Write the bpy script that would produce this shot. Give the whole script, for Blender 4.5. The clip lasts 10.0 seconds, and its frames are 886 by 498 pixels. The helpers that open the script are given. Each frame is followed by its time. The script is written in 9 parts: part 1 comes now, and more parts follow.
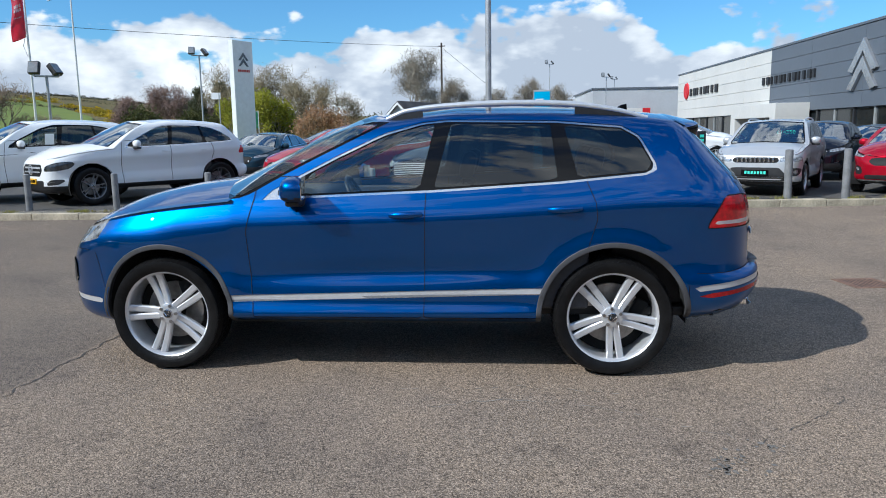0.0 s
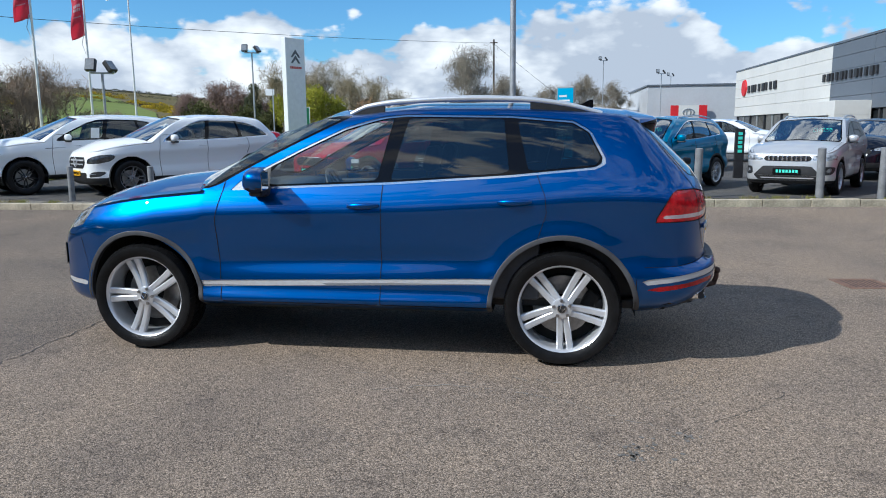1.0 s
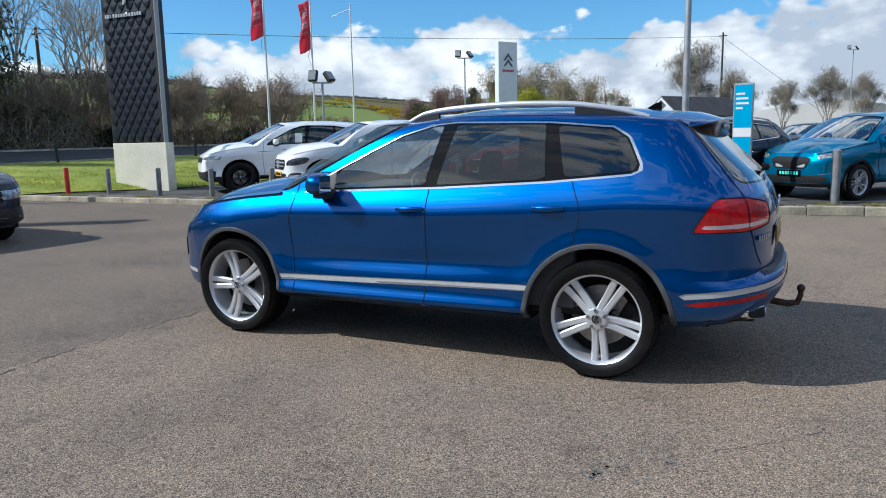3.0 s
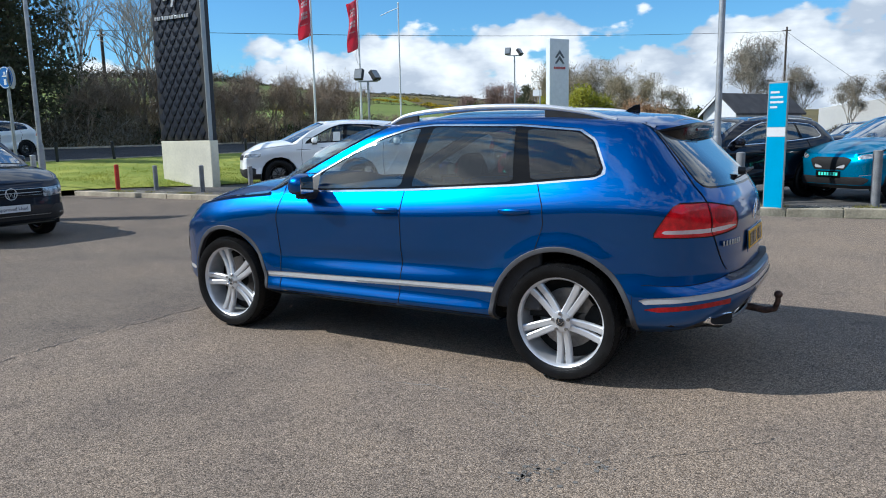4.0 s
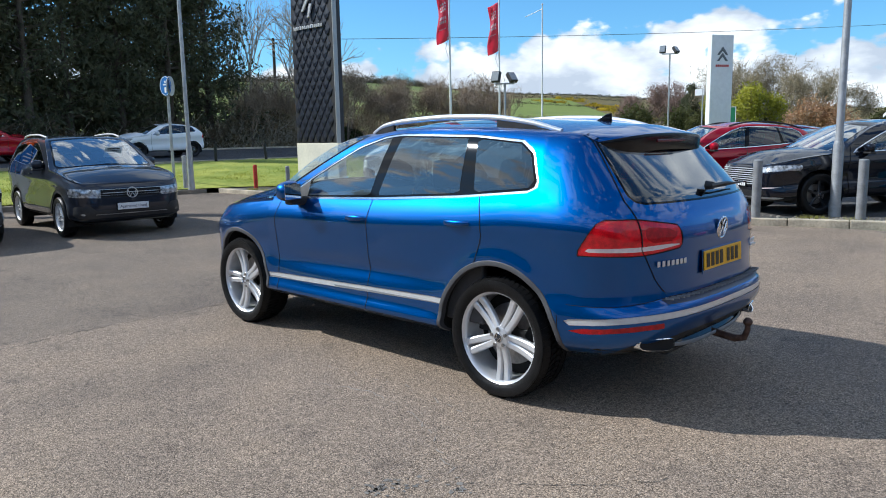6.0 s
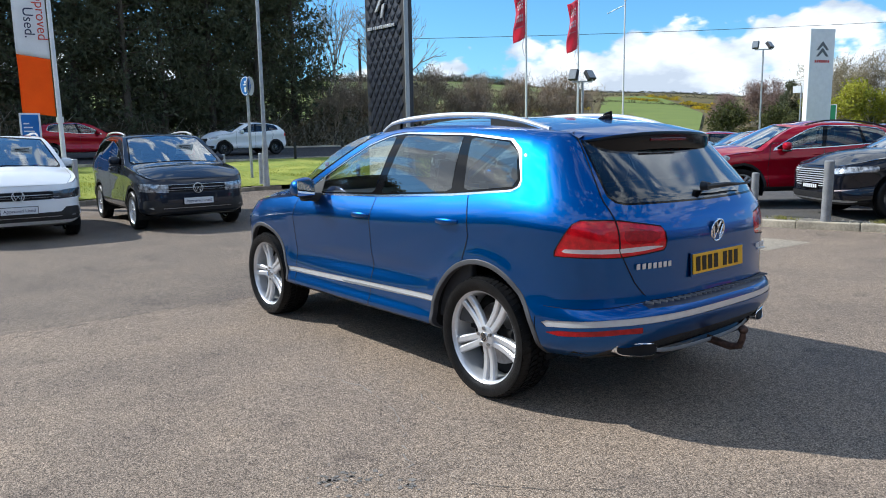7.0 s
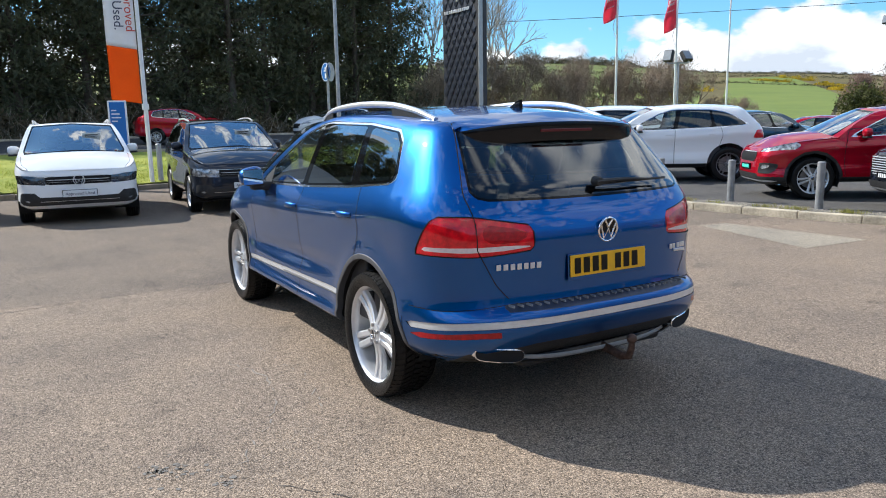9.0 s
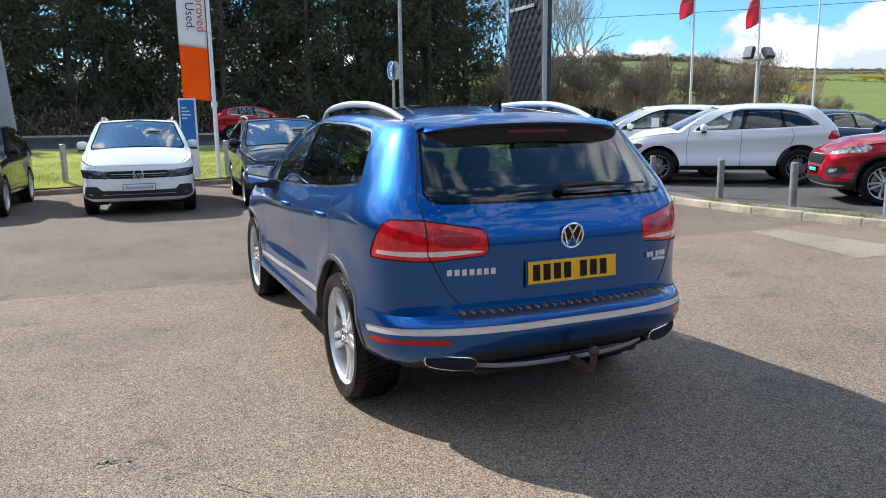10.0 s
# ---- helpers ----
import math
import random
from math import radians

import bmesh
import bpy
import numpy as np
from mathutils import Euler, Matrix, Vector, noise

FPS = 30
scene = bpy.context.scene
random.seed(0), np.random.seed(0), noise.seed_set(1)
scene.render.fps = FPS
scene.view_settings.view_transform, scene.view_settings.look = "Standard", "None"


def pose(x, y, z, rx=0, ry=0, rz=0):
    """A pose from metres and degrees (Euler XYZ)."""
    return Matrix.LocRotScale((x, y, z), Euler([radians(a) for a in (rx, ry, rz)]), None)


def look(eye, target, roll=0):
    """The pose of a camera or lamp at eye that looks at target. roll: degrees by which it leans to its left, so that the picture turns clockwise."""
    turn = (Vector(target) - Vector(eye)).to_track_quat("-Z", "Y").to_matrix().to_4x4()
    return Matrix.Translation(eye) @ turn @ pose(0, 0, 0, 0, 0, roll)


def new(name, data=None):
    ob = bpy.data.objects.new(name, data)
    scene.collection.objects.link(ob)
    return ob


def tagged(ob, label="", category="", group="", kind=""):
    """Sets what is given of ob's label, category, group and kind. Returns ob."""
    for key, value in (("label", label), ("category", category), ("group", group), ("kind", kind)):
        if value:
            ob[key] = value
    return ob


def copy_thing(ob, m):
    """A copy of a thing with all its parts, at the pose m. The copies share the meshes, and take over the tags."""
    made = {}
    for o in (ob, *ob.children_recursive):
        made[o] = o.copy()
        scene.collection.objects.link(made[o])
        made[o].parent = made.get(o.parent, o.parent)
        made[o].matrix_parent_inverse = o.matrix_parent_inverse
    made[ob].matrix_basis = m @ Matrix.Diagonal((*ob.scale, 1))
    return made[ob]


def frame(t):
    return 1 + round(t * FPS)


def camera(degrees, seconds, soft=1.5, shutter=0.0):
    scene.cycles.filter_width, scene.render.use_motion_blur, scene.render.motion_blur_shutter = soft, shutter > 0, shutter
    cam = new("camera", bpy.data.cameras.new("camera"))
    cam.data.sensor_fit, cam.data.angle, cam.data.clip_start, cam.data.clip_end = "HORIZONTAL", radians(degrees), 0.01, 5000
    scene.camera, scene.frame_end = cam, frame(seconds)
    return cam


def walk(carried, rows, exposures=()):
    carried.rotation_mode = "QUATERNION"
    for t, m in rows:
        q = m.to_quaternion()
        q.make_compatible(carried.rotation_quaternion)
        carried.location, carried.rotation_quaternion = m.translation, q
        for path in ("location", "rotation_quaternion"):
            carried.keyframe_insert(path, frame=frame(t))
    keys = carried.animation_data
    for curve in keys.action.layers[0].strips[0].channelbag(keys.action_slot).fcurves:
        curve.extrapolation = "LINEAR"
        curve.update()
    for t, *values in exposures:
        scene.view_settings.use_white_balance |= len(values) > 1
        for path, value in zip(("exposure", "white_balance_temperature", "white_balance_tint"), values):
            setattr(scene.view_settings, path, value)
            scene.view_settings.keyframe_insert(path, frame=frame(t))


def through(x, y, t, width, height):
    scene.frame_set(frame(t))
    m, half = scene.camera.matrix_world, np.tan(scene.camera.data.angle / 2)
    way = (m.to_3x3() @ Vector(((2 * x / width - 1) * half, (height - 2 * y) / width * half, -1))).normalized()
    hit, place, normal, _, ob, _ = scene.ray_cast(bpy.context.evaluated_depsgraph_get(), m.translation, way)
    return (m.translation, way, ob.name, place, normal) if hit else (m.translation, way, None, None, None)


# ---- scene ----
from mathutils.bvhtree import BVHTree

cam = camera(62.7, 10.0, 1.0)
PATH = [
    (0, (0.79, -5.429, 1.534), (0.614, -3.462, 1.218), -0.8),
    (0.5, (1.144, -5.515, 1.543), (0.87, -3.559, 1.226), -0.9),
    (1, (1.438, -5.51, 1.511), (1.116, -3.562, 1.188), -0.5),
    (1.5, (1.703, -5.489, 1.531), (1.312, -3.554, 1.208), -0.0),
    (2, (1.993, -5.504, 1.543), (1.409, -3.62, 1.213), 0.0),
    (2.5, (2.246, -5.43, 1.527), (1.471, -3.615, 1.197), -0.7),
    (2.7, (2.364, -5.343, 1.52), (1.538, -3.551, 1.198), -0.8),
    (3.8, (3.065, -5.132, 1.57), (2.062, -3.43, 1.26), -1.6),
    (4, (3.101, -5.055, 1.554), (2.079, -3.365, 1.238), -1.1),
    (4.5, (3.343, -4.871, 1.577), (2.242, -3.23, 1.269), -0.7),
    (5, (3.662, -4.699, 1.583), (2.452, -3.137, 1.274), -0.6),
    (5.5, (3.907, -4.483, 1.568), (2.621, -2.983, 1.257), -0.9),
    (5.7, (4.019, -4.376, 1.584), (2.698, -2.905, 1.277), -1.0),
    (6.8, (4.547, -3.902, 1.596), (3.044, -2.62, 1.286), -0.9),
    (7, (4.603, -3.803, 1.577), (3.07, -2.556, 1.272), -0.9),
    (7.5, (4.791, -3.526, 1.59), (3.201, -2.353, 1.283), -1.2),
    (8, (5.038, -3.235, 1.604), (3.44, -2.078, 1.277), -1.0),
    (8.5, (5.139, -2.938, 1.599), (3.508, -1.831, 1.263), -0.6),
    (9, (5.231, -2.635, 1.595), (3.526, -1.647, 1.252), -1.0),
    (9.5, (5.381, -2.334, 1.614), (3.618, -1.454, 1.272), -0.5),
    (10, (5.439, -2.041, 1.599), (3.636, -1.248, 1.254), -0.7),
]
walk(cam, [(t, look(eye, target, roll)) for t, eye, target, roll in PATH], exposures=((0, 0.01, 5830, 7), (2.5, -0.02, 5830, 7), (5.0, 0.15, 5880, 7), (7.5, 0.39, 6020, 8), (10, 0.55, 6330, 9)))


# ---- world, sun and exposure ----
SUN_TO = Vector((-1.69, -1.08, 1.62)).normalized()
sun_data = bpy.data.lights.new("sun", "SUN")
sun_data.energy, sun_data.angle, sun_data.color = 4.5, radians(0.53), (1.0, 0.95, 0.88)
sun = new("sun", sun_data)
sun.matrix_world = look((0, 0, 40), Vector((0, 0, 40)) - SUN_TO)

world = bpy.data.worlds.new("sky")
scene.world = world
world.use_nodes = True


def sky_nodes():
    nt = world.node_tree
    nt.nodes.clear()
    n, l = nt.nodes.new, nt.links.new
    out, bg = n("ShaderNodeOutputWorld"), n("ShaderNodeBackground")
    sky = n("ShaderNodeTexSky")
    sky.sky_type, sky.sun_disc = "NISHITA", False
    sky.sun_elevation = math.asin(SUN_TO.z)
    sky.sun_rotation = math.atan2(SUN_TO.x, SUN_TO.y)
    sky.air_density, sky.dust_density, sky.ozone_density = 1.0, 0.4, 2.0
    tc, sep = n("ShaderNodeTexCoord"), n("ShaderNodeSeparateXYZ")
    l(tc.outputs["Generated"], sep.inputs[0])

    def math_node(op, a, b=None, clamp=False):
        m = n("ShaderNodeMath")
        m.operation, m.use_clamp = op, clamp
        for i, v in enumerate((a, b)):
            if v is None:
                continue
            if isinstance(v, (int, float)):
                m.inputs[i].default_value = v
            else:
                l(v, m.inputs[i])
        return m.outputs[0]

    def fbm(scale, detail, rough, off, zs):
        mp = n("ShaderNodeMapping")
        mp.inputs["Location"].default_value = off
        mp.inputs["Scale"].default_value = (1, 1, zs)
        l(tc.outputs["Generated"], mp.inputs[0])
        t = n("ShaderNodeTexNoise")
        t.inputs["Scale"].default_value, t.inputs["Detail"].default_value, t.inputs["Roughness"].default_value = scale, detail, rough
        l(mp.outputs[0], t.inputs["Vector"])
        return t.outputs["Fac"]

    z = sep.outputs["Z"]
    big = fbm(3.4, 8, 0.56, (3.1, 1.7, 0.4), 2.2)
    fine = fbm(9.0, 9, 0.62, (0.3, 5.2, 2.0), 1.8)
    shade = fbm(5.0, 6, 0.55, (3.1, 1.7, 0.52), 2.6)
    # puffs give the heaped clouds their knobbly tops
    pm, puff = n("ShaderNodeMapping"), n("ShaderNodeTexVoronoi")
    pm.inputs["Scale"].default_value = (1, 1, 1.5)
    l(tc.outputs["Generated"], pm.inputs[0])
    l(pm.outputs[0], puff.inputs["Vector"])
    puff.feature = "SMOOTH_F1"
    puff.inputs["Scale"].default_value, puff.inputs["Detail"].default_value, puff.inputs["Roughness"].default_value = 11.0, 3.0, 0.6
    heap = math_node("MULTIPLY", math_node("SUBTRACT", 0.72, puff.outputs["Distance"]), 0.22)
    dens = math_node("ADD", math_node("ADD", math_node("MULTIPLY", big, 0.78), math_node("MULTIPLY", fine, 0.22)), heap)
    # more cloud low over the land, blue gaps higher up
    ramp = n("ShaderNodeValToRGB")
    l(z, ramp.inputs[0])
    e = ramp.color_ramp.elements
    e[0].position, e[0].color = 0.0, (0.70, 0.70, 0.70, 1)
    e[1].position, e[1].color = 1.0, (0.475, 0.475, 0.475, 1)
    for p, c in ((0.07, 0.67), (0.10, 0.60), (0.125, 0.54), (0.155, 0.48), (0.19, 0.445), (0.25, 0.485), (0.33, 0.545), (0.5, 0.565), (0.75, 0.56)):
        k = e.new(p)
        k.color = (c, c, c, 1)
    lvl = math_node("ADD", math_node("ADD", dens, ramp.outputs["Color"]), math_node("MULTIPLY", math_node("MULTIPLY", sep.outputs["X"], 0.045), math_node("SUBTRACT", 1.0, math_node("MULTIPLY", z, 2.6), True)))
    mask = n("ShaderNodeMapRange")
    mask.interpolation_type = "SMOOTHSTEP"
    l(lvl, mask.inputs["Value"])
    mask.inputs["From Min"].default_value, mask.inputs["From Max"].default_value = 0.985, 1.035
    tone = n("ShaderNodeValToRGB")
    l(math_node("SUBTRACT", math_node("ADD", math_node("MULTIPLY", shade, 0.85), math_node("MULTIPLY", fine, 0.3)), math_node("MULTIPLY", heap, 1.3)), tone.inputs[0])
    te = tone.color_ramp.elements
    te[0].position, te[0].color = 0.45, (9.0, 9.0, 8.8, 1)
    te[1].position, te[1].color = 0.68, (4.3, 4.7, 5.3, 1)
    mix = n("ShaderNodeMix")
    mix.data_type = "RGBA"
    l(mask.outputs[0], mix.inputs[0])
    blue = n("ShaderNodeMix")
    blue.data_type, blue.blend_type = "RGBA", "MULTIPLY"
    blue.inputs[0].default_value = 1.0
    blue.inputs[7].default_value = (0.52, 0.87, 1.10, 1)
    l(sky.outputs[0], blue.inputs[6])
    l(blue.outputs[2], mix.inputs[6])
    l(tone.outputs["Color"], mix.inputs[7])
    l(mix.outputs[2], bg.inputs["Color"])
    bg.inputs["Strength"].default_value = 0.125
    l(bg.outputs[0], out.inputs[0])


sky_nodes()


# ---- materials ----
MATS = {}


def material(name, color, rough=0.5, metal=0.0, vary=0.0, scale=8.0, bump=0.0, bump_scale=60.0, coat=0.0, color2=None, spec=0.5, detail=5.0, obj_random=0.0):
    if name in MATS:
        return MATS[name]
    m = bpy.data.materials.new(name)
    m.use_nodes = True
    nt = m.node_tree
    n, l = nt.nodes.new, nt.links.new
    b = nt.nodes["Principled BSDF"]
    b.inputs["Base Color"].default_value = (*color, 1)
    b.inputs["Roughness"].default_value, b.inputs["Metallic"].default_value = rough, metal
    b.inputs["Specular IOR Level"].default_value = spec
    b.inputs["Coat Weight"].default_value, b.inputs["Coat Roughness"].default_value = coat, 0.03
    if vary or bump or color2:
        tc = n("ShaderNodeTexCoord")
    if vary or color2:
        t1, t2 = n("ShaderNodeTexNoise"), n("ShaderNodeTexNoise")
        t1.inputs["Scale"].default_value, t1.inputs["Detail"].default_value = scale, detail
        t2.inputs["Scale"].default_value, t2.inputs["Detail"].default_value = scale * 9, 3
        for t in (t1, t2):
            l(tc.outputs["Object"], t.inputs["Vector"])
        add = n("ShaderNodeMath")
        add.operation = "MULTIPLY_ADD"
        l(t1.outputs["Fac"], add.inputs[0])
        add.inputs[1].default_value = 0.65
        mul = n("ShaderNodeMath")
        mul.operation = "MULTIPLY"
        l(t2.outputs["Fac"], mul.inputs[0])
        mul.inputs[1].default_value = 0.35
        l(mul.outputs[0], add.inputs[2])
        r = n("ShaderNodeValToRGB")
        l(add.outputs[0], r.inputs[0])
        c2 = color2 or tuple(c * (1 - vary) for c in color)
        c1 = color if color2 else tuple(min(1, c * (1 + vary)) for c in color)
        r.color_ramp.elements[0].position, r.color_ramp.elements[0].color = 0.36, (*c2, 1)
        r.color_ramp.elements[1].position, r.color_ramp.elements[1].color = 0.64, (*c1, 1)
        if obj_random:
            oi, hv = n("ShaderNodeObjectInfo"), n("ShaderNodeHueSaturation")
            mr = n("ShaderNodeMapRange")
            l(oi.outputs["Random"], mr.inputs[0])
            mr.inputs["To Min"].default_value, mr.inputs["To Max"].default_value = 1 - obj_random, 1 + obj_random
            l(mr.outputs[0], hv.inputs["Value"])
            l(r.outputs[0], hv.inputs["Color"])
            l(hv.outputs[0], b.inputs["Base Color"])
        else:
            l(r.outputs[0], b.inputs["Base Color"])
    if bump:
        t3, bp = n("ShaderNodeTexNoise"), n("ShaderNodeBump")
        t3.inputs["Scale"].default_value, t3.inputs["Detail"].default_value = bump_scale, 4
        l(tc.outputs["Object"], t3.inputs["Vector"])
        l(t3.outputs["Fac"], bp.inputs["Height"])
        bp.inputs["Strength"].default_value, bp.inputs["Distance"].default_value = min(1, bump), 0.01
        l(bp.outputs[0], b.inputs["Normal"])
    MATS[name] = m
    return m


def car_paint(name, color, metal=0.0, rough=0.3):
    """Lacquered paint: a base coat, metallic or solid, under a clear coat."""
    if name in MATS:
        return MATS[name]
    m = material(name, color, rough, metal, coat=1.0, spec=0.0)
    m.node_tree.nodes["Principled BSDF"].inputs["Coat Roughness"].default_value = 0.01
    m.node_tree.nodes["Principled BSDF"].inputs["Coat IOR"].default_value = 1.5
    nt = m.node_tree
    n, l = nt.nodes.new, nt.links.new
    b = nt.nodes["Principled BSDF"]
    tc = n("ShaderNodeTexCoord")
    # a little orange peel in the lacquer
    o, bo = n("ShaderNodeTexNoise"), n("ShaderNodeBump")
    o.inputs["Scale"].default_value, o.inputs["Detail"].default_value = 3, 1
    l(tc.outputs["Object"], o.inputs["Vector"])
    l(o.outputs["Fac"], bo.inputs["Height"])
    bo.inputs["Strength"].default_value, bo.inputs["Distance"].default_value = 0.012, 0.01
    l(bo.outputs[0], b.inputs["Coat Normal"])
    return m


def glass(name, color, rough=0.0, mixture=0.75, tint=(1, 1, 1)):
    """Thin window glass: clear through, tinted, with a mirror gloss by Fresnel."""
    if name in MATS:
        return MATS[name]
    m = bpy.data.materials.new(name)
    m.use_nodes = True
    nt = m.node_tree
    nt.nodes.clear()
    n, l = nt.nodes.new, nt.links.new
    out, mx, tr, gl, fr = n("ShaderNodeOutputMaterial"), n("ShaderNodeMixShader"), n("ShaderNodeBsdfTransparent"), n("ShaderNodeBsdfGlossy"), n("ShaderNodeLayerWeight")
    tr.inputs[0].default_value = (*color, 1)
    gl.inputs["Color"].default_value = (*tint, 1)
    gl.inputs["Roughness"].default_value = rough
    fr.inputs["Blend"].default_value = 0.5
    pw, ma = n("ShaderNodeMath"), n("ShaderNodeMath")
    pw.operation, ma.operation = "POWER", "MULTIPLY_ADD"
    l(fr.outputs["Facing"], pw.inputs[0])
    pw.inputs[1].default_value = 2.6
    l(pw.outputs[0], ma.inputs[0])
    ma.inputs[1].default_value, ma.inputs[2].default_value = 0.9, mixture
    l(ma.outputs[0], mx.inputs[0])
    l(tr.outputs[0], mx.inputs[1])
    l(gl.outputs[0], mx.inputs[2])
    l(mx.outputs[0], out.inputs[0])
    MATS[name] = m
    return m


def asphalt_material(name, stone, tar, rough=0.85, warm=0.0):
    """Worn tarmac: pale chippings in dark binder, with stains and dusty patches."""
    m = bpy.data.materials.new(name)
    m.use_nodes = True
    nt = m.node_tree
    n, l = nt.nodes.new, nt.links.new
    b = nt.nodes["Principled BSDF"]
    tc = n("ShaderNodeTexCoord")

    def noise_node(scale, detail, rough_=0.5):
        t = n("ShaderNodeTexNoise")
        t.inputs["Scale"].default_value, t.inputs["Detail"].default_value, t.inputs["Roughness"].default_value = scale, detail, rough_
        l(tc.outputs["Object"], t.inputs["Vector"])
        return t.outputs["Fac"]

    def ramp(fac, stops):
        r = n("ShaderNodeValToRGB")
        l(fac, r.inputs[0])
        e = r.color_ramp.elements
        e[0].position, e[0].color = stops[0][0], (*stops[0][1], 1)
        e[1].position, e[1].color = stops[-1][0], (*stops[-1][1], 1)
        for p, c in stops[1:-1]:
            k = e.new(p)
            k.color = (*c, 1)
        return r.outputs[0]

    def mixc(fac, a, c, mode="MIX"):
        x = n("ShaderNodeMix")
        x.data_type, x.blend_type = "RGBA", mode
        for i, v in ((0, fac), (6, a), (7, c)):
            if isinstance(v, (int, float)):
                x.inputs[i].default_value = v
            else:
                l(v, x.inputs[i])
        return x.outputs[2]

    vor = n("ShaderNodeTexVoronoi")
    vor.inputs["Scale"].default_value = 145
    l(tc.outputs["Object"], vor.inputs["Vector"])
    chips = ramp(vor.outputs["Distance"], ((0.10, tuple(s * 1.15 for s in stone)), (0.50, tuple(t * 0.8 for t in tar))))
    speck = mixc(0.5, chips, ramp(vor.outputs["Color"], ((0.15, tar), (0.9, tuple(s * 1.25 for s in stone)))))
    grain = ramp(noise_node(85, 4, 0.7), ((0.3, (0.52, 0.52, 0.52)), (0.7, (1.46, 1.46, 1.46))))
    coarse = ramp(noise_node(22, 5, 0.75), ((0.3, (0.74, 0.74, 0.75)), (0.7, (1.24, 1.23, 1.22))))
    c1 = mixc(1.0, mixc(1.0, speck, grain, "MULTIPLY"), coarse, "MULTIPLY")
    big = ramp(noise_node(0.55, 6, 0.62), ((0.32, (0.78, 0.79, 0.82)), (0.5, (1.0, 1.0, 1.0)), (0.72, (1.2, 1.17, 1.12))))
    c2 = mixc(1.0, c1, big, "MULTIPLY")
    stain = ramp(noise_node(2.3, 4, 0.6), ((0.28, (0.62, 0.62, 0.64)), (0.40, (1, 1, 1)), (1.0, (1.04, 1.03, 1.0))))
    c3 = mixc(0.8, c2, stain, "MULTIPLY")
    l(c3, b.inputs["Base Color"])
    b.inputs["Roughness"].default_value = rough
    b.inputs["Specular IOR Level"].default_value = 0.18
    bp = n("ShaderNodeBump")
    l(vor.outputs["Distance"], bp.inputs["Height"])
    bp.inputs["Strength"].default_value, bp.inputs["Distance"].default_value, bp.invert = 0.7, 0.004, True
    l(bp.outputs[0], b.inputs["Normal"])
    MATS[name] = m
    return m


BLUE = car_paint("deep blue metallic paint", (0.0, 0.086, 0.325), 0.92, 0.35)
GLOSS_BLACK = material("gloss black", (0.006, 0.006, 0.007), 0.05, spec=0.25)
SATIN_BLACK = material("black plastic", (0.018, 0.018, 0.019), 0.5, vary=0.25, scale=14, bump=0.15, bump_scale=300)
ARCH_GREY = material("dark grey arch plastic", (0.060, 0.062, 0.068), 0.55, vary=0.15, scale=20)
GAP = material("dark gap", (0.004, 0.004, 0.005), 0.8)
CHROME = material("chrome", (0.86, 0.86, 0.87), 0.18, 1.0, vary=0.03, scale=40)
SATIN = material("satin aluminium", (0.74, 0.75, 0.76), 0.33, 0.55, vary=0.05, scale=30)
RUBBER = material("tyre rubber", (0.009, 0.009, 0.0095), 0.36, vary=0.35, scale=18, bump=0.3, bump_scale=120, spec=0.2)
RIM = material("silver wheel paint", (0.66, 0.67, 0.69), 0.30, 0.5, vary=0.05, scale=20, coat=0.5)
RIM_DARK = material("dark wheel paint", (0.03, 0.03, 0.033), 0.35, 0.4, coat=0.4)
WELL = material("wheel well felt", (0.008, 0.008, 0.008), 0.95, vary=0.3)
STEEL = material("brake disc steel", (0.35, 0.34, 0.33), 0.42, 1.0, vary=0.2, scale=30)
LEATHER = material("black leather", (0.02, 0.02, 0.021), 0.45, vary=0.25, scale=25, bump=0.2, bump_scale=140)
TRIM_GREY = material("grey interior plastic", (0.045, 0.046, 0.05), 0.6, vary=0.2)
GLASS_CLEAR = glass("clear window glass", (0.88, 0.94, 0.92), mixture=0.10)
GLASS_REAR = glass("dark rear glass", (0.13, 0.17, 0.17), 0.07, mixture=0.06)
GLASS_DARK = glass("privacy glass", (0.13, 0.165, 0.165), mixture=0.085)
GLASS_SCREEN = glass("windscreen glass", (0.80, 0.86, 0.84), mixture=0.22)
RED_LENS = material("red tail lamp plastic", (0.68, 0.006, 0.014), 0.2, coat=1.0, spec=0.1, vary=0.3, scale=30)
RED_DARK = material("dark red lamp plastic", (0.40, 0.004, 0.008), 0.25, coat=0.6, spec=0.2, vary=0.3, scale=40)
CLEAR_LENS = material("clear lamp bar", (0.75, 0.62, 0.62), 0.15, coat=1.0, vary=0.1, scale=60)
HEAD_DARK = material("smoked headlamp", (0.10, 0.11, 0.125), 0.10, 0.3, color2=(0.012, 0.013, 0.015), scale=14, coat=1.0)
HEAD_IN = material("headlamp chrome inside", (0.70, 0.72, 0.74), 0.15, 0.4, color2=(0.02, 0.022, 0.025), scale=17, coat=1.0)
PLATE_YELLOW = material("yellow plate", (0.85, 0.45, 0.012), 0.4, vary=0.05, scale=30)
PLATE_WHITE = material("white card plate", (0.72, 0.73, 0.74), 0.4, vary=0.05, scale=30)
RUST = material("rusty tow ball", (0.10, 0.06, 0.045), 0.6, 0.5, vary=0.5, scale=40)




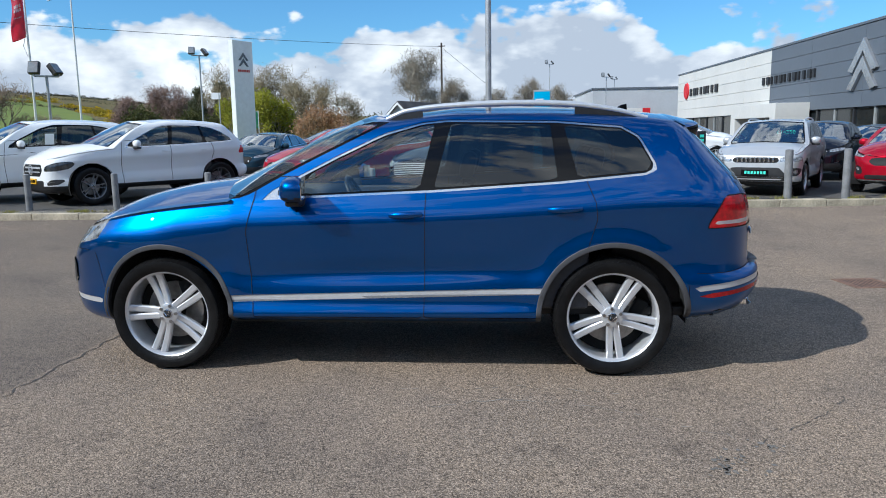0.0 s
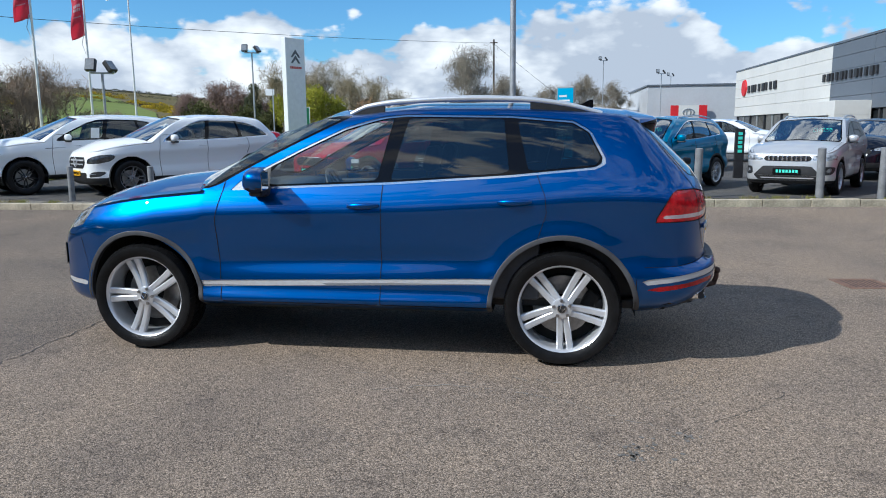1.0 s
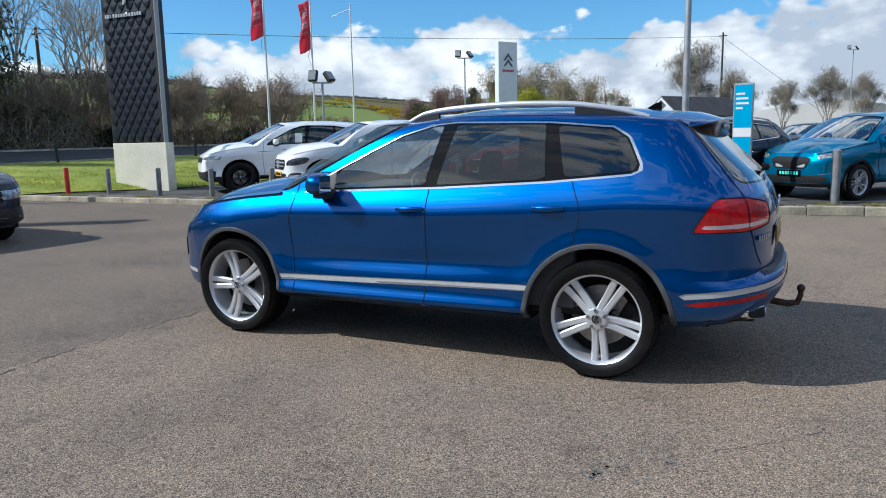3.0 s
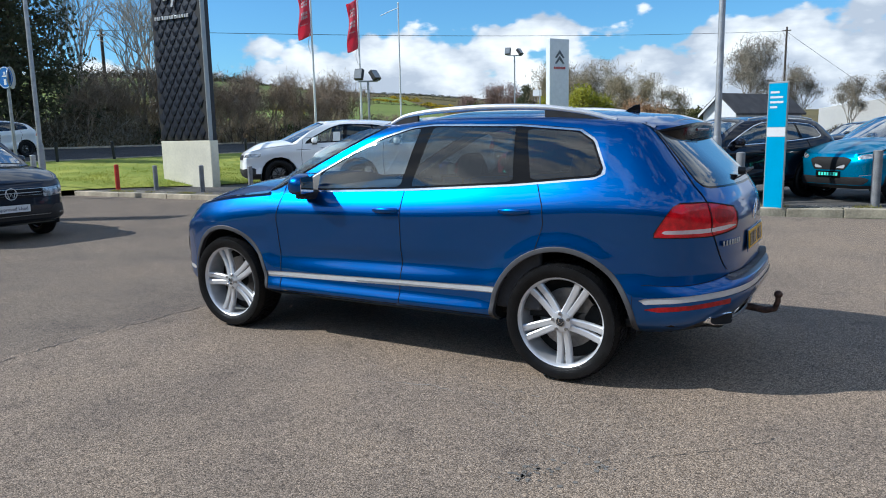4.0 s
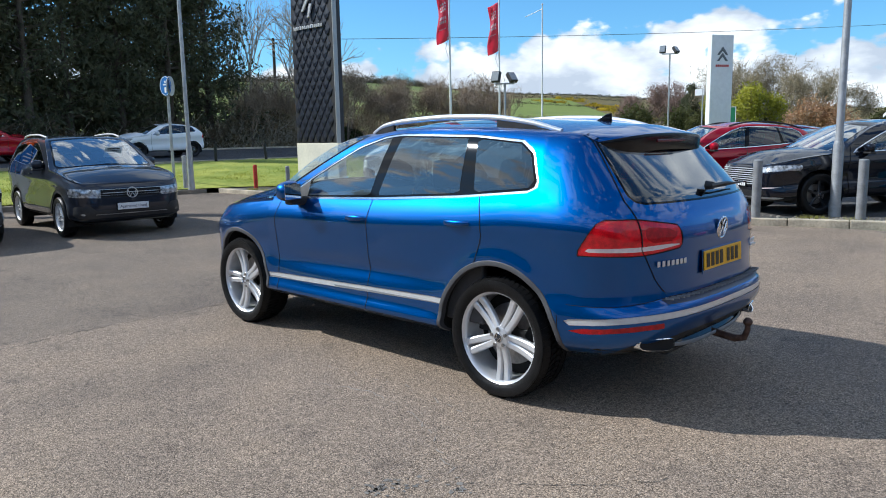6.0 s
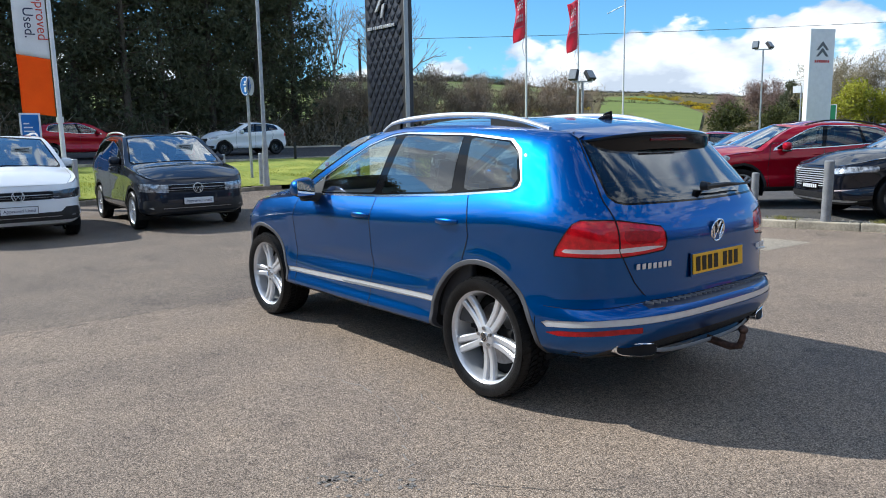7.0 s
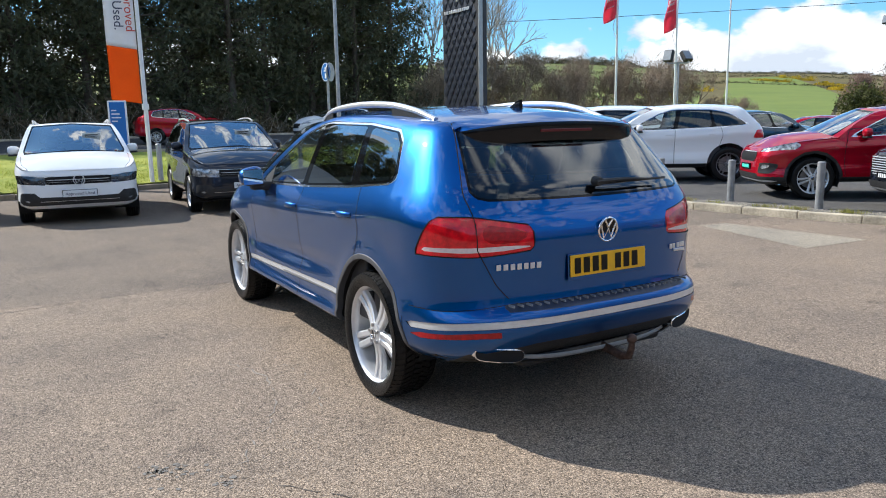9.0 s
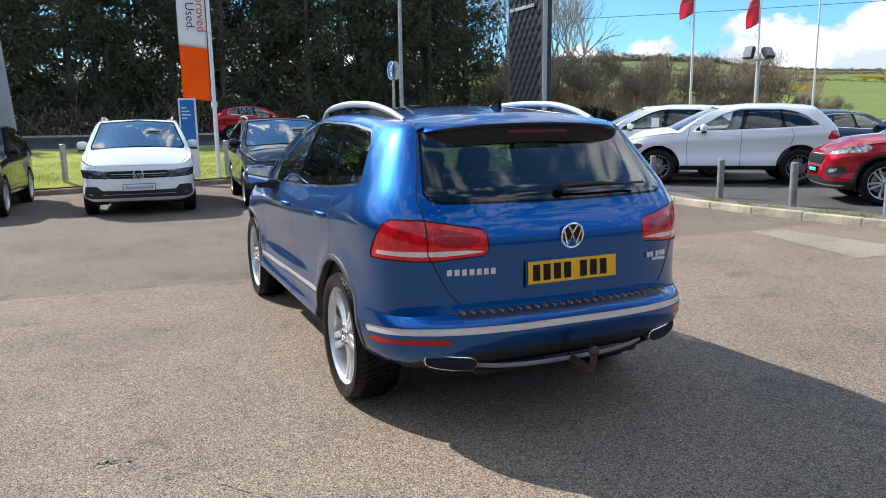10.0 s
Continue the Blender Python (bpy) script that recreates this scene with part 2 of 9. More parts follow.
def foliage(name, c1, c2, scale=1.0, through=0.35):
    """Leaves: two tones in patches, rough, with some light passing through them."""
    m = material(name, c1, 0.8, color2=c2, scale=scale, spec=0.25)
    nt = m.node_tree
    b = nt.nodes["Principled BSDF"]
    tr, mx, out = nt.nodes.new("ShaderNodeBsdfTranslucent"), nt.nodes.new("ShaderNodeMixShader"), nt.nodes["Material Output"]
    src = b.inputs["Base Color"].links[0].from_socket
    nt.links.new(src, tr.inputs["Color"])
    mx.inputs[0].default_value = through
    nt.links.new(b.outputs[0], mx.inputs[1])
    nt.links.new(tr.outputs[0], mx.inputs[2])
    nt.links.new(mx.outputs[0], out.inputs["Surface"])
    return m


# ---- mesh helpers ----
def thing(name, m=None, label="", category="", group="", kind=""):
    ob = new(name)
    ob.empty_display_size = 0.2
    if m is not None:
        ob.matrix_world = m
    return tagged(ob, label, category, group, kind)


def link_mesh(name, verts, faces, mat, parent=None, smooth=True, label="", normals=None, bevel=0.0, sharp=40):
    me = bpy.data.meshes.new(name)
    me.from_pydata([tuple(v) for v in verts], [], faces)
    me.materials.append(mat)
    if smooth:
        me.polygons.foreach_set("use_smooth", [True] * len(me.polygons))
        if normals is None:
            me.set_sharp_from_angle(angle=radians(sharp))
        else:
            me.normals_split_custom_set_from_vertices([tuple(v) for v in normals])
    me.update()
    ob = new(name, me)
    if parent is not None:
        ob.parent = parent
    if label:
        ob["label"] = label
    return ob


def weigh_normals(me, limit):
    """Large flat faces keep their own normal; the bevels round off between them."""
    at = {}
    info = [(p.normal.copy(), p.area, list(p.vertices)) for p in me.polygons]
    for k, (_, _, vs) in enumerate(info):
        for v in vs:
            at.setdefault(v, []).append(k)
    out = []
    for nf, _, vs in info:
        for v in vs:
            s = Vector((0, 0, 0))
            for k in at[v]:
                if info[k][0].dot(nf) > limit:
                    s += info[k][0] * info[k][1]
            out.append(s.normalized() if s.length > 1e-12 else nf)
    me.normals_split_custom_set(out)


def part(name, bm, mat, parent=None, label="", smooth=True, sharp=40):
    me = bpy.data.meshes.new(name)
    bmesh.ops.recalc_face_normals(bm, faces=bm.faces)
    bm.to_mesh(me)
    bm.free()
    me.materials.append(mat)
    if smooth:
        me.polygons.foreach_set("use_smooth", [True] * len(me.polygons))
        me.set_sharp_from_angle(angle=radians(sharp))
        if 6 < len(me.polygons) < 300:
            weigh_normals(me, math.cos(radians(sharp + 8)))
    ob = new(name, me)
    if parent is not None:
        ob.parent = parent
    if label:
        ob["label"] = label
    return ob


def add_box(bm, lo, hi, bevel=0.0, m=None, segs=2):
    c = [(a + b) / 2 for a, b in zip(lo, hi)]
    s = [max(1e-4, b - a) for a, b in zip(lo, hi)]
    g = bmesh.ops.create_cube(bm, size=1.0, matrix=Matrix.LocRotScale(c, None, s))
    vs = g["verts"]
    if bevel:
        es = list({e for v in vs for e in v.link_edges})
        r = bmesh.ops.bevel(bm, geom=es, offset=bevel, segments=segs, affect="EDGES", profile=0.5)
        vs = list({v for f in r["faces"] for v in f.verts} | {v for v in vs if v.is_valid})
    if m is not None:
        bmesh.ops.transform(bm, matrix=m, verts=vs)
    return vs


def add_cyl(bm, p0, p1, r0, r1=None, segs=16, caps=True):
    p0, p1 = Vector(p0), Vector(p1)
    d = p1 - p0
    m = Matrix.Translation((p0 + p1) / 2) @ d.to_track_quat("Z", "Y").to_matrix().to_4x4()
    g = bmesh.ops.create_cone(bm, cap_ends=caps, segments=segs, radius1=r0, radius2=r0 if r1 is None else r1, depth=d.length, matrix=m)
    return g["verts"]


def add_tube(bm, pts, radius, segs=8, flat=1.0, closed=False, up=(0, 0, 1)):
    """A tube along points; radius may be a list; flat squeezes it across its side."""
    pts = [Vector(p) for p in pts]
    rad = radius if isinstance(radius, (list, tuple)) else [radius] * len(pts)
    rings = []
    for i, p in enumerate(pts):
        a = pts[i - 1] if i or closed else p
        b = pts[(i + 1) % len(pts)] if i < len(pts) - 1 or closed else p
        t = (b - a).normalized()
        s = t.cross(Vector(up))
        s = s.normalized() if s.length > 1e-4 else t.orthogonal().normalized()
        u = s.cross(t).normalized()
        rings.append([bm.verts.new(p + s * (math.cos(k * math.tau / segs) * rad[i] * flat) + u * (math.sin(k * math.tau / segs) * rad[i])) for k in range(segs)])
    n = len(rings)
    for i in range(n if closed else n - 1):
        r, q = rings[i], rings[(i + 1) % n]
        for k in range(segs):
            bm.faces.new((r[k], r[(k + 1) % segs], q[(k + 1) % segs], q[k]))
    if not closed:
        bm.faces.new(rings[0][::-1])
        bm.faces.new(rings[-1])


def add_lathe(bm, prof, segs=48, axis="Y", closed=False, m=None):
    """Turns (radius, along) pairs round an axis."""
    rings = []
    for r, a in prof:
        ring = []
        for k in range(segs):
            c, s = math.cos(k * math.tau / segs), math.sin(k * math.tau / segs)
            p = Vector((r * c, a, r * s)) if axis == "Y" else Vector((r * c, r * s, a))
            ring.append(bm.verts.new(m @ p if m else p))
        rings.append(ring)
    n = len(rings)
    for i in range(n if closed else n - 1):
        r, q = rings[i], rings[(i + 1) % n]
        for k in range(segs):
            bm.faces.new((r[k], r[(k + 1) % segs], q[(k + 1) % segs], q[k]))
    return rings


def add_prism(bm, poly, lo, hi, plane="xz", bevel=0.0):
    """An outline drawn in a plane, pulled out from lo to hi along the third axis."""
    def at(a, b, c):
        return {"xz": (a, c, b), "yz": (c, a, b), "xy": (a, b, c)}[plane]
    v0 = [bm.verts.new(at(a, b, lo)) for a, b in poly]
    v1 = [bm.verts.new(at(a, b, hi)) for a, b in poly]
    n = len(poly)
    fs = [bm.faces.new(v0), bm.faces.new(v1[::-1])]
    for i in range(n):
        fs.append(bm.faces.new((v0[i], v1[i], v1[(i + 1) % n], v0[(i + 1) % n])))
    if bevel:
        es = list({e for f in fs[:2] for e in f.edges})
        bmesh.ops.bevel(bm, geom=es, offset=bevel, segments=2, affect="EDGES", profile=0.5)
    return v0 + v1


def spline(points):
    """A smooth curve through (x, y) pairs that does not overshoot."""
    xs, ys = np.array([p[0] for p in points], float), np.array([p[1] for p in points], float)
    h, d = np.diff(xs), np.diff(ys) / np.diff(xs)
    m = np.zeros(len(xs))
    m[0], m[-1] = d[0], d[-1]
    for i in range(1, len(xs) - 1):
        if d[i - 1] * d[i] > 0:
            w1, w2 = 2 * h[i] + h[i - 1], h[i] + 2 * h[i - 1]
            m[i] = (w1 + w2) / (w1 / d[i - 1] + w2 / d[i])

    def f(q):
        q = np.clip(np.asarray(q, float), xs[0], xs[-1])
        i = np.clip(np.searchsorted(xs, q, side="right") - 1, 0, len(h) - 1)
        t = (q - xs[i]) / h[i]
        return (2 * t**3 - 3 * t**2 + 1) * ys[i] + (t**3 - 2 * t**2 + t) * h[i] * m[i] + (-2 * t**3 + 3 * t**2) * ys[i + 1] + (t**3 - t**2) * h[i] * m[i + 1]

    return f


def inset(poly, r):
    p = [Vector(q) for q in poly]
    area = sum(p[i].x * p[(i + 1) % len(p)].y - p[(i + 1) % len(p)].x * p[i].y for i in range(len(p)))
    sgn = 1 if area > 0 else -1
    out = []
    for i in range(len(p)):
        a, b, c = p[i - 1], p[i], p[(i + 1) % len(p)]
        d1, d2 = (b - a).normalized(), (c - b).normalized()
        n1, n2 = Vector((-d1.y, d1.x)) * sgn, Vector((-d2.y, d2.x)) * sgn
        k = 1 + n1.dot(n2)
        out.append(b + (n1 + n2) * (r / max(k, 0.25)))
    return out


def poly_sdf(poly, rounding=0.0):
    """The signed distance to an outline with rounded corners; negative inside."""
    p = [tuple(q) for q in (inset(poly, rounding) if rounding else poly)]

    def f(a, b):
        a, b = np.asarray(a, float), np.asarray(b, float)
        best, inside = np.full(a.shape, 1e9), np.zeros(a.shape, bool)
        for i in range(len(p)):
            (x0, y0), (x1, y1) = p[i - 1], p[i]
            dx, dy = x1 - x0, y1 - y0
            t = np.clip(((a - x0) * dx + (b - y0) * dy) / (dx * dx + dy * dy + 1e-12), 0, 1)
            best = np.minimum(best, np.hypot(a - x0 - t * dx, b - y0 - t * dy))
            cr = (y0 > b) != (y1 > b)
            with np.errstate(divide="ignore", invalid="ignore"):
                xi = x0 + (b - y0) * dx / (dy if dy else 1e-12)
            inside ^= cr & (a < xi)
        return np.where(inside, -best, best) - rounding

    return f


# ---- cars: one closed skin, cut into panels, glass and lamps ----
class Skin:
    def __init__(self):
        self.v, self.f, self.tag, self.key = [], [], [], {}

    def vert(self, p):
        k = (round(p[0], 4), round(p[1], 4), round(p[2], 4))
        if k not in self.key:
            self.key[k] = len(self.v)
            self.v.append((float(p[0]), float(p[1]), float(p[2])))
        return self.key[k]

    def grid(self, rows, tag="body"):
        for r, q in zip(rows, rows[1:]):
            for i in range(len(r) - 1):
                f = []
                for p in (r[i], r[i + 1], q[i + 1], q[i]):
                    k = self.vert(p)
                    if k not in f:
                        f.append(k)
                if len(f) > 2:
                    self.f.append(f)
                    self.tag.append(tag)

    def cut(self, tag, dist, allow=("body",)):
        """Splits faces along dist = 0 and renames those inside."""
        a = np.array(self.v)
        d = dist(a[:, 0], a[:, 1], a[:, 2])
        d = np.where(np.abs(d) < 2e-4, 2e-4, d).tolist()
        made, nf, nt = {}, [], []
        for f, tg in zip(self.f, self.tag):
            if tg not in allow:
                nf.append(f), nt.append(tg)
                continue
            s = [d[i] < 0 for i in f]
            if all(s) or not any(s):
                nf.append(f), nt.append(tag if s[0] else tg)
                continue
            ins, outs = [], []
            for k, i in enumerate(f):
                j = f[(k + 1) % len(f)]
                (ins if s[k] else outs).append(i)
                if s[k] != s[(k + 1) % len(f)]:
                    e = (min(i, j), max(i, j))
                    if e not in made:
                        t = d[e[0]] / (d[e[0]] - d[e[1]])
                        p, q = self.v[e[0]], self.v[e[1]]
                        made[e] = len(self.v)
                        self.v.append(tuple(p[c] + t * (q[c] - p[c]) for c in range(3)))
                    ins.append(made[e]), outs.append(made[e])
            for poly, name in ((ins, tag), (outs, tg)):
                if len(poly) > 2:
                    nf.append(poly), nt.append(name)
        self.f, self.tag = nf, nt

    def panel(self, tag, gap, dist, w=0.0025, allow=("body",)):
        self.cut("_tmp", lambda x, y, z: dist(x, y, z) - w, allow)
        self.cut(tag, lambda x, y, z: dist(x, y, z) + w, ("_tmp",))
        self.tag = [gap if t == "_tmp" else t for t in self.tag]

    def normals(self):
        a, n = np.array(self.v), np.zeros((len(self.v), 3))
        for f in self.f:
            p = a[f]
            fn = np.zeros(3)
            for i in range(1, len(f) - 1):
                fn += np.cross(p[i] - p[0], p[i + 1] - p[0])
            n[f] += fn
        n /= np.maximum(np.linalg.norm(n, axis=1, keepdims=True), 1e-12)
        # faces look outwards
        if (n[:, 2] * (a[:, 2] > a[:, 2].max() - 0.1)).sum() < 0:
            n = -n
            self.f = [f[::-1] for f in self.f]
        return n

    def take(self, tag, n, offset=0.0, side=0):
        a = np.array(self.v)
        faces = [f for f, t in zip(self.f, self.tag) if t == tag and (not side or (a[f, 1].mean() * side > 0 if isinstance(side, int) else a[f, 1].mean() * side[0] > 0 and a[f, 0].mean() * side[1] > 0))]
        if not faces:
            return None
        used = sorted({i for f in faces for i in f})
        at = {i: k for k, i in enumerate(used)}
        return a[used] + n[used] * offset, [[at[i] for i in f] for f in faces], n[used]


# the profile of a tall estate car 4.8 m long; x runs from the nose (-) to the tail (+)
SUV = dict(
    bottom=[(-2.35, 0.25), (-1.9, 0.275), (-0.9, 0.31), (0.95, 0.32), (1.95, 0.36), (2.2, 0.38), (2.48, 0.45)],
    top=[(-2.35, 0.82), (-2.1, 0.925), (-1.75, 1.02), (-1.4, 1.075), (-1.0, 1.115), (0.34, 1.16), (1.11, 1.21), (1.7, 1.255), (2.35, 1.25)],
    nose=[(0, -2.2), (0.15, -2.31), (0.4, -2.35), (0.7, -2.34), (0.85, -2.31), (1, -2.23)],
    tail=[(0, 2.36), (0.06, 2.44), (0.16, 2.485), (0.25, 2.48), (0.295, 2.455), (0.325, 2.415), (0.45, 2.405), (0.69, 2.405), (0.84, 2.375), (1, 2.295)],
    side=[(0, 0.85), (0.04, 0.905), (0.10, 0.945), (0.20, 0.956), (0.30, 0.944), (0.42, 0.924), (0.55, 0.927), (0.68, 0.944), (0.775, 0.963), (0.805, 0.963), (0.84, 0.954), (0.92, 0.936), (1, 0.908)],
    roof=[(-0.2, 1.64), (0.1, 1.625), (0.5, 1.655), (1.0, 1.65), (1.5, 1.625), (1.9, 1.585), (2.05, 1.56)],
    roof_w=[(-0.2, 0.58), (0.1, 0.60), (0.8, 0.645), (1.5, 0.63), (2.05, 0.57)],
    cowl=-1.0, haunch=1.72, cowl_mid=-1.27, a_top=0.08, roof_front=-0.16, d_top=1.66, roof_rear=1.93,
    nf=3.2, nr=3.15, crown=0.15, roof_crown=0.055, bend=0.42)


def flank(x, z):
    """How far the blue car's side swells over the wheels and hollows between them."""
    r = np.minimum(np.hypot(x + 1.4465, z - 0.377), np.hypot(x - 1.4465, z - 0.377))
    swell = 0.020 * np.exp(-((r - 0.47) / 0.075) ** 2) * np.clip((z - 0.40) / 0.2, 0, 1)
    lens = np.clip(1 - ((x - 0.03) / 0.98) ** 2, 0, 1) ** 0.8
    skirt = 0.044 * np.clip((1.10 - np.abs(x)) / 0.12, 0, 1) * np.interp(z, [0.33, 0.36, 0.385, 0.465], [0.0, 0.9, 1.0, 0.0])
    hollow = 0.020 * lens * np.exp(-((z - 0.665 - 0.025 * x) / 0.065) ** 2)
    return swell + skirt - hollow


def car_skin(P, sx=1.0, sy=1.0, sz=1.0, coarse=1):
    bottom, top, nose, tail, side = (spline(P[k]) for k in ("bottom", "top", "nose", "tail", "side"))
    roof, roof_w = spline(P["roof"]), spline(P["roof_w"])
    nc, nm, nr, nl, ng = 16 // coarse, 64 // coarse, 18 // coarse, 34 // coarse, 18 // coarse
    sk, cowl, haunch = Skin(), P["cowl"], P["haunch"]
    u = np.linspace(0, np.pi / 2, nc + 1)
    ur = np.linspace(0, np.pi / 2, nr + 1)
    un = u
    if P["nf"] > 4:
        # even steps across the blunt nose, then along the wing
        k0 = 0.5 ** (1 / P["nf"])
        n1 = (nc * 5) // 8
        un = np.concatenate((np.arcsin((np.linspace(0, k0, n1 + 1)) ** (P["nf"] / 2)), np.arccos(np.linspace(k0, 0, nc - n1 + 1)[1:] ** (P["nf"] / 2))))
    mids = np.linspace(cowl, haunch, nm + 1)

    def crown_at(y, w):
        return 1 - np.abs(np.clip(y / max(w, 1e-6), -1, 1)) ** 2.4

    def half(h):
        b, f, r = float(side(h)), float(nose(h)), float(tail(h))
        xf = cowl - (cowl - f) * np.cos(un) ** (2 / P["nf"])
        yf = b * np.sin(un) ** (2 / P["nf"])
        xr = haunch + (r - haunch) * np.sin(ur) ** (2 / P["nr"])
        yr = b * np.cos(ur) ** (2 / P["nr"])
        x = np.concatenate((xf, mids[1:], xr[1:]))
        y = np.concatenate((yf, np.full(nm, b), yr[1:]))
        zb, zt = bottom(x), top(x)
        z = zb + h * (zt - zb)
        if P.get("flank"):
            y = y + P["flank"](x, z) * np.clip(y / b, 0, 1) ** 4
        return np.stack((x, -y, z), 1)

    def both(rows):
        out = []
        for r in rows:
            m = r[::-1].copy()
            m[:, 1] *= -1
            out.append(np.concatenate((r, m[1:])))
        return out

    hs = np.linspace(0, 1, nl + 1)
    low = [half(h) for h in hs]
    sk.grid(both(low))
    rim = low[-1]
    # bonnet: across from wing to wing
    nacross = 24 // coarse
    rows = []
    for i in range(nc + 1):
        p, w = rim[i], -rim[i][1]
        ys = np.linspace(-w, w, nacross + 1)
        wide = float(side(1))
        rise = min(1, (w / wide) ** 1.5)
        if P["nf"] > 4:
            q = min(1, max(0, (p[0] - rim[0][0]) / 0.6))
            rise = q * q * (3 - 2 * q)
        z = p[2] + P["crown"] * crown_at(ys, w) * rise
        bow = (P["cowl_mid"] - cowl) * crown_at(ys, w) * max(0, (i / nc)) ** 3
        rows.append(np.stack((np.full_like(ys, p[0]) + bow, ys, z), 1))
    sk.grid(rows, "bonnet")
    # glasshouse: columns from the belt up to the roof edge
    b0 = float(side(1))
    fx = np.sin(u)
    base_f = np.stack((cowl + (P["cowl_mid"] - cowl) * (1 - fx**2.4), -b0 * fx, np.full(nc + 1, float(top(cowl))) + P["crown"] * (1 - fx**2.4)), 1)
    base = np.concatenate((base_f, rim[nc + 1:]))
    wr = float(roof_w(P["a_top"]))
    top_f = np.stack((P["a_top"] + (P["roof_front"] - P["a_top"]) * (1 - fx**2.4), -wr * fx, np.zeros(nc + 1)), 1)
    mt = np.linspace(P["a_top"], P["d_top"], nm + 1)
    xr = P["d_top"] + (P["roof_rear"] - P["d_top"]) * np.sin(ur) ** (2 / P.get("corner", 2.6))
    yr = float(roof_w(P["d_top"])) * np.cos(ur) ** (2 / P.get("corner", 2.6))
    tops = np.concatenate((top_f, np.stack((mt[1:], -roof_w(mt[1:]), np.zeros(nm)), 1), np.stack((xr[1:], -yr[1:], np.zeros(nr)), 1)))
    tops[:, 2] = roof(tops[:, 0])
    tops[: nc + 1, 2] = float(roof(P["a_top"])) + P["roof_crown"] * 0.8 * (1 - fx**2)
    kf = np.concatenate((np.full(nc, 0.10) + (P["bend"] - 0.10) * fx[:-1] ** 6, np.full(nm + 1, P["bend"]), P["bend"] + (0.06 - P["bend"]) * np.sin(ur[1:]) ** 0.7))[:, None]
    knee = tops + (base - tops) * kf
    knee[:, 2] = tops[:, 2] - 0.012
    rows = []
    for g in np.linspace(0, 1, ng + 1):
        c1, c2 = base + (knee - base) * 0.72, tops + (knee - tops) * 0.72
        rows.append((1 - g) ** 3 * base + 3 * (1 - g) ** 2 * g * c1 + 3 * (1 - g) * g**2 * c2 + g**3 * tops)
    sk.grid(both(rows), "house")
    rows = []
    for i in range(len(tops)):
        p, w = tops[i], -tops[i][1]
        ys = np.linspace(-w, w, nacross + 1)
        # keep the roof edge where the glasshouse ends
        extra = P["roof_crown"] * (1 - (ys / max(w, 1e-6)) ** 2)
        k = 1.0 if i >= nc else fx[i] ** 2
        rows.append(np.stack((np.full_like(ys, p[0]), ys, p[2] + extra * k * min(1, w / 0.5)), 1))
    sk.grid(rows, "roof")
    # underside
    rows = []
    for p in low[0]:
        ys = np.linspace(p[1], -p[1], 5)
        rows.append(np.stack((np.full_like(ys, p[0]), ys, np.full_like(ys, p[2])), 1))
    sk.grid(rows, "under")
    a = np.array(sk.v) * (sx, sy, sz)
    sk.v = [tuple(p) for p in a]
    return sk


def in_view(view, sdf, side=0, ahead=None):
    """A distance in the view from the side, the front, the rear or above."""
    def f(x, y, z):
        d = sdf(x, z) if view == "side" else sdf(x, np.abs(y)) if view == "top" else sdf(np.abs(y), z)
        if view == "front":
            d = np.maximum(d, x - (-0.9 if ahead is None else ahead))
        if view == "rear":
            d = np.maximum(d, (1.2 if ahead is None else ahead) - x)
        if view == "side":
            d = np.maximum(d, 0.3 - np.abs(y))
        return d
    return f


